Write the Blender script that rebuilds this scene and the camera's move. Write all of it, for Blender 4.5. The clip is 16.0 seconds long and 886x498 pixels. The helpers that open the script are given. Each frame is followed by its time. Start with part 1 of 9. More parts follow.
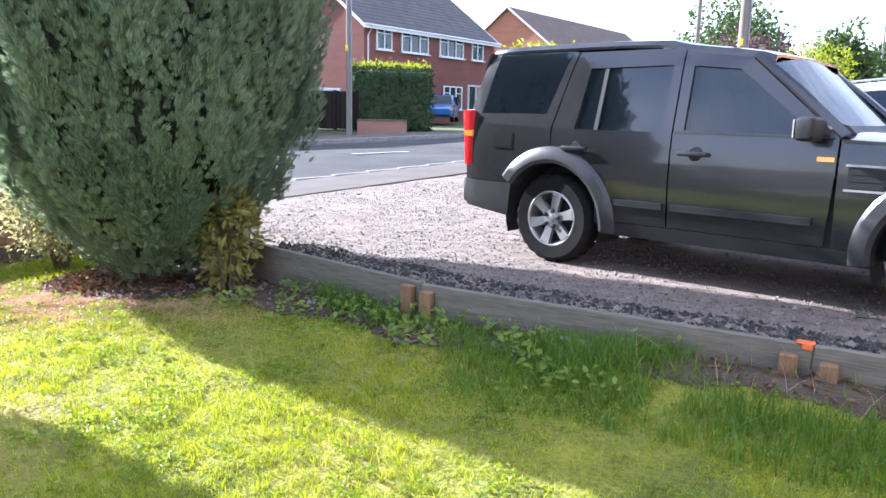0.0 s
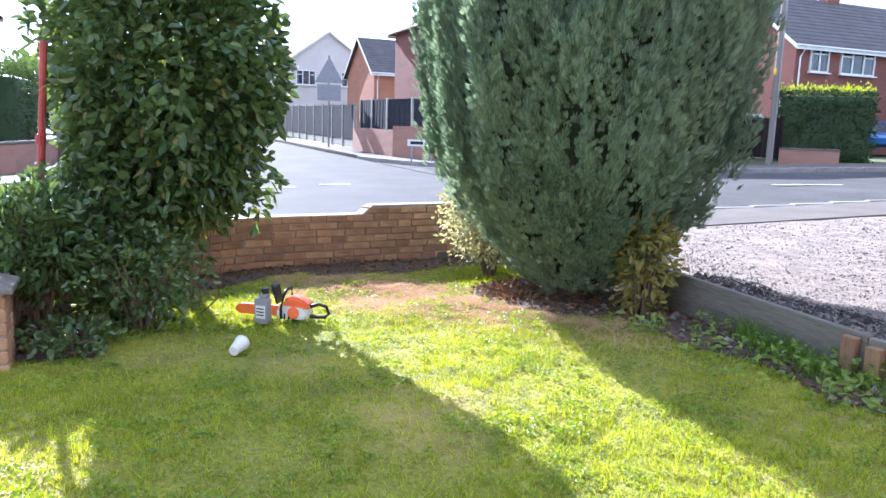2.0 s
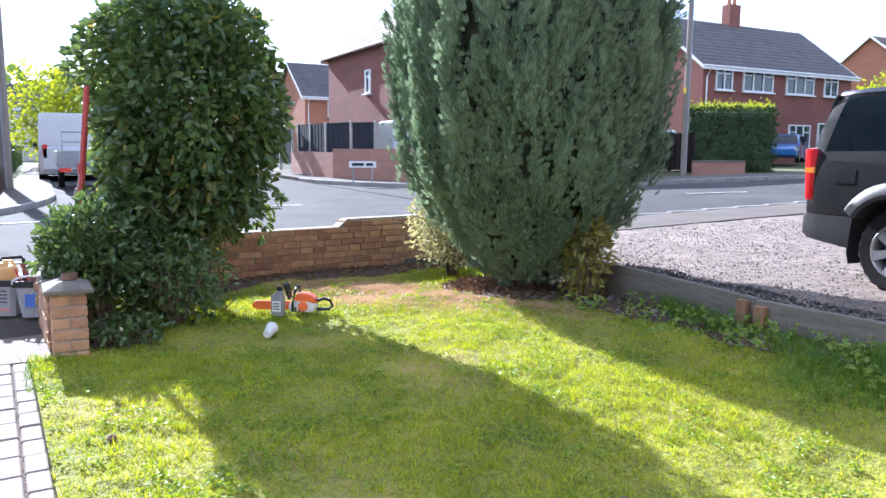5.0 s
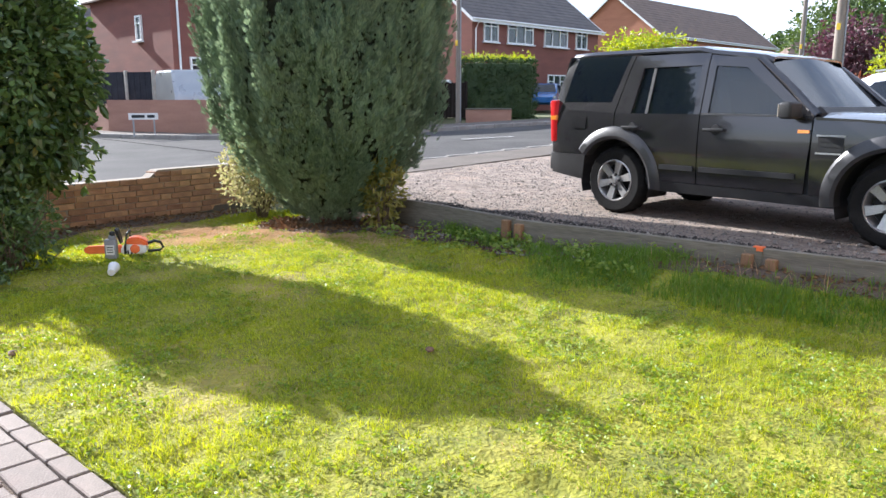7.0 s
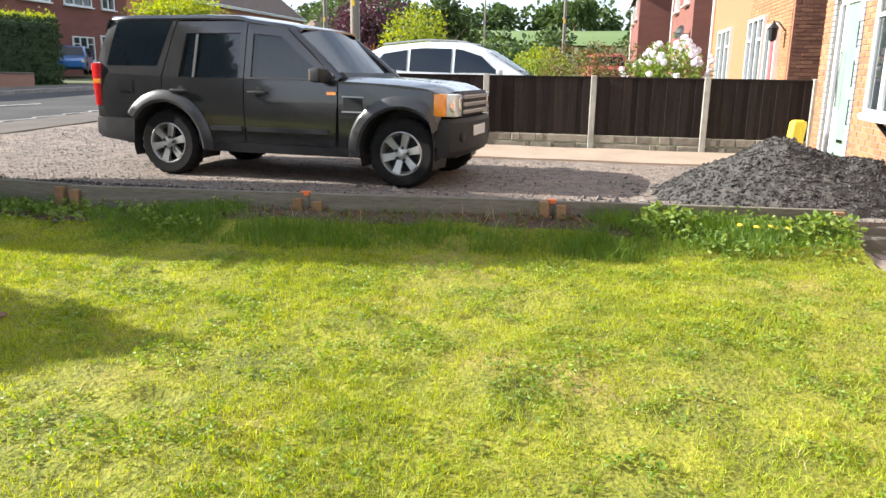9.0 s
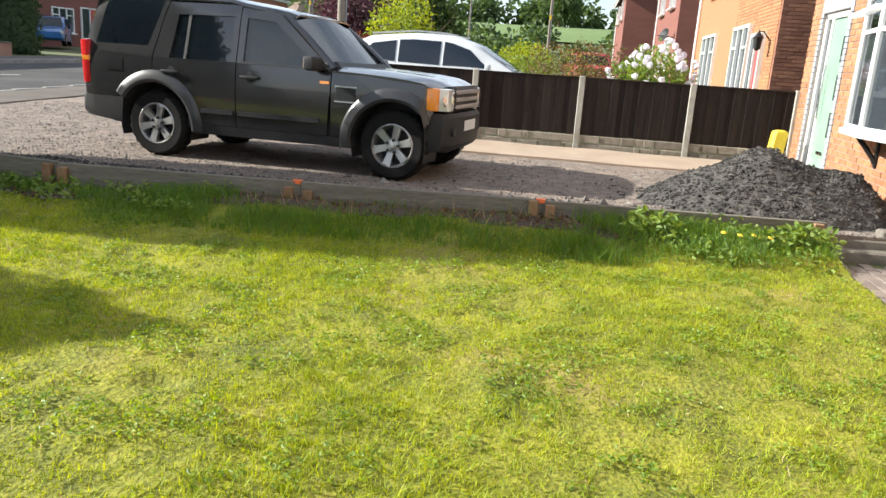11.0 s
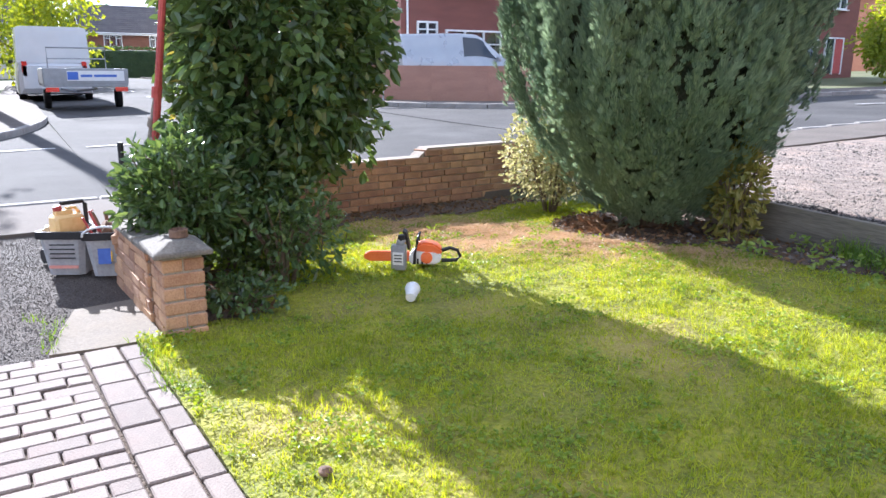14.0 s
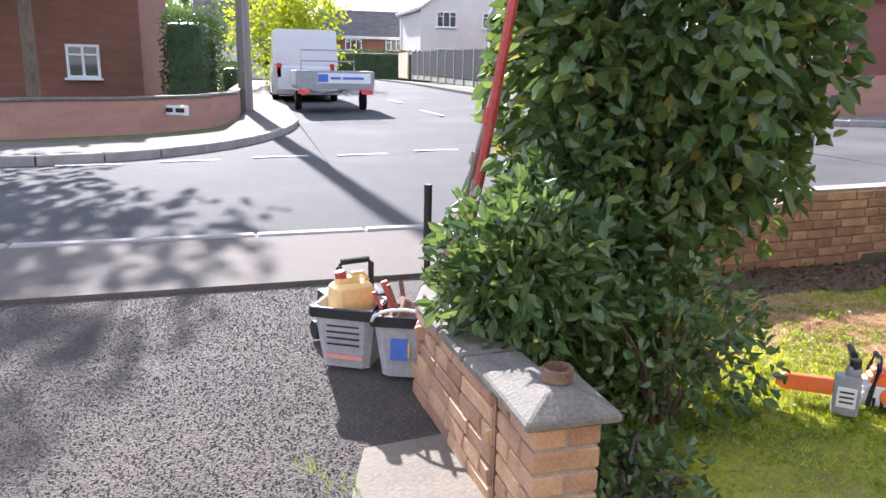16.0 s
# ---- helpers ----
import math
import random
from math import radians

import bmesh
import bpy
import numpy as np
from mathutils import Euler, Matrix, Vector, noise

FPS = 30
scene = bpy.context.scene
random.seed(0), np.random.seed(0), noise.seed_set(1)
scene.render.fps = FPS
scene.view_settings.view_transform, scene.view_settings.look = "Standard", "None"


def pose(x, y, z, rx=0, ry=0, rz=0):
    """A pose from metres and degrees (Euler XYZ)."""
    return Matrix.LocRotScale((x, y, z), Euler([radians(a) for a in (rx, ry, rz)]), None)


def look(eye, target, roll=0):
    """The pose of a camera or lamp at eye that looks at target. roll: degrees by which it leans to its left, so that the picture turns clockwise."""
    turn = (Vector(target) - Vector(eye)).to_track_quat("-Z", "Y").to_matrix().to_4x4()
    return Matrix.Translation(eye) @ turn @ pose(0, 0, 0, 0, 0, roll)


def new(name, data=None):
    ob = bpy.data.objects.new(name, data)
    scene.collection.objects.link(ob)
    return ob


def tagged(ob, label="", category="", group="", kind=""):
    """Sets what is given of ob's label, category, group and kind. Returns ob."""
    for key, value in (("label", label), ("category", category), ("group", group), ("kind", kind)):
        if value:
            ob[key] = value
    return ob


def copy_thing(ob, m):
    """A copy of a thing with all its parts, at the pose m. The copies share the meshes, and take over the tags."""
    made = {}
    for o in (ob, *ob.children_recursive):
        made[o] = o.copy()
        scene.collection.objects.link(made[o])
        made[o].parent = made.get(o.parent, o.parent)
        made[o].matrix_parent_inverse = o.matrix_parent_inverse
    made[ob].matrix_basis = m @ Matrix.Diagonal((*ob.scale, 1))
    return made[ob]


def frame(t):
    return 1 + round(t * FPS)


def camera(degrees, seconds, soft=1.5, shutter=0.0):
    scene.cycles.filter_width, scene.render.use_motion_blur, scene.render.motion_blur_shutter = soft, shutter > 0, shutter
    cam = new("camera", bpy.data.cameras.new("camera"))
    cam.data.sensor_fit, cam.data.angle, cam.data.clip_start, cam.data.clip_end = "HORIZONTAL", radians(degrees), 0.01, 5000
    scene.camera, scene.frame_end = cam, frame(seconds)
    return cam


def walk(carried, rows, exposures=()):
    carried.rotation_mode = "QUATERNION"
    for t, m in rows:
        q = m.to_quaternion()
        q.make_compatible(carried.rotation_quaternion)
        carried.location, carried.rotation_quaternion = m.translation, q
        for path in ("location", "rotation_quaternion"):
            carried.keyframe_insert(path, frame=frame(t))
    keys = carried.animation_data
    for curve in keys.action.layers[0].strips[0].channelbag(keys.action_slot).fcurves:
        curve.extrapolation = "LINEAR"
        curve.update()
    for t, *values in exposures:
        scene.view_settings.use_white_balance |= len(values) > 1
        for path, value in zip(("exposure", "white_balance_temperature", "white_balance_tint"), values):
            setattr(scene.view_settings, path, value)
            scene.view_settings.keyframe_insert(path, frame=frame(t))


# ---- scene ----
cam = camera(61.3, 16.0)
PATH = [
    (0, (0.699, 0.759, 1.384), (-0.484, 2.332, 1.028), 1.1),
    (0.5, (0.598, 0.833, 1.351), (-0.832, 2.189, 1.01), 1.0),
    (1, (0.576, 0.788, 1.353), (-1.036, 1.923, 1.021), 1.3),
    (1.5, (0.546, 0.723, 1.36), (-1.194, 1.654, 1.035), 1.6),
    (2, (0.535, 0.692, 1.36), (-1.284, 1.462, 1.046), 1.8),
    (2.5, (0.55, 0.671, 1.358), (-1.304, 1.361, 1.067), 1.6),
    (3, (0.662, 0.652, 1.356), (-1.195, 1.35, 1.1), 1.2),
    (3.2, (0.692, 0.626, 1.353), (-1.161, 1.34, 1.112), 1.2),
    (5.3, (1.617, -0.329, 1.37), (-0.102, 0.655, 1.087), 0.5),
    (5.5, (1.736, -0.421, 1.385), (0.037, 0.591, 1.083), 0.6),
    (6, (2.014, -0.621, 1.402), (0.386, 0.491, 1.066), 0.5),
    (6.5, (2.154, -0.863, 1.407), (0.626, 0.375, 1.043), 0.3),
    (7, (2.299, -1.058, 1.413), (0.909, 0.326, 1.025), 0.0),
    (7.5, (2.42, -1.261, 1.402), (1.195, 0.265, 0.989), -0.1),
    (8, (2.449, -1.465, 1.389), (1.471, 0.227, 0.966), -0.6),
    (8.5, (2.508, -1.621, 1.396), (1.863, 0.22, 0.956), -0.6),
    (8.7, (2.556, -1.636, 1.382), (2.047, 0.246, 0.935), -0.5),
    (10.8, (2.543, -1.798, 1.432), (2.384, 0.137, 0.954), 3.8),
    (11, (2.44, -1.734, 1.431), (2.125, 0.181, 0.948), 3.9),
    (11.5, (2.111, -1.533, 1.436), (1.393, 0.266, 0.936), 3.5),
    (12, (1.696, -1.21, 1.411), (0.644, 0.415, 0.909), 2.7),
    (12.5, (1.296, -1.036, 1.394), (-0.007, 0.399, 0.901), 1.7),
    (13, (0.871, -0.835, 1.359), (-0.597, 0.436, 0.881), 1.0),
    (13.5, (0.385, -0.798, 1.355), (-1.199, 0.328, 0.882), 0.5),
    (14, (-0.052, -0.767, 1.373), (-1.731, 0.213, 0.903), 0.3),
    (14.5, (-0.558, -0.751, 1.377), (-2.314, 0.082, 0.903), 0.3),
    (15, (-1.045, -0.779, 1.393), (-2.86, -0.086, 0.918), 0.3),
    (15.5, (-1.605, -0.8, 1.402), (-3.462, -0.227, 0.932), 0.7),
    (16, (-2.133, -0.894, 1.404), (-4.017, -0.413, 0.938), 1.1),
]
EXPOSURES = [(0.0, 2.1, 5250, 18), (3.0, 2.1, 5050, 18), (5.5, 1.72, 5250, 16), (8.5, 1.48, 6000, 11), (11.0, 1.2, 6100, 8), (11.5, 1.48, 5900, 11), (12.5, 1.78, 5450, 16), (14.0, 1.82, 5400, 17), (16.0, 1.95, 5650, 19)]
walk(cam, [(t, look(eye, target, roll)) for t, eye, target, roll in PATH], EXPOSURES)

# ---- light ----
SUN_ELEV, SUN_HEAD = 27.0, 185.5        # degrees; the heading is the side that the sun stands on
world = bpy.data.worlds.new("sky")
scene.world = world
world.use_nodes = True
wn, wl = world.node_tree.nodes, world.node_tree.links
wn.clear()
sky = wn.new("ShaderNodeTexSky")
sky.sky_type, sky.sun_disc = "NISHITA", False
sky.sun_elevation, sky.sun_rotation = radians(SUN_ELEV), radians(90 - SUN_HEAD)
sky.dust_density, sky.air_density = 0.35, 1.0
wc = wn.new("ShaderNodeTexCoord")
wm = wn.new("ShaderNodeMapping")
wm.inputs["Scale"].default_value = (1.0, 1.0, 3.2)
wno = wn.new("ShaderNodeTexNoise")
wno.inputs["Scale"].default_value, wno.inputs["Detail"].default_value, wno.inputs["Roughness"].default_value = 2.3, 7.0, 0.58
wr = wn.new("ShaderNodeValToRGB")
wr.color_ramp.elements[0].position, wr.color_ramp.elements[1].position = 0.36, 0.62
wr.color_ramp.elements[0].color = (0.10, 0.10, 0.10, 1)
wmix = wn.new("ShaderNodeMixRGB")
wmix.inputs["Color2"].default_value = (7.2, 7.5, 8.0, 1)
wb = wn.new("ShaderNodeBackground")
wb.inputs["Strength"].default_value = 0.074
wo = wn.new("ShaderNodeOutputWorld")
wl.new(wc.outputs["Generated"], wm.inputs["Vector"])
wl.new(wm.outputs["Vector"], wno.inputs["Vector"])
wl.new(wno.outputs["Fac"], wr.inputs["Fac"])
wl.new(wr.outputs["Color"], wmix.inputs["Fac"])
wl.new(sky.outputs["Color"], wmix.inputs["Color1"])
wl.new(wmix.outputs["Color"], wb.inputs["Color"])
wl.new(wb.outputs["Background"], wo.inputs["Surface"])
sun = new("sun", bpy.data.lights.new("sun", "SUN"))
sun.data.energy, sun.data.angle, sun.data.color = 5.0, radians(0.55), (1.0, 0.93, 0.80)
_h, _e = radians(SUN_HEAD), radians(SUN_ELEV)
SUN_TO = Vector((math.cos(_h) * math.cos(_e), math.sin(_h) * math.cos(_e), math.sin(_e)))
sun.matrix_world = look(SUN_TO * 60, (0, 0, 0))

# ---- materials ----


def surf(name, c1, c2, rough=0.8, scale=6.0, fine=70.0, bump=0.25, metal=0.0, rand=0.0, island=0.0, coat=0.0, c3=None, stain=0.0, stretch=(1, 1, 1), spec=0.5, depth=0.01, subsurf=0.0):
    """Two colours mixed by a coarse and a fine noise, a third one in blotches, fine relief, and a shift from piece to piece."""
    m = bpy.data.materials.new(name)
    m.use_nodes = True
    n, l = m.node_tree.nodes, m.node_tree.links
    b = n["Principled BSDF"]
    tc = n.new("ShaderNodeTexCoord")
    mp = n.new("ShaderNodeMapping")
    mp.inputs["Scale"].default_value = stretch
    l.new(tc.outputs["Object"], mp.inputs["Vector"])
    na, nb = n.new("ShaderNodeTexNoise"), n.new("ShaderNodeTexNoise")
    for t, s, d in ((na, scale, 4.0), (nb, fine, 3.0)):
        t.inputs["Scale"].default_value, t.inputs["Detail"].default_value = s, d
        l.new(mp.outputs["Vector"], t.inputs["Vector"])
    add = n.new("ShaderNodeMath")
    add.operation = "ADD"
    l.new(na.outputs["Fac"], add.inputs[0])
    l.new(nb.outputs["Fac"], add.inputs[1])
    rmp = n.new("ShaderNodeMapRange")
    rmp.inputs["From Min"].default_value, rmp.inputs["From Max"].default_value = 0.72, 1.28
    l.new(add.outputs[0], rmp.inputs["Value"])
    mix = n.new("ShaderNodeMixRGB")
    mix.inputs["Color1"].default_value, mix.inputs["Color2"].default_value = (*c1, 1), (*c2, 1)
    l.new(rmp.outputs["Result"], mix.inputs["Fac"])
    col = mix.outputs["Color"]
    if c3:
        nc = n.new("ShaderNodeTexNoise")
        nc.inputs["Scale"].default_value, nc.inputs["Detail"].default_value = scale * 0.37, 5.0
        l.new(tc.outputs["Object"], nc.inputs["Vector"])
        r3 = n.new("ShaderNodeMapRange")
        r3.inputs["From Min"].default_value, r3.inputs["From Max"].default_value = 0.53, 0.68
        r3.inputs["To Max"].default_value = stain or 0.7
        l.new(nc.outputs["Fac"], r3.inputs["Value"])
        m3 = n.new("ShaderNodeMixRGB")
        m3.inputs["Color2"].default_value = (*c3, 1)
        l.new(col, m3.inputs["Color1"])
        l.new(r3.outputs["Result"], m3.inputs["Fac"])
        col = m3.outputs["Color"]
    for amount, node, out in ((rand, "ShaderNodeObjectInfo", "Random"), (island, "ShaderNodeNewGeometry", "Random Per Island")):
        if amount:
            oi = n.new(node)
            mr = n.new("ShaderNodeMapRange")
            mr.inputs["To Min"].default_value, mr.inputs["To Max"].default_value = 1 - amount, 1 + amount
            l.new(oi.outputs[out], mr.inputs["Value"])
            hs = n.new("ShaderNodeHueSaturation")
            l.new(mr.outputs["Result"], hs.inputs["Value"])
            mh = n.new("ShaderNodeMath")
            mh.operation = "MULTIPLY_ADD"
            mh.inputs[1].default_value, mh.inputs[2].default_value = 0.05 * amount, 0.5 - 0.025 * amount
            l.new(oi.outputs[out], mh.inputs[0])
            l.new(mh.outputs[0], hs.inputs["Hue"])
            l.new(col, hs.inputs["Color"])
            col = hs.outputs["Color"]
    l.new(col, b.inputs["Base Color"])
    rr = n.new("ShaderNodeMapRange")
    rr.inputs["To Min"].default_value, rr.inputs["To Max"].default_value = max(0.03, rough - 0.1), min(1, rough + 0.1)
    l.new(na.outputs["Fac"], rr.inputs["Value"])
    l.new(rr.outputs["Result"], b.inputs["Roughness"])
    b.inputs["Metallic"].default_value = metal
    b.inputs["Specular IOR Level"].default_value = spec
    b.inputs["Coat Weight"].default_value = coat
    b.inputs["Coat Roughness"].default_value = 0.06
    if bump:
        bp = n.new("ShaderNodeBump")
        bp.inputs["Strength"].default_value, bp.inputs["Distance"].default_value = bump, depth
        l.new(add.outputs[0], bp.inputs["Height"])
        l.new(bp.outputs["Normal"], b.inputs["Normal"])
    return m


def leafy(name, c1, c2, through_=0.35, rough=0.45, var=0.35, spec=0.5):
    """Leaves: varied from leaf to leaf, and lit through from behind."""
    m = bpy.data.materials.new(name)
    m.use_nodes = True
    n, l = m.node_tree.nodes, m.node_tree.links
    b, o = n["Principled BSDF"], n["Material Output"]
    g = n.new("ShaderNodeNewGeometry")
    tc = n.new("ShaderNodeTexCoord")
    no = n.new("ShaderNodeTexNoise")
    no.inputs["Scale"].default_value = 1.7
    l.new(tc.outputs["Object"], no.inputs["Vector"])
    ad = n.new("ShaderNodeMath")
    ad.operation = "MULTIPLY_ADD"
    ad.inputs[1].default_value = 0.6
    l.new(g.outputs["Random Per Island"], ad.inputs[0])
    l.new(no.outputs["Fac"], ad.inputs[2])
    mr = n.new("ShaderNodeMapRange")
    mr.inputs["From Min"].default_value, mr.inputs["From Max"].default_value = 0.35, 1.2
    l.new(ad.outputs[0], mr.inputs["Value"])
    mix = n.new("ShaderNodeMixRGB")
    mix.inputs["Color1"].default_value, mix.inputs["Color2"].default_value = (*c1, 1), (*c2, 1)
    l.new(mr.outputs["Result"], mix.inputs["Fac"])
    l.new(mix.outputs["Color"], b.inputs["Base Color"])
    b.inputs["Roughness"].default_value = rough
    b.inputs["Specular IOR Level"].default_value = spec
    tr = n.new("ShaderNodeBsdfTranslucent")
    hs = n.new("ShaderNodeHueSaturation")
    hs.inputs["Hue"].default_value, hs.inputs["Saturation"].default_value, hs.inputs["Value"].default_value = 0.47, 1.15, 1.6
    l.new(mix.outputs["Color"], hs.inputs["Color"])
    l.new(hs.outputs["Color"], tr.inputs["Color"])
    ms = n.new("ShaderNodeMixShader")
    ms.inputs["Fac"].default_value = through_
    l.new(b.outputs["BSDF"], ms.inputs[1])
    l.new(tr.outputs["BSDF"], ms.inputs[2])
    l.new(ms.outputs["Shader"], o.inputs["Surface"])
    return m


def glassy(name, tint=(0.05, 0.06, 0.07), alpha=0.3, rough=0.03):
    """Glazing: a clear share and a dark glossy share."""
    m = bpy.data.materials.new(name)
    m.use_nodes = True
    n, l = m.node_tree.nodes, m.node_tree.links
    b, o = n["Principled BSDF"], n["Material Output"]
    b.inputs["Base Color"].default_value = (*tint, 1)
    b.inputs["Roughness"].default_value = rough
    b.inputs["Specular IOR Level"].default_value = 1.0
    tr = n.new("ShaderNodeBsdfTransparent")
    tr.inputs["Color"].default_value = (0.8, 0.85, 0.85, 1)
    ms = n.new("ShaderNodeMixShader")
    ms.inputs["Fac"].default_value = alpha
    l.new(b.outputs["BSDF"], ms.inputs[1])
    l.new(tr.outputs["BSDF"], ms.inputs[2])
    l.new(ms.outputs["Shader"], o.inputs["Surface"])
    return m


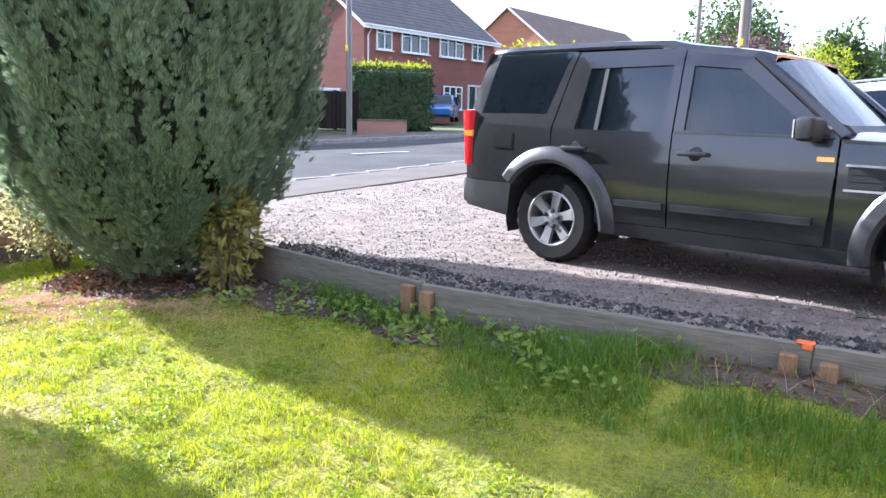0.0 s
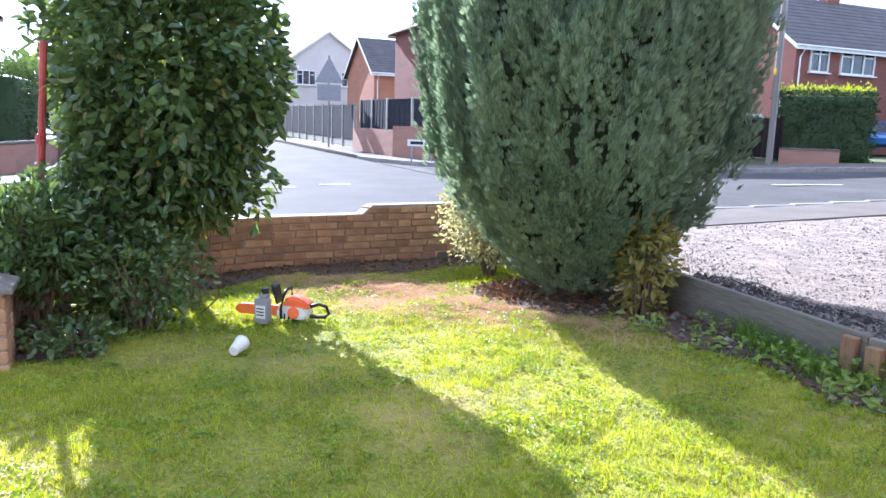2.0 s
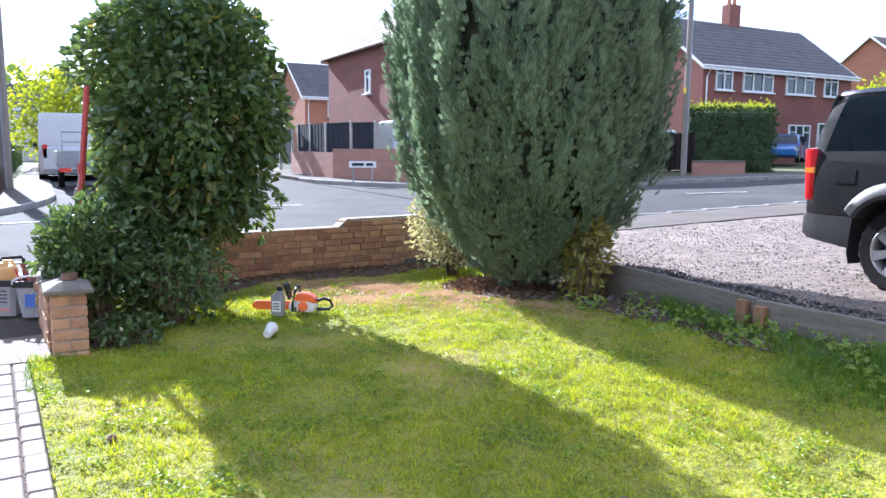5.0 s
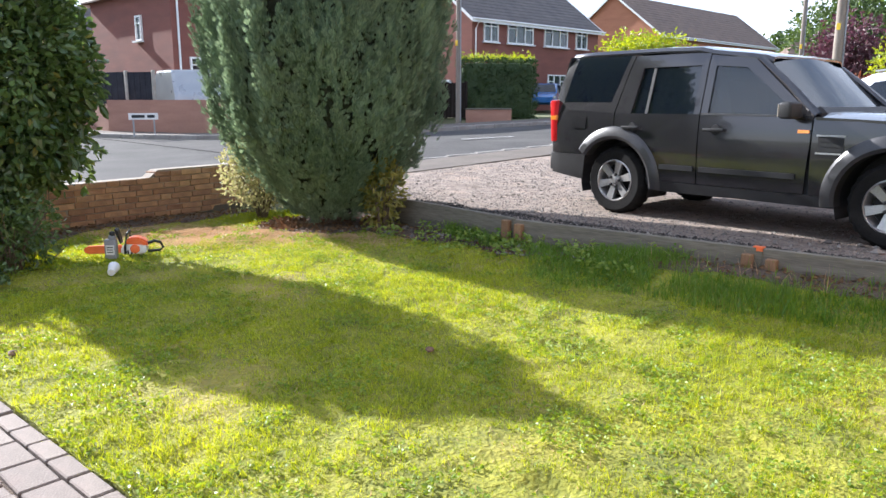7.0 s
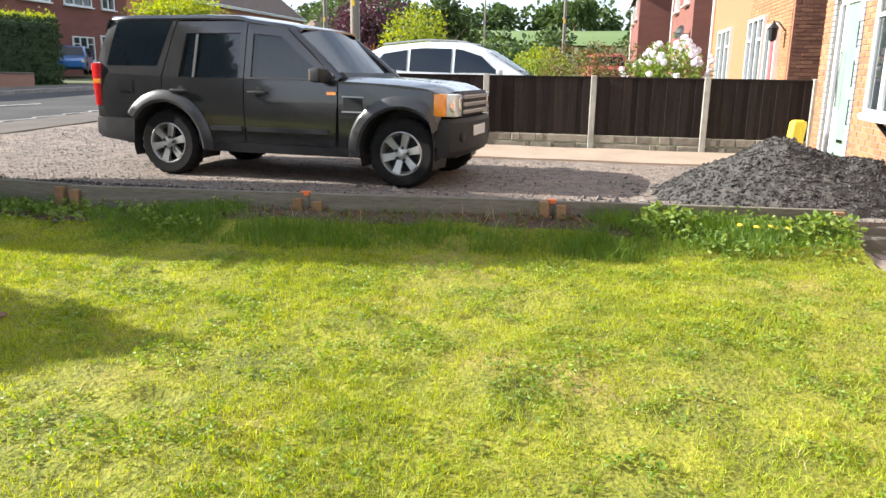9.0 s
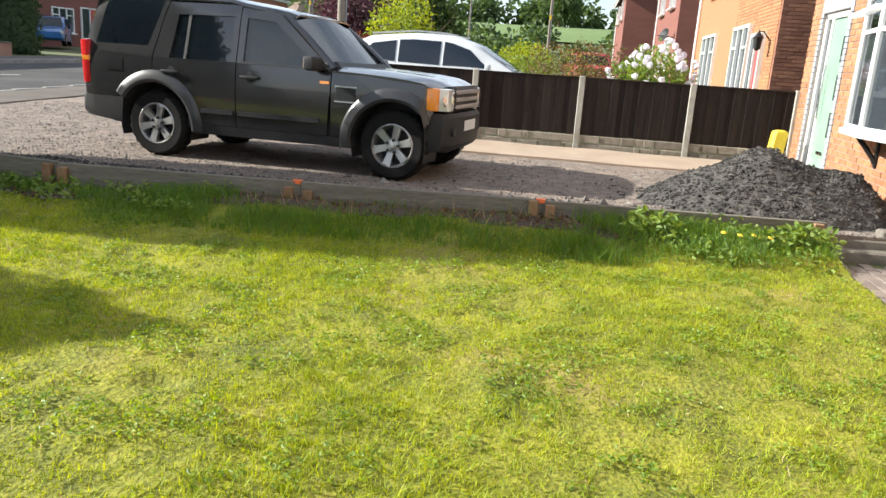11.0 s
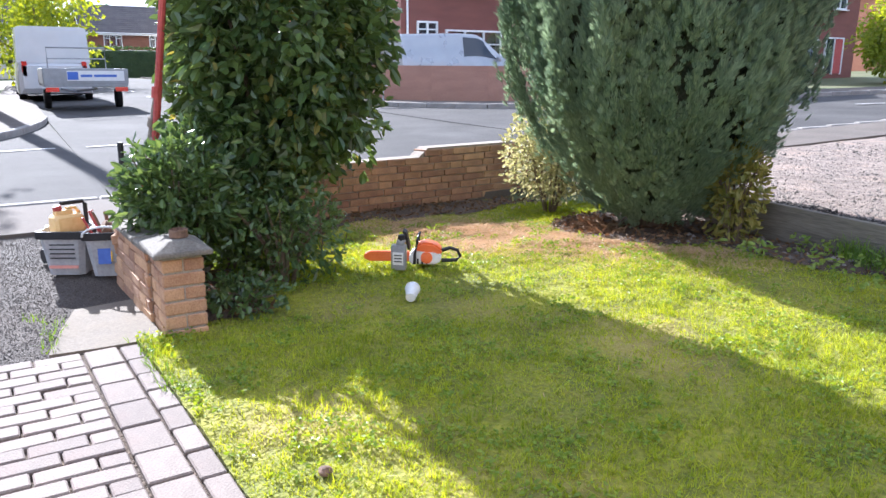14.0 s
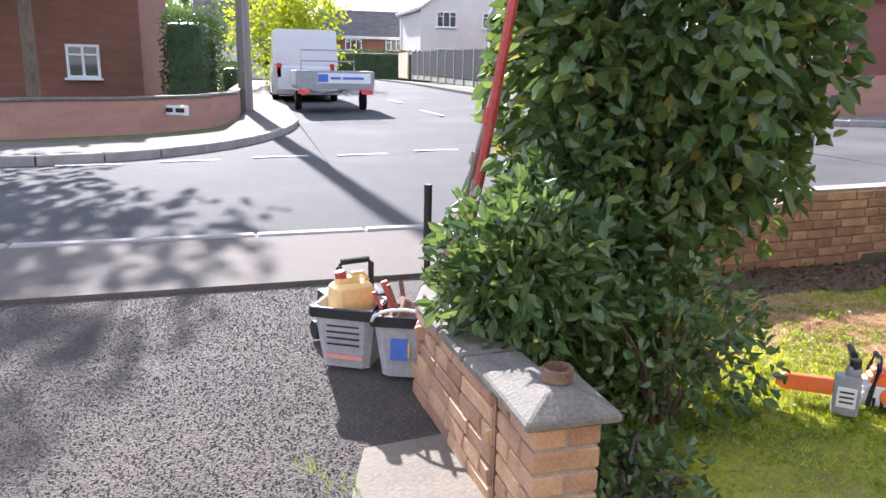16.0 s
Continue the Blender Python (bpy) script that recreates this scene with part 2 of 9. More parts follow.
M = dict(
    soil=surf("soil", (0.055, 0.036, 0.024), (0.13, 0.09, 0.06), 0.95, 4, 60, 0.8, depth=0.03),
    lawn=surf("lawn_turf", (0.095, 0.112, 0.010), (0.30, 0.285, 0.024), 0.95, 2.4, 40, 1.0, c3=(0.36, 0.26, 0.09), stain=0.6, depth=0.02),
    worn=surf("worn_turf", (0.30, 0.19, 0.075), (0.46, 0.31, 0.14), 0.95, 6, 70, 0.6, c3=(0.22, 0.19, 0.03), stain=0.6, depth=0.02),
    chip=surf("tarmac_chip", (0.065, 0.056, 0.048), (0.13, 0.112, 0.097), 0.8, 20, 90, 0.3, island=0.35, spec=0.2),
    field=surf("field_grass", (0.10, 0.16, 0.04), (0.15, 0.21, 0.06), 0.95, 0.05, 1, 0.2),
    verge=surf("rough_ground", (0.06, 0.09, 0.025), (0.14, 0.13, 0.06), 0.95, 0.3, 4, 0.3),
    gravel=surf("gravel_bed", (0.15, 0.118, 0.096), (0.36, 0.29, 0.24), 0.95, 7, 120, 1.0, c3=(0.40, 0.295, 0.225), stain=0.6, depth=0.02),
    stone=surf("loose_stone", (0.105, 0.094, 0.084), (0.25, 0.222, 0.198), 0.9, 20, 90, 0.4, island=0.6),
    rubble=surf("dark_rubble", (0.032, 0.030, 0.028), (0.105, 0.096, 0.088), 0.9, 12, 90, 0.8, island=0.6, depth=0.02, spec=0.25),
    road=surf("road_asphalt", (0.056, 0.054, 0.053), (0.096, 0.092, 0.089), 0.95, 0.9, 110, 0.6, c3=(0.125, 0.121, 0.117), stain=0.5, depth=0.008, spec=0.15),
    tarmac=surf("coarse_tarmac", (0.055, 0.046, 0.040), (0.135, 0.116, 0.102), 0.85, 2.0, 90, 1.0, c3=(0.115, 0.092, 0.076), stain=0.45, depth=0.02, spec=0.2),
    foot=surf("footway_asphalt", (0.105, 0.089, 0.076), (0.155, 0.134, 0.116), 0.95, 1.5, 90, 0.5, c3=(0.11, 0.096, 0.084), depth=0.006, spec=0.2),
    kerb=surf("kerb_concrete", (0.22, 0.205, 0.185), (0.34, 0.315, 0.285), 0.85, 6, 80, 0.4, rand=0.1, island=0.1),
    concrete=surf("concrete", (0.33, 0.245, 0.18), (0.43, 0.335, 0.25), 0.9, 2.5, 60, 0.4, c3=(0.26, 0.22, 0.17), stain=0.6),
    slab=surf("sandy_slab", (0.13, 0.108, 0.082), (0.20, 0.168, 0.128), 0.9, 4, 70, 0.4, c3=(0.21, 0.182, 0.135), stain=0.5),
    paver=surf("block_paver", (0.155, 0.124, 0.105), (0.25, 0.207, 0.178), 0.85, 9, 110, 0.5, rand=0.2, c3=(0.21, 0.15, 0.13), stain=0.5, depth=0.006),
    paver_i=surf("block_paver_far", (0.155, 0.124, 0.105), (0.25, 0.207, 0.178), 0.85, 9, 110, 0.5, island=0.2, c3=(0.21, 0.15, 0.13), stain=0.5),
    buff=surf("buff_brick", (0.33, 0.178, 0.10), (0.49, 0.295, 0.17), 0.85, 14, 110, 0.5, rand=0.28, c3=(0.22, 0.13, 0.09), stain=0.5, depth=0.005),
    buffwall=surf("buff_brick_face", (0.30, 0.135, 0.062), (0.40, 0.195, 0.095), 0.85, 10, 100, 0.4, island=0.14, depth=0.004),
    mortar=surf("mortar", (0.24, 0.20, 0.165), (0.35, 0.30, 0.25), 0.95, 20, 120, 0.5),
    cap=surf("cap_stone", (0.115, 0.102, 0.083), (0.205, 0.184, 0.152), 0.9, 9, 80, 0.4, c3=(0.075, 0.070, 0.054), stain=0.6),
    sleeper=surf("weathered_board", (0.115, 0.102, 0.080), (0.22, 0.198, 0.158), 0.9, 3.2, 30, 0.5, c3=(0.09, 0.083, 0.056), stain=0.5, stretch=(0.25, 3, 3)),
    peg=surf("fresh_timber_peg", (0.22, 0.125, 0.065), (0.33, 0.20, 0.105), 0.85, 10, 60, 0.4, stretch=(3, 3, 0.4), rand=0.15),
    darkfence=surf("dark_stained_board", (0.012, 0.009, 0.008), (0.031, 0.022, 0.018), 0.85, 5, 50, 0.4, stretch=(3, 3, 0.3), rand=0.35, island=0.3, spec=0.2),
    blackfence=surf("black_fence_panel", (0.018, 0.02, 0.026), (0.04, 0.042, 0.05), 0.85, 3, 40, 0.3, island=0.3, spec=0.12),
    palefence=surf("pale_fence_board", (0.36, 0.26, 0.16), (0.48, 0.36, 0.24), 0.85, 3, 40, 0.3, island=0.3),
    cpost=surf("concrete_post", (0.30, 0.285, 0.25), (0.44, 0.42, 0.37), 0.9, 7, 90, 0.4, c3=(0.22, 0.20, 0.16)),
    rockface=surf("rockfaced_board", (0.17, 0.145, 0.115), (0.30, 0.26, 0.21), 0.9, 9, 60, 0.8, rand=0.25, island=0.25, depth=0.02),
    redbrick=surf("red_brick_wall", (0.17, 0.066, 0.052), (0.24, 0.095, 0.072), 0.9, 0.8, 25, 0.4, stretch=(1, 1, 4), island=0.1),
    redbrick2=surf("orange_red_brick_wall", (0.34, 0.14, 0.085), (0.44, 0.20, 0.12), 0.9, 0.8, 25, 0.4, stretch=(1, 1, 4), island=0.1),
    brownbrick=surf("brown_brick_side", (0.17, 0.075, 0.05), (0.26, 0.115, 0.075), 0.9, 1.2, 25, 0.4, stretch=(1, 1, 4), island=0.3),
    dwarf=surf("low_brick_wall", (0.25, 0.13, 0.10), (0.36, 0.20, 0.15), 0.9, 1.0, 25, 0.4, stretch=(1, 1, 4), island=0.2),
    render=surf("cream_render", (0.55, 0.50, 0.45), (0.66, 0.61, 0.56), 0.9, 1.0, 40, 0.2),
    tile=surf("roof_tile", (0.065, 0.058, 0.058), (0.12, 0.105, 0.10), 0.85, 1.5, 30, 0.5, island=0.25),
    tile2=surf("brown_roof_tile", (0.10, 0.07, 0.055), (0.17, 0.115, 0.09), 0.85, 1.5, 30, 0.5, island=0.25),
    white=surf("white_upvc", (0.72, 0.72, 0.71), (0.82, 0.82, 0.81), 0.35, 3, 60, 0.05),
    sage=surf("sage_green_door", (0.20, 0.32, 0.24), (0.25, 0.37, 0.285), 0.4, 3, 60, 0.05),
    greybrick=surf("grey_edging_brick", (0.24, 0.25, 0.27), (0.34, 0.35, 0.37), 0.8, 8, 80, 0.3, island=0.15),
    wglass=glassy("window_glass", (0.05, 0.06, 0.07), 0.25),
    room=surf("dim_room", (0.10, 0.095, 0.09), (0.16, 0.15, 0.14), 0.9, 1, 10, 0.0),
    blind=surf("white_blind", (0.62, 0.62, 0.60), (0.72, 0.72, 0.70), 0.7, 3, 30, 0.1),
    black=surf("black_plastic", (0.014, 0.014, 0.015), (0.03, 0.03, 0.032), 0.5, 8, 90, 0.15, spec=0.3),
    trim=surf("grey_black_trim", (0.013, 0.013, 0.014), (0.024, 0.024, 0.026), 0.55, 8, 120, 0.2, spec=0.35),
    rubber=surf("tyre_rubber", (0.007, 0.007, 0.007), (0.017, 0.016, 0.015), 0.85, 12, 90, 0.4, spec=0.15),
    carpaint=surf("dark_grey_metallic_paint", (0.032, 0.031, 0.034), (0.042, 0.040, 0.044), 0.22, 1.5, 260, 0.0, metal=0.5, coat=1.0),
    silver=surf("silver_alloy", (0.36, 0.355, 0.35), (0.48, 0.475, 0.47), 0.38, 8, 60, 0.05, metal=0.8),
    archflare=surf("satin_silver_arch", (0.048, 0.047, 0.050), (0.068, 0.067, 0.070), 0.36, 6, 80, 0.05, metal=0.45),
    cglass=glassy("car_glass", (0.006, 0.009, 0.014), 0.10),
    cglass2=glassy("clear_car_glass", (0.01, 0.014, 0.018), 0.28),
    redlens=surf("red_lens", (0.55, 0.012, 0.015), (0.66, 0.03, 0.03), 0.12, 6, 60, 0.0, coat=0.8),
    amber=surf("amber_lens", (0.80, 0.24, 0.02), (0.9, 0.32, 0.04), 0.15, 6, 60, 0.0, coat=0.8),
    clear=surf("headlamp_lens", (0.62, 0.62, 0.60), (0.78, 0.78, 0.75), 0.12, 9, 40, 0.1, coat=1.0, metal=0.2),
    chrome=surf("chrome", (0.6, 0.6, 0.61), (0.7, 0.7, 0.7), 0.15, 8, 60, 0.0, metal=1.0),
    vanwhite=surf("white_vehicle_paint", (0.60, 0.61, 0.62), (0.68, 0.69, 0.70), 0.35, 2, 60, 0.0, coat=0.6),
    vansilver=surf("silver_vehicle_paint", (0.30, 0.32, 0.34), (0.38, 0.40, 0.42), 0.3, 2, 60, 0.0, metal=0.4, coat=0.8),
    bluepaint=surf("blue_vehicle_paint", (0.02, 0.10, 0.32), (0.03, 0.14, 0.40), 0.3, 2, 60, 0.0, coat=0.8),
    steel=surf("galvanised_steel", (0.25, 0.26, 0.27), (0.36, 0.37, 0.38), 0.5, 6, 60, 0.1, metal=0.6),
    bark=surf("bark", (0.11, 0.078, 0.052), (0.23, 0.175, 0.125), 0.95, 9, 60, 0.9, stretch=(2, 2, 0.5), depth=0.02),
    pole=surf("weathered_pole", (0.19, 0.16, 0.13), (0.31, 0.27, 0.23), 0.9, 6, 50, 0.4, stretch=(3, 3, 0.2)),
    orange=surf("orange_plastic", (0.78, 0.14, 0.03), (0.85, 0.19, 0.05), 0.4, 8, 60, 0.1),
    redpaint=surf("dull_red_paint", (0.36, 0.05, 0.045), (0.48, 0.09, 0.08), 0.55, 8, 60, 0.2),
    offwhite=surf("off_white_plastic", (0.66, 0.66, 0.64), (0.76, 0.76, 0.74), 0.45, 8, 60, 0.1),
    greyplastic=surf("grey_plastic", (0.22, 0.225, 0.235), (0.30, 0.305, 0.315), 0.45, 8, 60, 0.1),
    fuel=surf("cloudy_yellow_plastic", (0.74, 0.47, 0.17), (0.82, 0.56, 0.25), 0.5, 5, 40, 0.1),
    tub=surf("pale_tub_label", (0.30, 0.30, 0.31), (0.42, 0.42, 0.42), 0.55, 8, 50, 0.1),
    yellow=surf("yellow_sack", (0.75, 0.50, 0.02), (0.85, 0.60, 0.05), 0.6, 6, 40, 0.3),
    blueprint=surf("blue_print", (0.05, 0.12, 0.45), (0.08, 0.17, 0.55), 0.5, 6, 40, 0.0),
    rust=surf("rusty_tin", (0.10, 0.06, 0.04), (0.22, 0.13, 0.08), 0.8, 15, 60, 0.4),
    pink=surf("pale_red_print", (0.58, 0.22, 0.17), (0.66, 0.30, 0.24), 0.6, 6, 40, 0.0),
    conifer=leafy("conifer_foliage", (0.10, 0.16, 0.105), (0.275, 0.36, 0.22), 0.3, 0.6, spec=0.3),
    # dead inner sprays, darkened for the shade between the plumes
    conifer_in=surf("dead_sprays_gap_shade", (0.036, 0.046, 0.032), (0.090, 0.095, 0.066), 0.95, 5, 40, 0.8, depth=0.03, spec=0.1),
    laurel=leafy("glossy_leaf", (0.04, 0.085, 0.028), (0.135, 0.20, 0.06), 0.3, 0.28, spec=0.6),
    yleaf=leafy("yellowing_leaf", (0.12, 0.145, 0.03), (0.32, 0.29, 0.075), 0.4, 0.5),
    grass=leafy("grass_blade", (0.105, 0.18, 0.012), (0.425, 0.485, 0.045), 0.40, 0.6, spec=0.3),
    longgrass=leafy("long_grass_blade", (0.065, 0.145, 0.015), (0.15, 0.255, 0.04), 0.4, 0.5),
    weed=leafy("weed_leaf", (0.10, 0.19, 0.03), (0.24, 0.32, 0.07), 0.4, 0.55),
    paleleaf=leafy("pale_straw_leaf", (0.20, 0.22, 0.075), (0.44, 0.42, 0.22), 0.4, 0.55),
    mixleaf=leafy("bronze_green_leaf", (0.075, 0.09, 0.025), (0.20, 0.12, 0.05), 0.35, 0.55),
    clover=leafy("clover_leaf", (0.10, 0.185, 0.022), (0.27, 0.36, 0.05), 0.40, 0.5),
    straw=leafy("dry_stalk", (0.38, 0.26, 0.13), (0.60, 0.46, 0.28), 0.25, 0.8),
    deadleaf=leafy("dead_leaf", (0.085, 0.05, 0.022), (0.22, 0.135, 0.065), 0.15, 0.8),
    hedge=leafy("hedge_leaf", (0.022, 0.050, 0.016), (0.06, 0.10, 0.03), 0.25, 0.6),
    limeleaf=leafy("lime_green_leaf", (0.16, 0.23, 0.025), (0.30, 0.36, 0.05), 0.45, 0.5),
    treeleaf=leafy("tree_leaf", (0.035, 0.07, 0.022), (0.09, 0.14, 0.04), 0.35, 0.6),
    redleaf=leafy("red_leaf", (0.11, 0.05, 0.025), (0.22, 0.10, 0.045), 0.35, 0.55),
    purpleleaf=leafy("purple_leaf", (0.055, 0.025, 0.03), (0.12, 0.05, 0.055), 0.3, 0.55),
    bloom=leafy("pale_bloom", (0.55, 0.52, 0.60), (0.80, 0.76, 0.80), 0.3, 0.7),
    paint_line=surf("worn_white_line", (0.42, 0.41, 0.40), (0.62, 0.61, 0.59), 0.8, 3, 40, 0.3),
)

# ---- building helpers ----
RNG = np.random.default_rng(7)


def link(name, bm, material, smooth=False, sharp=35):
    me = bpy.data.meshes.new(name)
    bmesh.ops.recalc_face_normals(bm, faces=bm.faces)
    if smooth:
        for f in bm.faces:
            f.smooth = True
        for e in bm.edges:
            if len(e.link_faces) == 2 and e.calc_face_angle(0) > radians(sharp):
                e.smooth = False
    bm.to_mesh(me)
    bm.free()
    me.materials.append(material)
    return me


def part(name, bm, material, parent=None, label="", smooth=False, sharp=35):
    """A bmesh as one mesh object, under a thing or a part."""
    ob = new(name, link(name, bm, material, smooth, sharp))
    ob.parent = parent
    return tagged(ob, label)


def raw(name, verts, faces, material, parent=None, smooth=False):
    """A mesh object from arrays."""
    me = bpy.data.meshes.new(name)
    me.from_pydata(np.asarray(verts).tolist() if isinstance(verts, np.ndarray) else verts, [], faces.tolist() if isinstance(faces, np.ndarray) else faces)
    me.materials.append(material)
    if smooth:
        me.polygons.foreach_set("use_smooth", [True] * len(me.polygons))
    ob = new(name, me)
    ob.parent = parent
    return ob


def thing(name, at, yaw, label, category, group="", kind=""):
    ob = new(name)
    ob.empty_display_size = 0.1
    ob.matrix_world = pose(*at, 0, 0, yaw)
    return tagged(ob, label, category, group, kind)


def box(bm, c, s, rot=(0, 0, 0), bevel=0.0, seg=1):
    """A block with its centre, size, turn in degrees, and rounded edges."""
    r = bmesh.ops.create_cube(bm, size=1.0, matrix=pose(*c, *rot) @ Matrix.Diagonal((*s, 1)))
    if bevel:
        es = list({e for v in r["verts"] for e in v.link_edges})
        bmesh.ops.bevel(bm, geom=es, offset=bevel, segments=seg, affect="EDGES", profile=0.6)
    return bm


def tube(bm, pts, radii, n=8, caps=True):
    """A round bar through points, with a radius at each."""
    pts = [Vector(p) for p in pts]
    rings = []
    for i, p in enumerate(pts):
        d = (pts[min(i + 1, len(pts) - 1)] - pts[max(i - 1, 0)]).normalized()
        a = d.orthogonal().normalized() if abs(d.z) < 0.99 else Vector((1, 0, 0))
        a = (Vector((0, 0, 1)).cross(d)).normalized() if abs(d.z) < 0.95 else Vector((1, 0, 0))
        b = d.cross(a)
        r = radii[i] if isinstance(radii, (list, tuple)) else radii
        rings.append([bm.verts.new(p + (a * math.cos(2 * math.pi * k / n) + b * math.sin(2 * math.pi * k / n)) * r) for k in range(n)])
    for u, v in zip(rings, rings[1:]):
        for k in range(n):
            bm.faces.new((u[k], u[(k + 1) % n], v[(k + 1) % n], v[k]))
    if caps:
        bm.faces.new(rings[0][::-1])
        bm.faces.new(rings[-1])
    return bm


def lathe(bm, prof, n=24, m=None, axis="z", caps=True):
    """A turned form from (radius, height) pairs."""
    m = m or Matrix()
    rings = []
    for r, h in prof:
        ring = []
        for k in range(n):
            a = 2 * math.pi * k / n
            p = Vector((r * math.cos(a), r * math.sin(a), h))
            if axis == "y":
                p = Vector((p.x, p.z, p.y))
            ring.append(bm.verts.new(m @ p))
        rings.append(ring)
    for u, v in zip(rings, rings[1:]):
        for k in range(n):
            bm.faces.new((u[k], u[(k + 1) % n], v[(k + 1) % n], v[k]))
    if caps:
        bm.faces.new(rings[0][::-1])
        bm.faces.new(rings[-1])
    return bm


def prism(bm, poly, axis, a, b):
    """A flat outline pushed through from a to b along x, y or z."""
    def at(u, v, w):
        return {"x": (w, u, v), "y": (u, w, v), "z": (u, v, w)}[axis]
    lo = [bm.verts.new(at(u, v, a)) for u, v in poly]
    hi = [bm.verts.new(at(u, v, b)) for u, v in poly]
    bm.faces.new(lo[::-1])
    bm.faces.new(hi)
    for k in range(len(poly)):
        j = (k + 1) % len(poly)
        bm.faces.new((lo[k], lo[j], hi[j], hi[k]))
    return bm


def sheet(name, xs, ys, height, material, label="", drop=0.0, inside=None, kind="structure", category=""):
    """Ground laid out on a grid, with its height from a function; drop gives it edges down."""
    bm = bmesh.new()
    vs = {}
    nx, ny = len(xs), len(ys)
    for i, x in enumerate(xs):
        for j, y in enumerate(ys):
            p = height(x, y)
            vs[i, j] = bm.verts.new(p if isinstance(p, tuple) else (x, y, p))
    for i in range(nx - 1):
        for j in range(ny - 1):
            if inside is None or inside((xs[i] + xs[i + 1]) / 2, (ys[j] + ys[j + 1]) / 2):
                bm.faces.new((vs[i, j], vs[i + 1, j], vs[i + 1, j + 1], vs[i, j + 1]))
    bmesh.ops.delete(bm, geom=[v for v in bm.verts if not v.link_faces], context="VERTS")
    if drop:
        edge = [e for e in bm.edges if len(e.link_faces) == 1]
        r = bmesh.ops.extrude_edge_only(bm, edges=edge)
        for v in r["geom"]:
            if isinstance(v, bmesh.types.BMVert):
                v.co.z -= drop
    ob = part(name, bm, material, None, label, smooth=True)
    return tagged(ob, label, category, "", kind)


def steps(a, b, d):
    n = max(1, int(round((b - a) / d)))
    return [a + (b - a) * i / n for i in range(n + 1)]


def smooth01(t):
    t = min(1, max(0, t))
    return t * t * (3 - 2 * t)


def blades(name, spots, heights, lean, width, material, bend=0.0, label="", category="grass", segs=1, parent=None):
    """Grass: one tapered blade at each spot, as one object."""
    n = len(spots)
    a = RNG.uniform(0, 2 * np.pi, n)
    la = RNG.uniform(0, 2 * np.pi, n)
    ln = np.abs(RNG.normal(0, lean, n)) * heights
    side = np.stack([np.cos(a), np.sin(a), np.zeros(n)], 1) * (width * RNG.uniform(0.6, 1.3, n))[:, None] * 0.5
    out = np.stack([np.cos(la), np.sin(la), np.zeros(n)], 1) * ln[:, None]
    rows = []
    for k in range(segs + 1):
        f = k / segs
        c = spots + out * (f ** (1 + bend)) + np.stack([np.zeros(n), np.zeros(n), heights * f * (1 - 0.25 * bend * f)], 1)
        if k < segs:
            w = 1 - 0.75 * f
            rows += [c - side * w, c + side * w]
        else:
            rows.append(c)
    per = len(rows)
    v = np.stack(rows, 1).reshape(-1, 3)
    base = np.arange(n) * per
    faces = []
    for k in range(segs - 1):
        q = np.stack([base + 2 * k, base + 2 * k + 1, base + 2 * k + 3, base + 2 * k + 2], 1)
        faces += q.tolist()
    t = np.stack([base + 2 * segs - 2, base + 2 * segs - 1, base + 2 * segs], 1)
    faces += t.tolist()
    ob = raw(name, v, faces, material, parent)
    return tagged(ob, label, category, "", "stuff") if not parent else ob


def leaves(name, pts, dirs, length, width, material, parent, fold=0.25, droop=0.3):
    """Folded leaves: a base, two sides, a middle and a tip each."""
    n = len(pts)
    d = dirs / np.maximum(np.linalg.norm(dirs, axis=1), 1e-6)[:, None]
    r = RNG.normal(0, 1, (n, 3))
    s = np.cross(d, r)
    s /= np.maximum(np.linalg.norm(s, axis=1), 1e-6)[:, None]
    u = np.cross(s, d)
    ln = (length * RNG.uniform(0.65, 1.3, n))[:, None]
    w = (width * RNG.uniform(0.7, 1.25, n))[:, None]
    tip = pts + d * ln - np.array([0, 0, 1]) * ln * droop * RNG.uniform(0, 1, n)[:, None]
    lo, hi = pts + (tip - pts) * 0.30, pts + (tip - pts) * 0.68
    v = np.stack([pts, lo - s * w * 0.46 + u * w * fold, hi - s * w * 0.44 + u * w * fold, tip, hi + s * w * 0.44 + u * w * fold, lo + s * w * 0.46 + u * w * fold], 1).reshape(-1, 3)
    b = np.arange(n) * 6
    f = np.concatenate([np.stack([b, b + 3, b + 2, b + 1], 1), np.stack([b, b + 5, b + 4, b + 3], 1)])
    return raw(name, v, f, material, parent)


def lumpy(dirs, amount, freq, seed=0.0):
    """A rough outline: how far a crown reaches in each direction."""
    return np.array([1 + amount * noise.noise(Vector(d) * freq + Vector((seed, seed * 1.7, 0))) for d in dirs])


def crown_points(n, centre, radii, amount=0.3, freq=2.2, fill=0.45, seed=0.0):
    """Points in a lumpy oval crown, most of them near its outside, and the ways they face."""
    d = RNG.normal(0, 1, (n, 3))
    d /= np.linalg.norm(d, axis=1)[:, None]
    r = (1 - fill * RNG.random(n) ** 1.6) * lumpy(d, amount, freq, seed)
    return np.array(centre) + d * r[:, None] * np.array(radii), d

# ---- ground ----


def far_level(x, y):
    """Level of street and land beyond the garden."""
    z = 0.06 + 0.0235 * max(0.0, y) * smooth01((y + 2) / 6) if y < 60 else 0.06 + 0.0235 * 60
    if y > 95:
        z += 13.0 * smooth01((y - 95) / 160)
    return z + 0.012 * min(30.0, max(0.0, -x - 16)) * smooth01((14 - y) / 4)


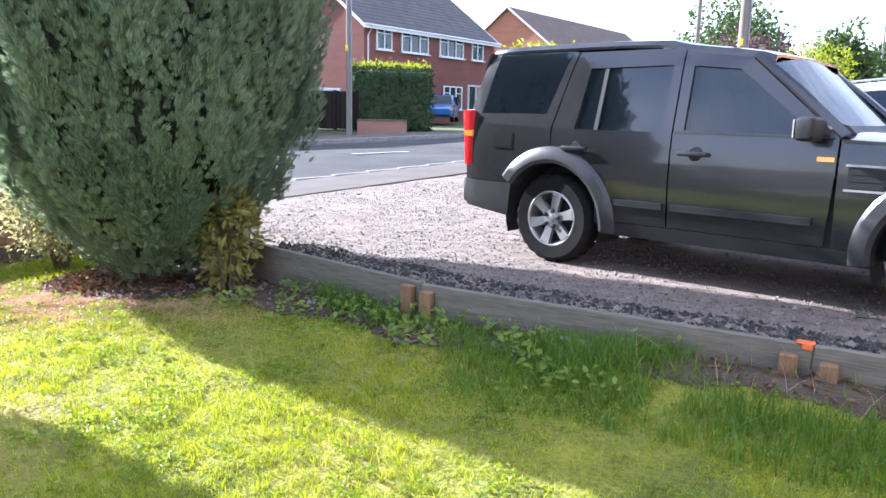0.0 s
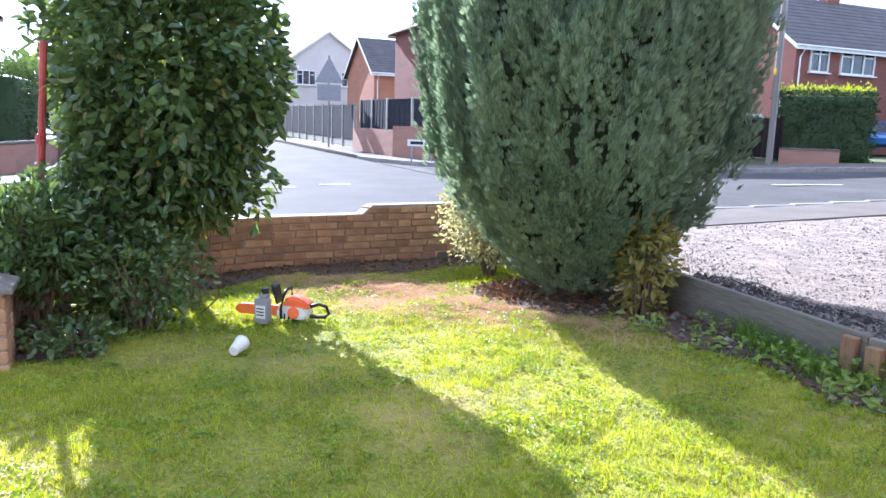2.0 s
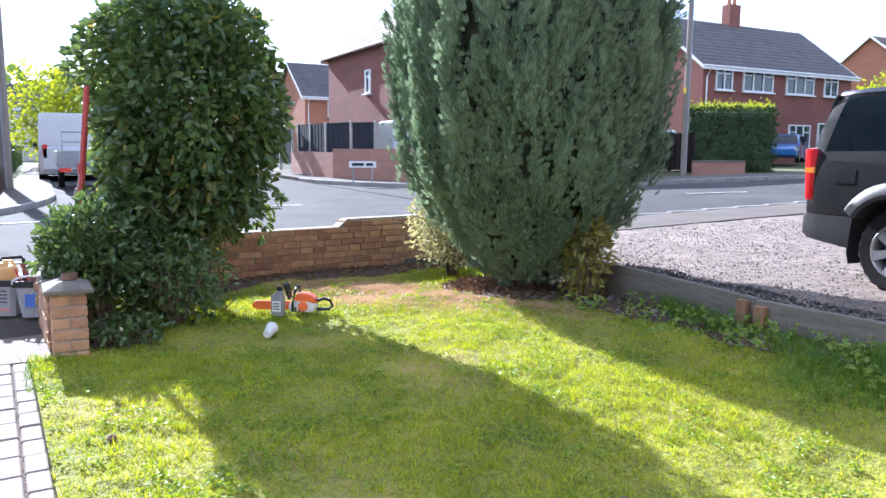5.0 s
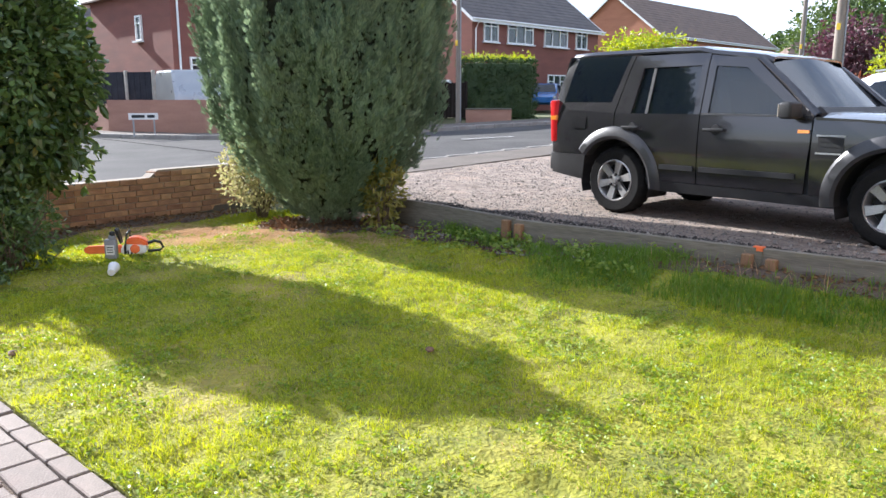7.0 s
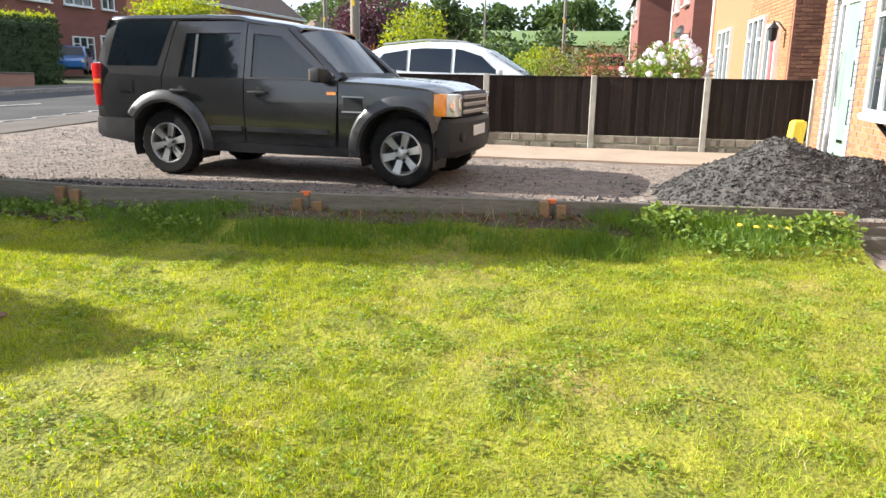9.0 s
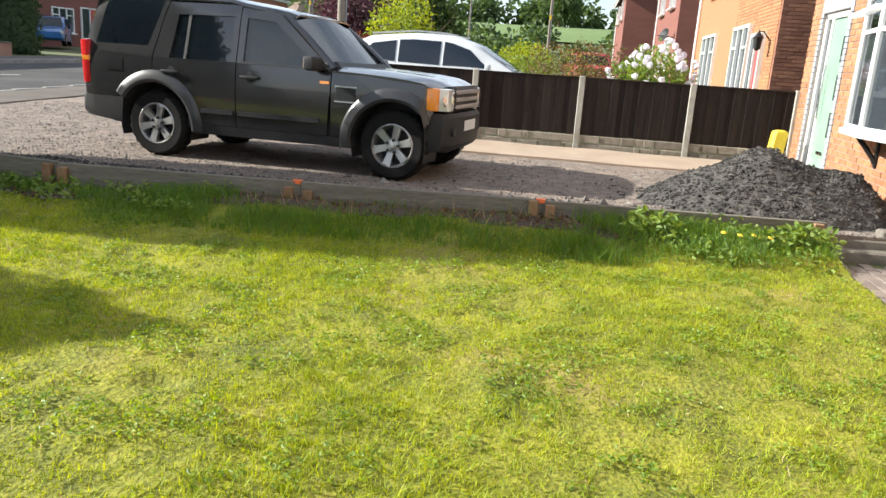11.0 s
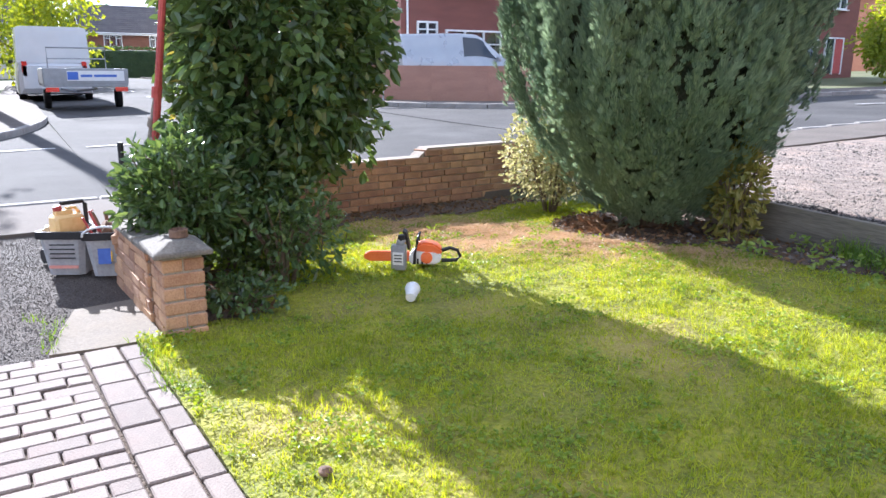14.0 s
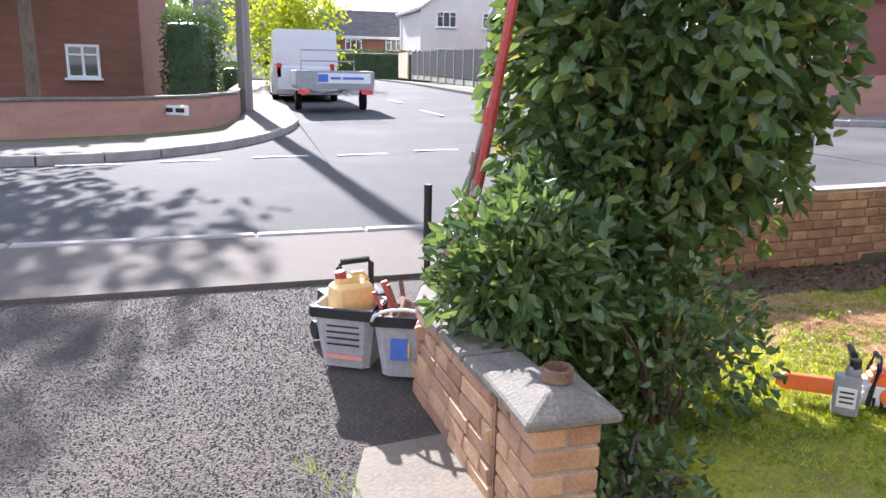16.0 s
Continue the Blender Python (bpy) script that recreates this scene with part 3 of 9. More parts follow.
def drive_level(x, y):
    """Gravel drive: level by the car, joining the street."""
    z = 0.157 + 0.016 * max(0.0, y - 7.5) + 0.05 * smooth01((5.6 - y) / 0.6)
    t = smooth01((-3.2 - x) / 4.0)
    return z * (1 - t) + (far_level(x, y)) * t + 0.012 * noise.noise(Vector((x * 1.3, y * 1.3, 0)))


def plank_y(x):
    """Line of the timber edging between lawn and drive."""
    return 4.70 - 0.115 * (x + 4.4) if x < -2.3 else 4.455 + 0.103 * (x + 2.3)


def ground_level(x, y):
    yard = smooth01((x + 8.0) / 0.6) * smooth01((5.0 - y) / 0.5)
    return (far_level(x, y) - 0.10) * (1 - yard) - 0.14 * yard


gx = [-600, -300, -160, -100, -70] + steps(-50, 30, 2.0) + [45, 70, 120, 250, 600]
gy = [-500, -200, -80, -40] + steps(-24, 60, 2.0) + steps(65, 95, 6) + steps(103, 270, 12) + [330, 450, 900]
sheet("ground", gx, gy, ground_level, M["verge"], "rough grass and earth reaching to the skyline", category="ground")


DIVOTS = [(0.80, 1.04, 0.10, 0.045), (0.70, 1.00, 0.07, 0.03), (-3.51, 1.23, 0.10, 0.035), (-0.30, 2.35, 0.07, 0.03), (1.9, 2.4, 0.08, 0.025), (-1.35, 3.2, 0.06, 0.03)]


def divot(x, y):
    """How deep the turf is scraped away."""
    return max(d * math.exp(-((x - u) / r) ** 2 - ((y - v) / (0.55 * r)) ** 2) for u, v, r, d in DIVOTS)


def bank(x, y):
    """Earth heaped against the timber boards."""
    d = plank_y(x) - y
    if d > 0.9 or x < -4.5:
        return 0.0
    return (0.06 * smooth01((x + 4.3) / 1.6) + 0.075 * smooth01((x + 1.9) / 1.6)) * smooth01((0.9 - d) / 0.75)


def lawn_level(x, y):
    tussock = 0.016 * noise.noise(Vector((x * 7, y * 7, 4))) + 0.009 * noise.noise(Vector((x * 19, y * 19, 6)))
    return tussock + bank(x, y) - divot(x, y) + 0.03 * noise.noise(Vector((x * 0.55, y * 0.55, 3))) + 0.012 * noise.noise(Vector((x * 3, y * 3, 1))) - 0.045 * smooth01((abs(x + 5.9) < 3) * (-4.4 - x) / 1.2)


WALL = [(-4.02, -0.06), (-4.6, -0.10), (-5.15, -0.13), (-5.7, 0.06), (-6.2, 0.52), (-6.55, 1.10), (-6.78, 1.75), (-6.86, 2.35), (-6.93, 2.95), (-7.02, 3.6), (-7.12, 4.25), (-7.2, 4.9)]


def wall_x(y):
    """The boundary wall's line, as x for a given y."""
    for (xa, ya), (xb, yb) in zip(WALL[3:], WALL[4:]):
        if ya <= y <= yb:
            return xa + (xb - xa) * (y - ya) / (yb - ya)
    return -7.15 if y > 4 else -5.2


def path_y(x):
    """The edge between lawn and block paving."""
    return -0.09 + 0.05 * x if x < 0 else -0.09 - 0.02 * x


def lawn_low(x):
    """The lawn's edge on the paving and wall side."""
    if x > -4.02:
        return path_y(x)
    for (xa, ya), (xb, yb) in zip(WALL, WALL[1:]):
        if xb <= x <= xa:
            return ya + (yb - ya) * (xa - x) / (xa - xb)
    return 4.2


def on_lawn(x, y):
    return lawn_low(x) < y < plank_y(x) and x < 4.68


def strip_sheet(name, xs, low, high, rows, level, material, label, drop, category):
    """Ground between two edge lines."""
    return sheet(name, xs, [k / rows for k in range(rows + 1)], lambda x, t: (x, low(x) + (high(x) - low(x)) * t, level(x, low(x) + (high(x) - low(x)) * t)), material, label, drop, category=category)


strip_sheet("lawn", steps(-7.05, 4.68, 0.04), lawn_low, lambda x: plank_y(x) - 0.01, 120, lawn_level, M["lawn"], "sunlit mown lawn with bare straw patches", 0.14, "lawn")
# the bed of bare earth along the boundary wall and under the conifer


def on_bed(x, y):
    n_ = 0.16 * noise.noise(Vector((x * 1.7, y * 1.7, 5)))
    if y > plank_y(x) - 0.40 + n_ - 0.12 * max(0, -2.4 - x) and y < plank_y(x) and x > -4.6:
        return True
    if not on_lawn(x, y):
        return False
    return x < wall_x(y) + (0.6 if y > 2.2 else 0.5) + n_ or (x < -4.1 and y - lawn_low(x) < 0.55 + 1.2 * n_ + 0.5 * smooth01((-4.6 - x) / 0.8)) or (x + 4.9) ** 2 + (y - 4.2) ** 2 < 0.72 + n_


sheet("earth_bed", steps(-7.4, 4.7, 0.045), steps(-0.2, 5.3, 0.045), lambda x, y: lawn_level(x, y) + 0.008 + 0.010 * noise.noise(Vector((x * 7, y * 7, 0))), M["soil"], "dark bare earth bed with dead leaves under the shrubs", inside=on_bed, category="soil")
strip_sheet("gravel_drive", steps(-7.0, 5.75, 0.15), lambda x: plank_y(x) + 0.02, lambda x: 14.0, 60, drive_level, M["gravel"], "pale compacted gravel drive with loose stones", 0.2, "drive")
sheet("concrete_strip", steps(-0.4, 5.85, 0.2), steps(9.05, 10.6, 0.18), lambda x, y: drive_level(x, y) + 0.03 + 0.004 * noise.noise(Vector((x * 2, y * 2, 0))), M["concrete"], "sandy worn concrete strip beside the fence", drop=0.06, category="concrete path")

# ---- street ----


def near_kerb(y):
    return -8.35 - 0.06 * y if y < 1.0 else -8.41 - 0.02 * (y - 1)


def near_foot(y):
    return near_kerb(y) + 1.45


ys = steps(-30, 90, 1.0)


def street_strip(name, ys, xa, xb, lift, material, label, category, cols=8, drop=0.1):
    bm = bmesh.new()
    rows = []
    for y in ys:
        a, b = xa(y), xb(y)
        rows.append([bm.verts.new((a + (b - a) * k / cols, y, far_level(a + (b - a) * k / cols, y) + lift + (0.035 * math.sin(math.pi * k / cols) if name == "road" else 0))) for k in range(cols + 1)])
    for u, v in zip(rows, rows[1:]):
        for k in range(cols):
            bm.faces.new((u[k], u[k + 1], v[k + 1], v[k]))
    if drop:
        r = bmesh.ops.extrude_edge_only(bm, edges=[e for e in bm.edges if len(e.link_faces) == 1])
        for v in r["geom"]:
            if isinstance(v, bmesh.types.BMVert):
                v.co.z -= drop
    return tagged(part(name, bm, material, None, label, smooth=True), label, category, "", "structure")


def far_kerb(y):
    """The kerb across the street, opening into the side road between its two rounded corners."""
    if y < -4.4:
        return -13.7 + 0.01 * (y + 4.4)
    if y < 0.2:
        t = (y + 4.4) / 4.6
        return -13.7 - 8.6 * (1 - math.sqrt(max(0.0, 1 - t * t)))
    if y < 8.0:
        return -70.0
    if y < 15.0:
        t = (15.0 - y) / 7.0
        return -16.6 - 9.0 * (1 - math.sqrt(max(0.0, 1 - t * t)))
    return -16.6 + 0.11 * (y - 15)


fine = steps(-30, -5, 1.0) + steps(-4.4, 0.19, 0.15)[0:] + [0.2, 0.6] + steps(1.0, 7.5, 0.8) + [7.99] + steps(8.0, 15.0, 0.2)[0:] + steps(16, 90, 1.0)
fine = sorted(set(round(v, 3) for v in fine))
street_strip("road", fine, lambda y: far_kerb(y) - 0.02, lambda y: near_kerb(y) + 0.0, -0.085, M["road"], "worn grey asphalt street with a side road opening", "road", 10)
foot_y = [y for y in fine]
street_strip("pavement", steps(-30, 90, 0.5), lambda y: near_kerb(y), near_foot, 0.0, M["foot"], "pale grey asphalt footway along the street", "pavement", 4)
south = [y for y in fine if y <= 0.19]
north = [y for y in fine if y >= 8.01]
street_strip("pavement_south_corner", south, lambda y: far_kerb(y) - (2.4 if y < -1.5 else 2.4 + 30 * smooth01((y + 1.5) / 1.6)), lambda y: far_kerb(y) - 0.12, 0.03, M["foot"], "shaded asphalt footway round the corner of the side road", "pavement", 4)
street_strip("pavement_north_corner", north, lambda y: far_kerb(y) - (2.2 + 34 * smooth01((10.2 - y) / 2.2)), lambda y: far_kerb(y) - 0.12, 0.03, M["foot"], "pale asphalt footway round the corner of the side road", "pavement", 4)


def kerb_line(name, pts, label, h=0.10, w=0.13):
    """A run of kerb stones, each one a piece."""
    holder = thing(name, (0, 0, 0), 0, label, "kerb", kind="structure")
    me = None
    for (xa, ya), (xb, yb) in zip(pts, pts[1:]):
        ln = math.hypot(xb - xa, yb - ya)
        bm = bmesh.new()
        box(bm, (0, 0, 0), (ln - 0.008, w, 0.2), bevel=0.018)
        st = part("kerb_stone", bm, M["kerb"], holder)
        zm = (far_level(xa, ya) + far_level(xb, yb)) / 2
        st.matrix_world = pose((xa + xb) / 2, (ya + yb) / 2, zm - 0.1 + h - 0.06, 0, 0, math.degrees(math.atan2(yb - ya, xb - xa)))
    return holder


def resample(f, y0, y1, d):
    pts, y = [(f(y0), y0)], y0
    while y < y1:
        step = 0.02
        yy, xx = y, f(y)
        acc, px, py = 0.0, f(y), y
        while acc < d and yy < y1:
            yy = min(y1, yy + step)
            nx_ = f(yy)
            acc += math.hypot(nx_ - px, yy - py)
            px, py = nx_, yy
        y = yy
        pts.append((px, py))
    return pts


kerb_line("kerb_near", resample(near_kerb, -9.0, 20.0, 0.9), "low pale concrete kerb dropped at the drives", h=0.075)
kerb_line("kerb_south_corner", resample(lambda y: far_kerb(y) - 0.06, -12.0, 0.15, 0.9), "rounded concrete kerb at the side road corner", h=0.12)
kerb_line("kerb_north_corner", resample(lambda y: far_kerb(y) - 0.06, 8.05, 34.0, 0.9), "rounded concrete kerb opposite the garden", h=0.12)


def road_mark(pts, w=0.1):
    """One worn painted dash on the road."""
    (xa, ya), (xb, yb) = pts
    bm = bmesh.new()
    box(bm, (0, 0, 0), (math.hypot(xb - xa, yb - ya), w, 0.006))
    ob = part("road_marking", bm, M["paint_line"], None)
    xm, ym = (xa + xb) / 2, (ya + yb) / 2
    a, b = far_kerb(ym), near_kerb(ym)
    t = (xm - a) / (b - a)
    ob.matrix_world = pose(xm, ym, far_level(xm, ym) - 0.085 + 0.035 * math.sin(math.pi * min(1, max(0, t))) + 0.012, 0, 0, math.degrees(math.atan2(yb - ya, xb - xa)))
    return tagged(ob, "worn white dash painted on the road", "road marking", "road markings", "structure")


for i in range(7):
    road_mark([(-13.6 - 0.30 * i, -3.6 + 1.35 * i), (-13.75 - 0.30 * i, -2.75 + 1.35 * i)])
for i in range(10):
    road_mark([(-12.1 + 0.02 * i, 9 + 5.0 * i), (-12.08 + 0.02 * i, 12 + 5.0 * i)])
for i in range(5):
    road_mark([(-22 - 6 * i, 4.1), (-25 - 6 * i, 4.1)])
# tarmac apron of the neighbouring drive
strip_sheet("tarmac_drive", steps(-7.0, -3.96, 0.15), lambda x: -14.0, lambda x: -0.28 if x > -4.62 else (lawn_low(x) if x > -6.6 else 1.2), 50, lambda x, y: -0.03 + 0.06 * smooth01((-4.2 - x) / 2.6) + 0.006 * noise.noise(Vector((x, y, 0))), M["tarmac"], "coarse dark tarmac drive, worn and sparkling in the sun", 0.12, "drive")
strip_sheet("wall_foot_verge", steps(-7.6, -6.95, 0.1), lambda x: 0.3, lambda x: 5.0, 20, lambda x, y: 0.035, M["foot"], "narrow asphalt strip outside the boundary wall", 0.1, "pavement")

# ---- the dark grey off-road car ----


def interp(table, v):
    for (a, fa), (b, fb) in zip(table, table[1:]):
        if v <= b:
            return fa + (fb - fa) * max(0, (v - a)) / (b - a)
    return table[-1][1]


def car_half(x, z):
    """Half width of the car's side at a place along it and a height."""
    w = interp([(0.2, 0.885), (0.45, 0.935), (0.75, 0.955), (0.98, 0.95), (1.125, 0.932), (1.63, 0.815), (1.785, 0.755), (1.9, 0.70)], z)
    if x > 2.9:
        w *= 1 - 0.17 * ((x - 2.9) / 0.85) ** 2.2
    if x < -0.7:
        w *= 1 - 0.05 * ((-0.7 - x) / 0.4) ** 2
    return w


def car_z(z):
    """Heights of the car's upper panels."""
    return interp([(0, 0), (1.0, 0.985), (1.2, 1.125), (1.31, 1.245), (1.71, 1.615), (1.80, 1.755), (2.2, 2.2)], z)


def car_panels(polys, side, lift=0.0, thick=0.022, cut=0.09):
    """Outlines in x and z, wrapped on the car's side as sheet with a thickness."""
    out = bmesh.new()
    for poly in polys:
        poly = [(x, car_z(z)) for x, z in poly]
        bm = bmesh.new()
        bm.faces.new([bm.verts.new((x, 0, z)) for x, z in poly])
        for z in np.arange(0.25, 1.95, cut):
            bmesh.ops.bisect_plane(bm, geom=bm.verts[:] + bm.edges[:] + bm.faces[:], plane_co=(0, 0, z), plane_no=(0, 0, 1))
        for x in (-0.95, -0.85, 2.9, 3.05, 3.2, 3.35, 3.5, 3.6):
            bmesh.ops.bisect_plane(bm, geom=bm.verts[:] + bm.edges[:] + bm.faces[:], plane_co=(x, 0, 0), plane_no=(1, 0, 0))
        bmesh.ops.triangulate(bm, faces=[f for f in bm.faces if len(f.verts) > 4])
        for v in bm.verts:
            v.co.y = side * (car_half(v.co.x, v.co.z) + lift)
        r = bmesh.ops.extrude_face_region(bm, geom=bm.faces[:])
        for v in r["geom"]:
            if isinstance(v, bmesh.types.BMVert):
                v.co.y -= side * thick
        me = bpy.data.meshes.new("tmp")
        bm.to_mesh(me)
        out.from_mesh(me)
        bpy.data.meshes.remove(me)
        bm.free()
    return out


def arc(cx, cz, r, a, b, n=14):
    return [(cx + r * math.cos(radians(a + (b - a) * k / n)), cz + r * math.sin(radians(a + (b - a) * k / n))) for k in range(n + 1)]


def loft(bm, rows):
    """A skin through rows of points."""
    vs = [[bm.verts.new(p) for p in r] for r in rows]
    for u, v in zip(vs, vs[1:]):
        for k in range(len(u) - 1):
            bm.faces.new((u[k], u[k + 1], v[k + 1], v[k]))
    return bm


def thicken(bm, d):
    r = bmesh.ops.extrude_face_region(bm, geom=bm.faces[:])
    for v in r["geom"]:
        if isinstance(v, bmesh.types.BMVert):
            v.co += Vector(d)
    return bm


def road_wheel(parent, x, y, side, r=0.381, w=0.25, rim=0.238, spokes=6, alloy="silver"):
    """A wheel with tyre, rim, spokes, hub and nuts; its axle lies along y."""
    wheel = new("wheel")
    wheel.parent = parent
    wheel.matrix_local = pose(x, y, r - 0.008)
    bm = bmesh.new()
    lathe(bm, [(rim, -w / 2), (r - 0.05, -w / 2 - 0.008), (r - 0.016, -w / 2 + 0.02), (r, -w / 2 + 0.055), (r, w / 2 - 0.055), (r - 0.016, w / 2 - 0.02), (r - 0.05, w / 2 + 0.008), (rim, w / 2)], 96, axis="y", caps=False)
    for v in bm.verts:
        # tread blocks cut into the shoulders
        q = math.hypot(v.co.x, v.co.z)
        if q > r - 0.02 and int(round(math.atan2(v.co.z, v.co.x) / (2 * math.pi) * 96)) % 4 < 2:
            v.co.x *= 0.972
            v.co.z *= 0.972
    part("tyre", bm, M["rubber"], wheel, smooth=True)
    bm = bmesh.new()
    o = side * w / 2
    lathe(bm, [(rim, o - side * 0.005), (rim - 0.012, o + side * 0.004), (rim - 0.03, o - side * 0.02), (rim - 0.035, o - side * 0.14), (0.02, o - side * 0.14)], 40, axis="y", caps=False)
    part("rim", bm, M[alloy], wheel, smooth=True)
    bm = bmesh.new()
    lathe(bm, [(rim - 0.04, o - side * 0.125), (0.03, o - side * 0.12)], 24, axis="y")
    part("brake_disc", bm, M["black"], wheel)
    for k in range(spokes):
        a = 2 * math.pi * (k + 0.25) / spokes
        bm = bmesh.new()
        pr = [(0.055, -0.040), (0.12, -0.030), (rim - 0.025, -0.050), (rim - 0.018, 0.050), (0.12, 0.030), (0.055, 0.040)]
        lo = [bm.verts.new((u * math.cos(a) - v * math.sin(a), o - side * (0.055 - 0.10 * max(0, u - 0.1)), u * math.sin(a) + v * math.cos(a))) for u, v in pr]
        hi = [bm.verts.new((q.co.x * 0.99, o + side * (0.004 - 0.030 * (1 - u / rim)), q.co.z * 0.99)) for q, (u, v) in zip(lo, pr)]
        bm.faces.new(lo)
        bm.faces.new(hi[::-1])
        for i in range(6):
            bm.faces.new((lo[i], lo[(i + 1) % 6], hi[(i + 1) % 6], hi[i]))
        bmesh.ops.bevel(bm, geom=bm.edges[:], offset=0.006, segments=1, affect="EDGES")
        part("spoke", bm, M[alloy], wheel, smooth=True)
    bm = bmesh.new()
    lathe(bm, [(0.078, o - side * 0.06), (0.076, o - side * 0.018), (0.035, o - side * 0.012), (0.033, o), (0.01, o + side * 0.003)], 20, axis="y")
    part("hub", bm, M[alloy], wheel, smooth=True)
    for k in range(5):
        a = 2 * math.pi * (k + 0.1) / 5
        bm = bmesh.new()
        lathe(bm, [(0.018, o - side * 0.03), (0.017, o + side * 0.006), (0.006, o + side * 0.009)], 8, pose(0.066 * math.cos(a), 0, 0.066 * math.sin(a)), axis="y")
        part("wheel_nut", bm, M["black"], wheel)
    return wheel


def off_road_car(at, yaw):
    car = thing("off_road_car", at, yaw, "dark grey boxy off-road car with silver alloy wheels parked on gravel", "car")
    P = M["carpaint"]
    R = 0.50
    CZ = 0.375
    doors = {
        "rear_door": [[(1.03, 0.42), (1.03, 1.20), (-0.02, 1.20), (-0.02, CZ + R)] + arc(0, CZ, R, 86, 6, 10) + [(0.5, 0.42)],
                      [(-0.02, 1.20), (0.19, 1.20), (0.26, 1.70), (0.13, 1.79), (0.07, 1.60)], [(0.13, 1.79), (0.26, 1.70), (0.96, 1.71), (1.03, 1.79)], [(0.96, 1.20), (1.03, 1.20), (1.03, 1.79), (0.96, 1.71)]],
        "front_door": [[(1.042, 0.42), (2.13, 0.42), (2.165, 0.9), (2.165, 1.19), (1.042, 1.20)],
                       [(1.042, 1.20), (1.12, 1.20), (1.12, 1.70), (1.042, 1.775)], [(1.042, 1.775), (1.12, 1.70), (1.46, 1.668), (1.53, 1.735)], [(1.46, 1.668), (2.04, 1.20), (2.165, 1.19), (1.53, 1.735)]],
    }
    for side in (-1, 1):
        for nm, polys in doors.items():
            d = part(nm, car_panels(polys, side), P, car, smooth=True)
            hx = 0.20 if nm == "rear_door" else 1.20
            bm = bmesh.new()
            box(bm, (hx + 0.02, side * 0.978, 0.975), (0.23, 0.03, 0.034), (0, 0, 0), 0.012, 2)
            part("door_handle", bm, M["black"], d, smooth=True)
            bm = bmesh.new()
            lathe(bm, [(0.055, side * 0.945), (0.05, side * 0.957)], 16, pose(hx + 0.03, 0, 0.975), axis="y")
            part("handle_cup", bm, M["black"], d)
            x0, x1 = (0.60, 1.0) if nm == "rear_door" else (1.07, 2.05)
            part("rubbing_strip", car_panels([[(x0, 0.555), (x1, 0.555), (x1, 0.605), (x0, 0.605)]], side, 0.018, 0.02), M["trim"], d)
            win = [[(0.40, 1.20), (0.96, 1.20), (0.96, 1.71), (0.42, 1.702)], [(0.19, 1.20), (0.37, 1.20), (0.39, 1.702), (0.26, 1.70)]] if nm == "rear_door" else [[(1.12, 1.20), (2.04, 1.20), (1.46, 1.668), (1.12, 1.70)]]
            for w_ in win:
                part("door_glass", car_panels([w_], side, -0.016, 0.005), M["cglass" if nm == "rear_door" else "cglass2"], d, smooth=True)
            if nm == "rear_door":
                part("glass_bar", car_panels([[(0.368, 1.20), (0.402, 1.20), (0.422, 1.702), (0.388, 1.702)]], side, -0.006, 0.015), M["trim"], d)
            else:
                bm = bmesh.new()
                box(bm, (2.02, side * 1.07, 1.175), (0.13, 0.20, 0.155), (0, 0, side * 6), 0.045, 3)
                m_ = part("door_mirror", bm, M["black"], d, "black door mirror", smooth=True)
                bm = bmesh.new()
                box(bm, (2.03, side * 0.965, 1.13), (0.09, 0.10, 0.05), bevel=0.012)
                part("mirror_arm", bm, M["black"], m_)
                bm = bmesh.new()
                box(bm, (1.952, side * 1.073, 1.175), (0.012, 0.165, 0.12), (0, 0, side * 6), 0.004)
                part("mirror_glass", bm, M["chrome"], m_)
                part("belt_trim", car_panels([[(1.05, 1.192), (2.14, 1.182), (2.14, 1.204), (1.05, 1.212)]], side, 0.004, 0.02), M["black"], d)
        q = part("quarter_panel", car_panels([
            [(-1.03, 0.66), (-0.41, 0.66)] + arc(0, CZ, R, 145, 92, 8) + [(-0.034, 1.20), (-1.03, 1.24)],
            [(-1.03, 1.24), (-0.034, 1.20), (-0.10, 1.31), (-0.84, 1.31)],
            [(-1.03, 1.24), (-0.84, 1.31), (-0.70, 1.80), (-0.80, 1.83), (-0.98, 1.50)],
            [(-0.10, 1.31), (-0.034, 1.20), (0.115, 1.79), (0.06, 1.80)]], side), P, car, smooth=True)
        part("quarter_glass", car_panels([[(-0.84, 1.31), (-0.10, 1.31), (0.06, 1.80), (-0.70, 1.80)]], side, 0.002, 0.006), M["cglass"], q, smooth=True)
        if side < 0:
            part("fuel_flap", car_panels([[(-0.62, 0.96), (-0.42, 0.96), (-0.42, 1.13), (-0.62, 1.13)]], side, 0.004, 0.01), P, q, smooth=True)
        f = part("front_wing", car_panels([[(2.18, 0.42), (2.385, 0.42)] + arc(2.885, CZ, R, 175, 30, 14) + [(3.42, 0.64), (3.50, 0.80), (3.50, 1.03), (2.9, 1.10), (2.18, 1.18)]], side), P, car, smooth=True)
        for zr in (0.802, 0.962):
            part("vent_surround", car_panels([[(2.225, zr), (2.475, zr), (2.475, zr + 0.014), (2.225, zr + 0.014)]], side, 0.012, 0.02), M["silver"], f)
        part("wing_vent", car_panels([[(2.24, 0.81), (2.46, 0.81), (2.46, 0.95), (2.24, 0.97)]], side, 0.006, 0.02), M["trim"], f)
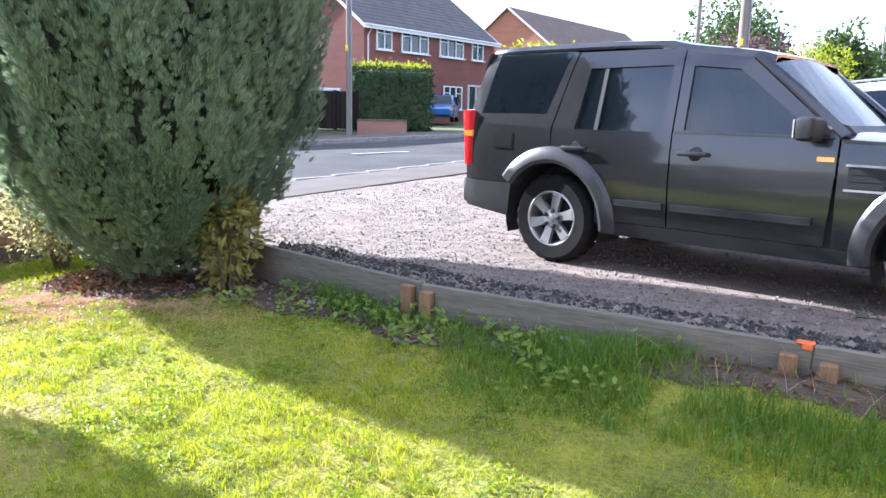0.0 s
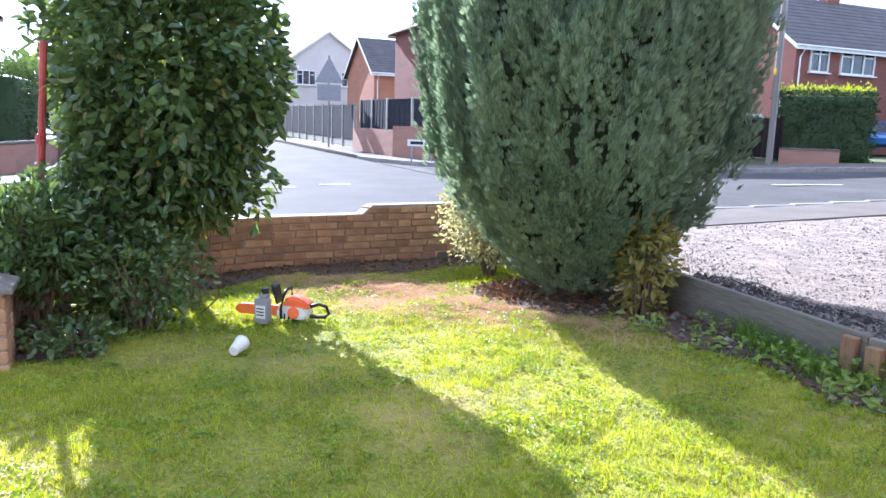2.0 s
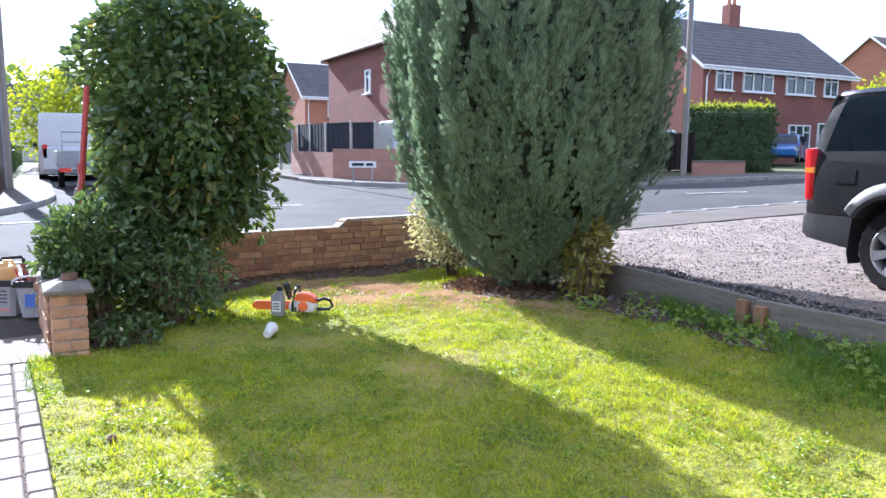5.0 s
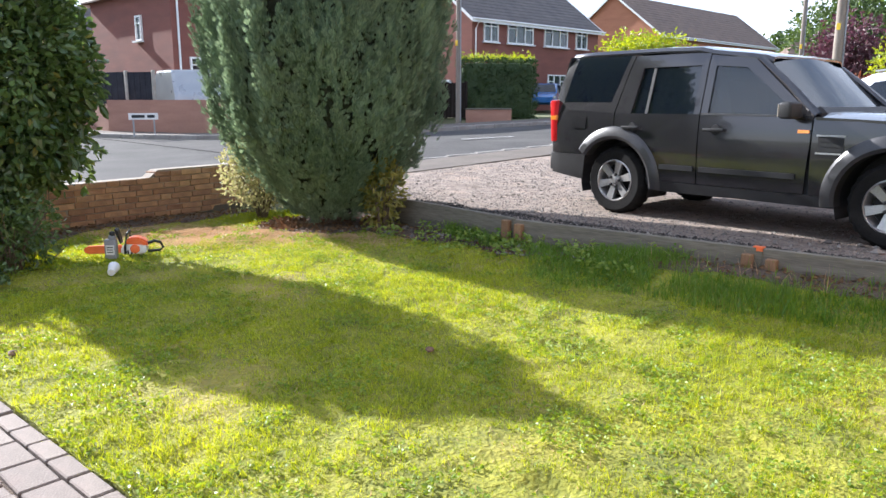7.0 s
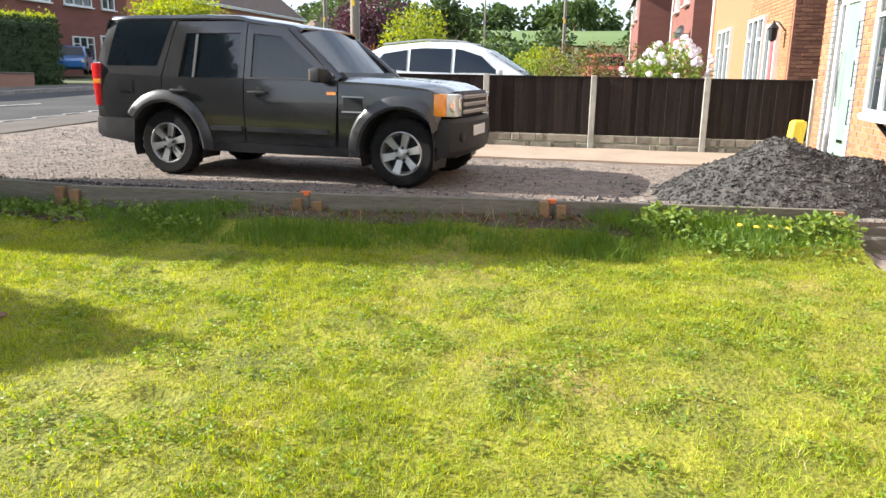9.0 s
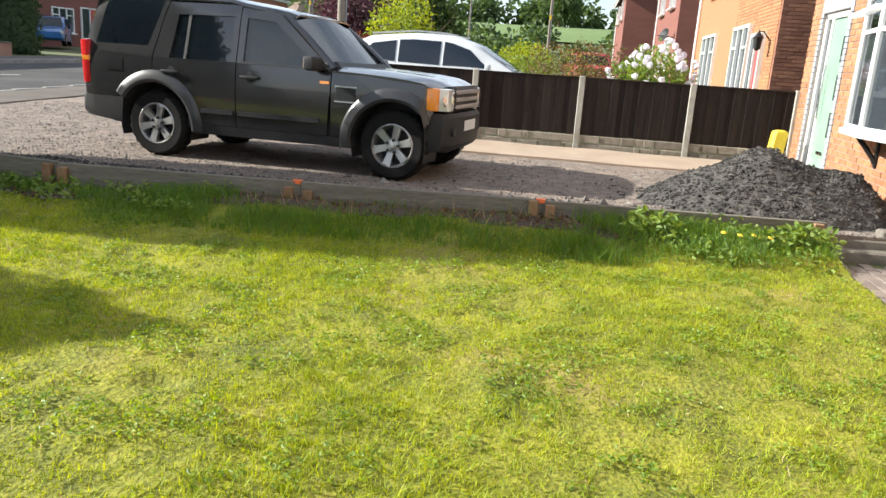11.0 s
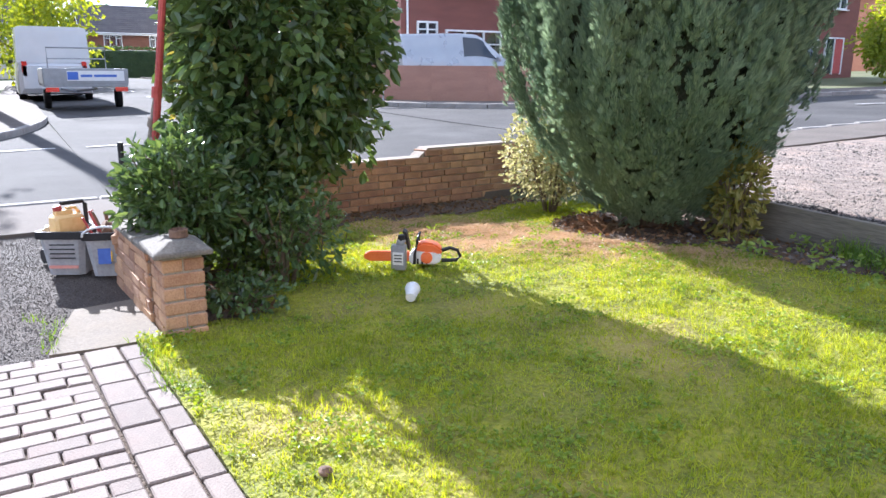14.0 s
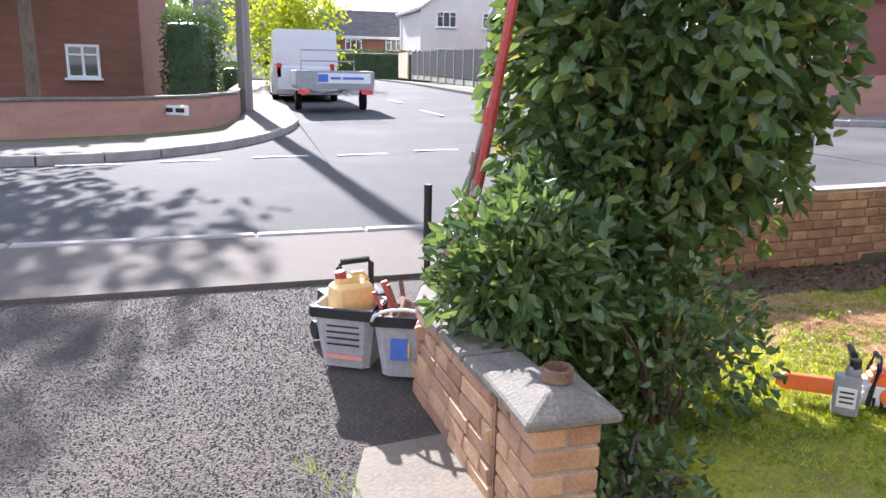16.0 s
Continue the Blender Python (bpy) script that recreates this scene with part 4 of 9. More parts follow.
        for k in range(3):
            part("vent_slot", car_panels([[(2.255, 0.825 + 0.043 * k), (2.447, 0.825 + 0.043 * k), (2.447, 0.855 + 0.043 * k), (2.255, 0.855 + 0.043 * k)]], side, 0.009, 0.01), M["black"], f)
        part("side_repeater", car_panels([[(2.05, 0.985), (2.155, 0.985), (2.155, 1.02), (2.05, 1.02)]], side, 0.012, 0.02), M["amber"], f, "amber side repeater")
        for cx, nm, a0, a1 in ((0, "rear_arch_flare", -6, 146), (2.885, "front_arch_flare", 26, 186)):
            bm = bmesh.new()
            rows = []
            for k in range(23):
                a = radians(a0 + (a1 - a0) * k / 22)
                rows.append([(cx + r_ * math.cos(a), side * (car_half(cx + r_ * math.cos(a), CZ + r_ * math.sin(a)) + o_), CZ + r_ * math.sin(a)) for r_, o_ in ((0.465, -0.10), (0.468, 0.022), (0.50, 0.040), (0.575, 0.030), (0.605, 0.003))])
            loft(bm, rows)
            part(nm, bm, M["archflare"], car, "satin grey wheel arch flare", smooth=True)
            bm = bmesh.new()
            loft(bm, [[(cx + 0.47 * math.cos(radians(a)), side * y_, CZ + 0.47 * math.sin(radians(a))) for y_ in (0.93, 0.55)] for a in range(-20, 201, 10)])
            part("arch_liner", bm, M["black"], car)
        part("sill", car_panels([[(0.46, 0.31), (2.42, 0.31), (2.40, 0.415), (0.495, 0.415)]], side, 0.004, 0.05), M["trim"], car, smooth=True)
        bm = bmesh.new()
        box(bm, (-1.0, side * 0.882, 1.02), (0.13, 0.125, 0.50), (0, -4, 0), 0.03, 2)
        l_ = part("tail_lamp", bm, M["redlens"], car, "tall red tail lamp", smooth=True)
        bm = bmesh.new()
        box(bm, (-1.0, side * 0.888, 1.06), (0.128, 0.115, 0.07), bevel=0.012)
        part("tail_indicator", bm, M["amber"], l_)
        bm = bmesh.new()
        box(bm, (3.535, side * 0.68, 0.885), (0.28, 0.27, 0.24), (0, 0, -side * 14), 0.035, 2)
        l_ = part("headlamp", bm, M["clear"], car, "square headlamp with amber corner", smooth=True)
        bm = bmesh.new()
        box(bm, (3.44, side * 0.855, 0.89), (0.26, 0.09, 0.235), (0, 0, -side * 9), 0.02, 2)
        part("corner_indicator", bm, M["amber"], l_, smooth=True)
        for y_, z_ in ((0.62, 0.90), (0.76, 0.88)):
            bm = bmesh.new()
            lathe(bm, [(0.075, 0.0), (0.06, 0.02), (0.02, 0.03)], 16, pose(3.655, side * y_, z_, 0, 90, 0))
            part("lamp_reflector", bm, M["chrome"], l_, smooth=True)
        road_wheel(car, 0, side * 0.80, side)
        road_wheel(car, 2.885, side * 0.80, side)
    # roof, screens, bonnet and ends
    bm = bmesh.new()
    rows = []
    for x, up, w in ((-0.90, -0.03, 0.93), (-0.82, 0.01, 0.99), (-0.5, 0.02, 1), (0.5, 0.022, 1), (0.90, 0.010, 1), (1.05, -0.025, 1), (1.2, -0.045, 1), (1.4, -0.068, 1), (1.58, -0.095, 0.99), (1.665, -0.122, 0.97)):
        rows.append([(x, w * y_, z_ + up) for y_, z_ in ((-0.775, 1.755), (-0.745, 1.79), (-0.66, 1.80), (-0.3, 1.805), (0, 1.805), (0.3, 1.805), (0.66, 1.80), (0.745, 1.79), (0.775, 1.755))])
    part("roof", thicken(loft(bm, rows), (0, 0, -0.02)), P, car, smooth=True)
    bm = bmesh.new()
    rows = []
    for t in np.linspace(0, 1, 7):
        x, z, w = 1.64 + 0.58 * t, 1.682 - 0.567 * t, 0.725 + 0.14 * t
        rows.append([(x + 0.07 * (1 - (k / 4) ** 2) - 0.05, w * k / 4, z) for k in range(-4, 5)])
    part("windscreen", thicken(loft(bm, rows), (-0.006, 0, -0.004)), M["cglass2"], car, smooth=True)
    for side in (-1, 1):
        bm = bmesh.new()
        tube(bm, [(1.55, side * 0.775, 1.665), (1.86, side * 0.835, 1.42), (2.19, side * 0.90, 1.125)], [0.035, 0.04, 0.045], 8)
        part("windscreen_pillar", bm, P, car, smooth=True)
        bm = bmesh.new()
        tube(bm, [(2.22, side * 0.1, 1.145), (2.17, side * 0.45, 1.175), (2.12, side * 0.72, 1.205)], [0.012, 0.01, 0.006], 6)
        part("wiper", bm, M["black"], car)
    bm = bmesh.new()
    rows = []
    for t in np.linspace(0, 1, 9):
        x = 2.19 + 1.36 * t
        zc = 1.150 - 0.045 * t - 0.09 * t ** 4
        w = car_half(x, 1.05) - 0.004
        rows.append([(x - 0.06 * (abs(k) / 5) ** 3 * t, w * k / 5, zc - 0.035 * (abs(k) / 5) ** 4 + (0.018 if 2 <= abs(k) <= 4 else 0)) for k in range(-5, 6)])
    part("bonnet", thicken(loft(bm, rows), (0, 0, -0.025)), P, car, smooth=True)
    bm = bmesh.new()
    box(bm, (3.58, 0, 0.90), (0.14, 1.10, 0.26), bevel=0.03)
    g = part("grille", bm, M["black"], car)
    for k in range(3):
        bm = bmesh.new()
        box(bm, (3.66, 0, 0.81 + 0.08 * k), (0.045, 1.05, 0.04), bevel=0.012)
        part("grille_bar", bm, M["silver"], g)
    bm = bmesh.new()
    prof = [(3.36, -0.80), (3.62, -0.74), (3.72, -0.55), (3.745, 0), (3.72, 0.55), (3.62, 0.74), (3.36, 0.80)]
    rows = [[(x_ + dx, y_ * 1.06, z_) for x_, y_ in prof] for z_, dx in ((0.34, -0.10), (0.40, -0.03), (0.56, 0.0), (0.70, 0.0), (0.745, -0.05))]
    part("front_bumper", thicken(loft(bm, rows), (-0.06, 0, 0)), M["trim"], car, smooth=True)
    bm = bmesh.new()
    box(bm, (3.745, 0, 0.60), (0.012, 0.52, 0.115), bevel=0.003)
    part("number_plate", bm, M["offwhite"], car, "plain pale plate")
    for side in (-1, 1):
        bm = bmesh.new()
        lathe(bm, [(0.05, 0), (0.045, 0.02), (0.01, 0.03)], 14, pose(3.70, side * 0.60, 0.55, 0, 90, 0))
        part("fog_lamp", bm, M["trim"], car)
    bm = bmesh.new()
    rows = [[(-1.0 + dx, y_, z_) for y_ in (-0.80, -0.5, 0, 0.5, 0.80)] for z_, dx in ((0.66, -0.05), (1.24, -0.045), (1.30, -0.03), (1.70, 0.12), (1.762, 0.16))]
    tg = part("tailgate", thicken(loft(bm, rows), (0.03, 0, 0)), P, car, smooth=True)
    bm = bmesh.new()
    rows = [[(-1.006 + dx, y_, z_) for y_ in (-0.70, 0, 0.70)] for z_, dx in ((1.33, -0.03), (1.66, 0.098))]
    part("rear_glass", thicken(loft(bm, rows), (0.005, 0, 0)), M["cglass"], tg)
    bm = bmesh.new()
    box(bm, (-1.0, 0, 0.545), (0.22, 1.80, 0.24), bevel=0.05, seg=2)
    part("rear_bumper", bm, M["trim"], car, smooth=True)
    for side in (-1, 1):
        part("bumper_corner", car_panels([[(-1.03, 0.42), (-0.46, 0.36), (-0.41, 0.655), (-1.03, 0.655)]], side, 0.008, 0.03), M["trim"], car, smooth=True)
    bm = bmesh.new()
    box(bm, (1.3, 0, 0.62), (4.5, 1.16, 0.62), bevel=0.03)
    box(bm, (1.30, 0, 0.60), (1.85, 1.78, 0.50), bevel=0.03)
    part("underbody", bm, M["black"], car)
    bm = bmesh.new()
    box(bm, (2.05, 0, 1.12), (0.35, 1.68, 0.16), bevel=0.05)
    part("dashboard", bm, M["black"], car, smooth=True)
    for x_, y_ in ((1.15, -0.4), (1.15, 0.4), (0.25, -0.4), (0.25, 0.4)):
        bm = bmesh.new()
        box(bm, (x_, y_, 1.15), (0.14, 0.48, 0.62), (0, -14, 0), 0.05, 2)
        box(bm, (x_ - 0.10, y_, 1.56), (0.09, 0.26, 0.18), (0, -8, 0), 0.03, 2)
        part("seat", bm, M["trim"], car, smooth=True)
    bm = bmesh.new()
    for k in range(20):
        a = 2 * math.pi * k / 20
        b = 2 * math.pi * (k + 1) / 20
        tube(bm, [(1.80 + 0.06 * math.sin(a), -0.38 + 0.18 * math.cos(a), 1.20 + 0.17 * math.sin(a)), (1.80 + 0.06 * math.sin(b), -0.38 + 0.18 * math.cos(b), 1.20 + 0.17 * math.sin(b))], 0.014, 6, False)
    part("steering_wheel", bm, M["black"], car)
    return car


main_car = off_road_car((-2.262, 7.225, 0.157), -5.0)
for ob in main_car.children_recursive:
    # short overhangs at both ends
    if ob.type == "MESH" and (ob.parent is None or not ob.parent.name.startswith("wheel")) and ob.data.users == 1:
        for v in ob.data.vertices:
            if v.co.x > 3.2:
                v.co.x = 3.2 + (v.co.x - 3.2) * 0.56
                w_ = max(0.0, abs(v.co.y) - 0.45) / 0.45
                v.co.x -= 0.085 * w_ * w_ * min(1.0, (v.co.x - 3.2) / 0.2)
            elif v.co.x < -0.6:
                v.co.x = -0.6 + (v.co.x + 0.6) * 0.80

# ---- timber edging ----


def edging_board(x0, x1, height, z0, label):
    y0, y1 = plank_y(x0), plank_y(x1)
    ln = math.hypot(x1 - x0, y1 - y0)
    b = thing("edging_board", ((x0 + x1) / 2, (y0 + y1) / 2, z0), math.degrees(math.atan2(y1 - y0, x1 - x0)), label, "timber board", "timber edging boards")
    bm = bmesh.new()
    box(bm, (0, 0, height / 2), (ln - 0.002, 0.048, height), bevel=0.006)
    part("board", bm, M["sleeper"], b)
    return b


edging_board(-4.42, -2.245, 0.34, -0.03, "weathered grey timber board on edge beside the conifer")
edging_board(-2.245, 0.035, 0.33, -0.03, "weathered grey timber board on edge along the lawn")
edging_board(0.035, 2.215, 0.33, -0.03, "weathered timber board with an orange end mark")
edging_board(2.215, 4.68, 0.33, -0.03, "weathered grey timber board on edge near the house")


def timber_peg(x, h, off=0.058, lean=0.0):
    bm = bmesh.new()
    box(bm, (0, 0, h / 2 - 0.08), (0.085, 0.06, h + 0.16), bevel=0.006)
    p_ = part("timber_peg", bm, M["peg"], None)
    p_.matrix_world = pose(x, plank_y(x) - off, 0, lean, 0, 5)
    return tagged(p_, "sawn brown timber peg holding the edging board", "timber peg", "timber pegs")


for x_, h_ in ((-2.32, 0.29), (-2.17, 0.265), (-0.06, 0.25), (0.12, 0.23), (2.14, 0.30), (2.29, 0.27), (4.60, 0.29)):
    timber_peg(x_, h_)
bm = bmesh.new()
box(bm, (0, 0, 0), (0.085, 0.054, 0.010), bevel=0.003)
box(bm, (0.01, -0.027, -0.015), (0.05, 0.006, 0.03), bevel=0.002)
ob = part("orange_mark", bm, M["orange"], None)
ob.matrix_world = pose(0.0, plank_y(0.0), 0.305, 0, 0, 5)
tagged(ob, "orange marker strip on the end of a board", "marker", "orange markers")
ob = copy_thing(ob, pose(2.20, plank_y(2.20), 0.305, 0, 0, 5))

# ---- boundary wall of thin buff bricks ----


def wall_curve(d):
    """A place d metres along the wall, and its heading."""
    for (xa, ya), (xb, yb) in zip(WALL, WALL[1:]):
        ln = math.hypot(xb - xa, yb - ya)
        if d <= ln:
            return xa + (xb - xa) * d / ln, ya + (yb - ya) * d / ln, math.atan2(yb - ya, xb - xa)
        d -= ln
    return xb, yb, math.atan2(yb - ya, xb - xa)


WALL_LEN = sum(math.hypot(b[0] - a[0], b[1] - a[1]) for a, b in zip(WALL, WALL[1:]))
wall = thing("boundary_wall", (0, 0, 0), 0, "low curved buff brick garden wall stepping up at one end", "garden wall", kind="structure")
bm = bmesh.new()
rows_ = []
for d in steps(0.25, WALL_LEN, 0.12):
    x, y, h = wall_curve(d)
    nx_, ny_ = -math.sin(h), math.cos(h)
    top = 0.40 if d < 1.9 else 0.46 + 0.05 * smooth01((d - 1.9) / 2.0)
    top += 0.09 if y > 2.92 and d > 3 else 0.0
    rows_.append([(x - nx_ * 0.085, y - ny_ * 0.085, -0.1), (x - nx_ * 0.085, y - ny_ * 0.085, top - 0.03), (x + nx_ * 0.085, y + ny_ * 0.085, top - 0.03), (x + nx_ * 0.085, y + ny_ * 0.085, -0.1)])
loft(bm, rows_)
part("mortar_core", bm, M["mortar"], wall)
bricks = []
for ln in (0.10, 0.16, 0.22, 0.30):
    for jj in range(2):
        bm = bmesh.new()
        box(bm, (0, 0, 0), (ln - 0.01, 0.20, 0.064), bevel=0.006)
        for v in bm.verts:
            v.co += Vector((RNG.normal(0, 0.002), RNG.normal(0, 0.0035), RNG.normal(0, 0.0015)))
        bricks.append((ln, link("brick", bm, M["buff"])))
for c in range(9):
    d = 0.252
    z = -0.02 + c * 0.072
    while d < WALL_LEN - 0.1:
        ln, me = bricks[c % 2 if d < 0.26 and c % 2 else int(RNG.integers(2, len(bricks)))]
        x, y, h = wall_curve(d + ln / 2)
        top = 0.40 if d < 1.9 else 0.46 + 0.05 * smooth01((d - 1.9) / 2.0)
        top += 0.09 if y > 2.92 and d > 3 else 0.0
        if z + 0.06 < top:
            b_ = new("brick", me)
            b_.parent = wall
            b_.matrix_world = pose(x, y, z + 0.032, RNG.normal(0, 0.6), RNG.normal(0, 0.4), math.degrees(h))
        d += ln
# flat capping course on the lower stretch by the gate pillar
for k in range(5):
    x, y, h = wall_curve(0.36 + 0.30 * k)
    bm = bmesh.new()
    box(bm, (0, 0, 0), (0.29 - 0.02 * (k % 2), 0.225, 0.04), bevel=0.010)
    b_ = part("coping_slab", bm, M["cap"], wall)
    b_.matrix_world = pose(x, y, 0.405 + 0.0 * k, RNG.normal(0, 1), 0.6, math.degrees(h))

pillar = thing("gate_pillar", (-4.0, -0.045, 0), 1.5, "square buff brick gate pillar with a sloped stone cap", "pillar")
bm = bmesh.new()
box(bm, (-0.11, 0, 0.19), (0.295, 0.194, 0.46))
part("mortar_core", bm, M["mortar"], pillar)
for c in range(6):
    z = -0.04 + 0.0765 * c + 0.033
    cells = [((-0.005, 0.0), (0.10, 0.216)), ((-0.162, -0.055), (0.206, 0.104)), ((-0.162, 0.055), (0.206, 0.104))] if c % 2 == 0 else [((-0.055, -0.055), (0.20, 0.104)), ((-0.055, 0.055), (0.20, 0.104)), ((-0.215, 0.0), (0.10, 0.216))]
    for (cx, cy), (sx, sy) in cells:
        bm = bmesh.new()
        box(bm, (cx, cy, z), (sx - 0.004, sy, 0.066), bevel=0.006)
        b_ = part("brick", bm, M["buff"], pillar)
bm = bmesh.new()
lo = [bm.verts.new(p) for p in ((-0.30, -0.15, 0.425), (0.085, -0.15, 0.425), (0.085, 0.15, 0.425), (-0.30, 0.15, 0.425))]
mi = [bm.verts.new((v.co.x, v.co.y, 0.452)) for v in lo]
hi = [bm.verts.new(p) for p in ((-0.20, -0.05, 0.498), (-0.01, -0.05, 0.498), (-0.01, 0.05, 0.498), (-0.20, 0.05, 0.498))]
bm.faces.new(lo[::-1])
bm.faces.new(hi)
for a_, b_ in ((lo, mi), (mi, hi)):
    for k in range(4):
        bm.faces.new((a_[k], a_[(k + 1) % 4], b_[(k + 1) % 4], b_[k]))
bmesh.ops.bevel(bm, geom=bm.edges[:], offset=0.006, segments=1, affect="EDGES")
part("cap_stone", bm, M["cap"], pillar, "lichen-marked sloped stone cap")
bm = bmesh.new()
lathe(bm, [(0.045, 0), (0.05, 0.004), (0.048, 0.04), (0.044, 0.044), (0.040, 0.012), (0.005, 0.010)], 20)
tin = part("small_tin", bm, M["rust"], None, smooth=True)
tin.matrix_world = pose(-4.09, -0.03, 0.498, 0, 0, 0)
tagged(tin, "small round open rusty tin on the pillar cap", "tin")

# ---- conifer ----


def conifer(at):
    tree = thing("conifer", at, 0, "large dense dark green conifer of upright plumes, narrow at its base", "tree")
    bm = bmesh.new()
    tube(bm, [(0, 0, -0.1), (0.02, 0, 0.25), (0.0, 0.02, 0.9), (0, 0, 2.6)], [0.13, 0.10, 0.09, 0.03], 10)
    part("trunk", bm, M["bark"], tree, smooth=True)
    prof = [(0.04, 0.14), (0.12, 0.28), (0.24, 0.46), (0.44, 0.70), (0.65, 0.89), (0.97, 1.12), (1.3, 1.26), (1.65, 1.36), (2.2, 1.42), (2.7, 1.38), (3.1, 1.18), (3.5, 0.78), (3.8, 0.42), (4.0, 0.1)]
    prof = [(a, 0.905 * b) for a, b in prof]
    # upright plumes side by side, each one a bundle of sprays, with dark gaps between them
    m = 3100
    z = RNG.uniform(0.02, 3.9, m * 3)
    rad = np.interp(z, [p[0] for p in prof], [p[1] for p in prof])
    keep = RNG.random(m * 3) < rad / 1.25
    z, rad = z[keep][:m], rad[keep][:m]
    th = RNG.uniform(0, 2 * np.pi, len(z))
    lump = np.array([noise.noise(Vector((3.4 * math.cos(t), 3.4 * math.sin(t), 0.38 * q))) * 0.22 + noise.noise(Vector((9 * math.cos(t), 9 * math.sin(t), 0.7 * q))) * 0.13 for t, q in zip(th, z)])
    r = rad * (0.90 + lump) * RNG.uniform(0.94, 1.07, len(z))
    outw = np.stack([np.cos(th), np.sin(th), np.zeros(len(z))], 1)
    low = np.clip((1.4 - z) / 1.2, 0, 1)[:, None]
    axis = outw * (0.20 + 0.50 * low) + np.array([0, 0, 1.0]) + RNG.normal(0, 0.10, (len(z), 3))
    axis /= np.linalg.norm(axis, axis=1)[:, None]
    tall = RNG.uniform(0.24, 0.50, len(z)) * (1 - 0.45 * low[:, 0])
    foot = np.stack([r * np.cos(th) * 0.96, r * np.sin(th) * 1.09, np.maximum(z - 0.12, 0.03)], 1)
    k = np.repeat(np.arange(len(z)), 18)
    n = len(k)
    f = RNG.random(n) ** 0.75
    off = RNG.normal(0, 1, (n, 3)) * (0.028 * (1 - 0.75 * f) + 0.005)[:, None]
    base = foot[k] + axis[k] * (tall[k] * f)[:, None] + off
    outw = outw[k]
    d = axis[k] + off * 7 + RNG.normal(0, 0.16, (n, 3))
    d /= np.linalg.norm(d, axis=1)[:, None]
    # each spray: a fan of five thin scale-leaf fingers
    ln = RNG.uniform(0.045, 0.095, n)
    side = np.cross(d, outw + RNG.normal(0, 0.5, (n, 3)))
    side /= np.linalg.norm(side, axis=1)[:, None]
    v_, f_ = [], []
    cnt = 0
    for off, sc in ((-0.7, 0.6), (-0.35, 0.85), (0.0, 1.0), (0.35, 0.85), (0.7, 0.6)):
        dd = d + side * off * 0.5
        dd /= np.linalg.norm(dd, axis=1)[:, None]
        p0 = base + side * (off * 0.018)
        tip = p0 + dd * (ln * sc)[:, None] + outw * 0.012
        mid = p0 + dd * (ln * sc * 0.55)[:, None]
        nb = np.cross(dd, outw)
        nb /= np.maximum(np.linalg.norm(nb, axis=1), 1e-6)[:, None]
        w = 0.0075
        blk = np.stack([p0, mid - nb * w, tip, mid + nb * w], 1)
        v_.append(blk.reshape(-1, 3))
        b0 = np.arange(n) * 4 + cnt
        f_.append(np.stack([b0, b0 + 1, b0 + 2, b0 + 3], 1))
        cnt += 4 * n
    raw("foliage", np.concatenate(v_), np.concatenate(f_), M["conifer"], tree)
    # dense inner mass that stops light; its dark colour paints shade into the gaps
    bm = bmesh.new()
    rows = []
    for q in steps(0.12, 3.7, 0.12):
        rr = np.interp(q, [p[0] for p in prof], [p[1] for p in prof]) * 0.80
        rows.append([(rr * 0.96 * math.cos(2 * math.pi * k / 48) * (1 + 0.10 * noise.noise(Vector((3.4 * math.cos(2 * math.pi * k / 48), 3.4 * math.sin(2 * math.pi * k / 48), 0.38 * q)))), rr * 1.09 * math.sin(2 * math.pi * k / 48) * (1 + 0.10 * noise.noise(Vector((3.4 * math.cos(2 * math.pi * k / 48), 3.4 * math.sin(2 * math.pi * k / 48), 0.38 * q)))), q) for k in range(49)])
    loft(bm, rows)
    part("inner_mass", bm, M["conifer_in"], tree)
    return tree


conifer((-4.83, 4.21, 0))


def twig_tree(tree, stems, material="bark"):
    for s in stems:
        bm = bmesh.new()
        tube(bm, s[0], s[1], 8)
        part("stem", bm, M[material], tree, smooth=True)


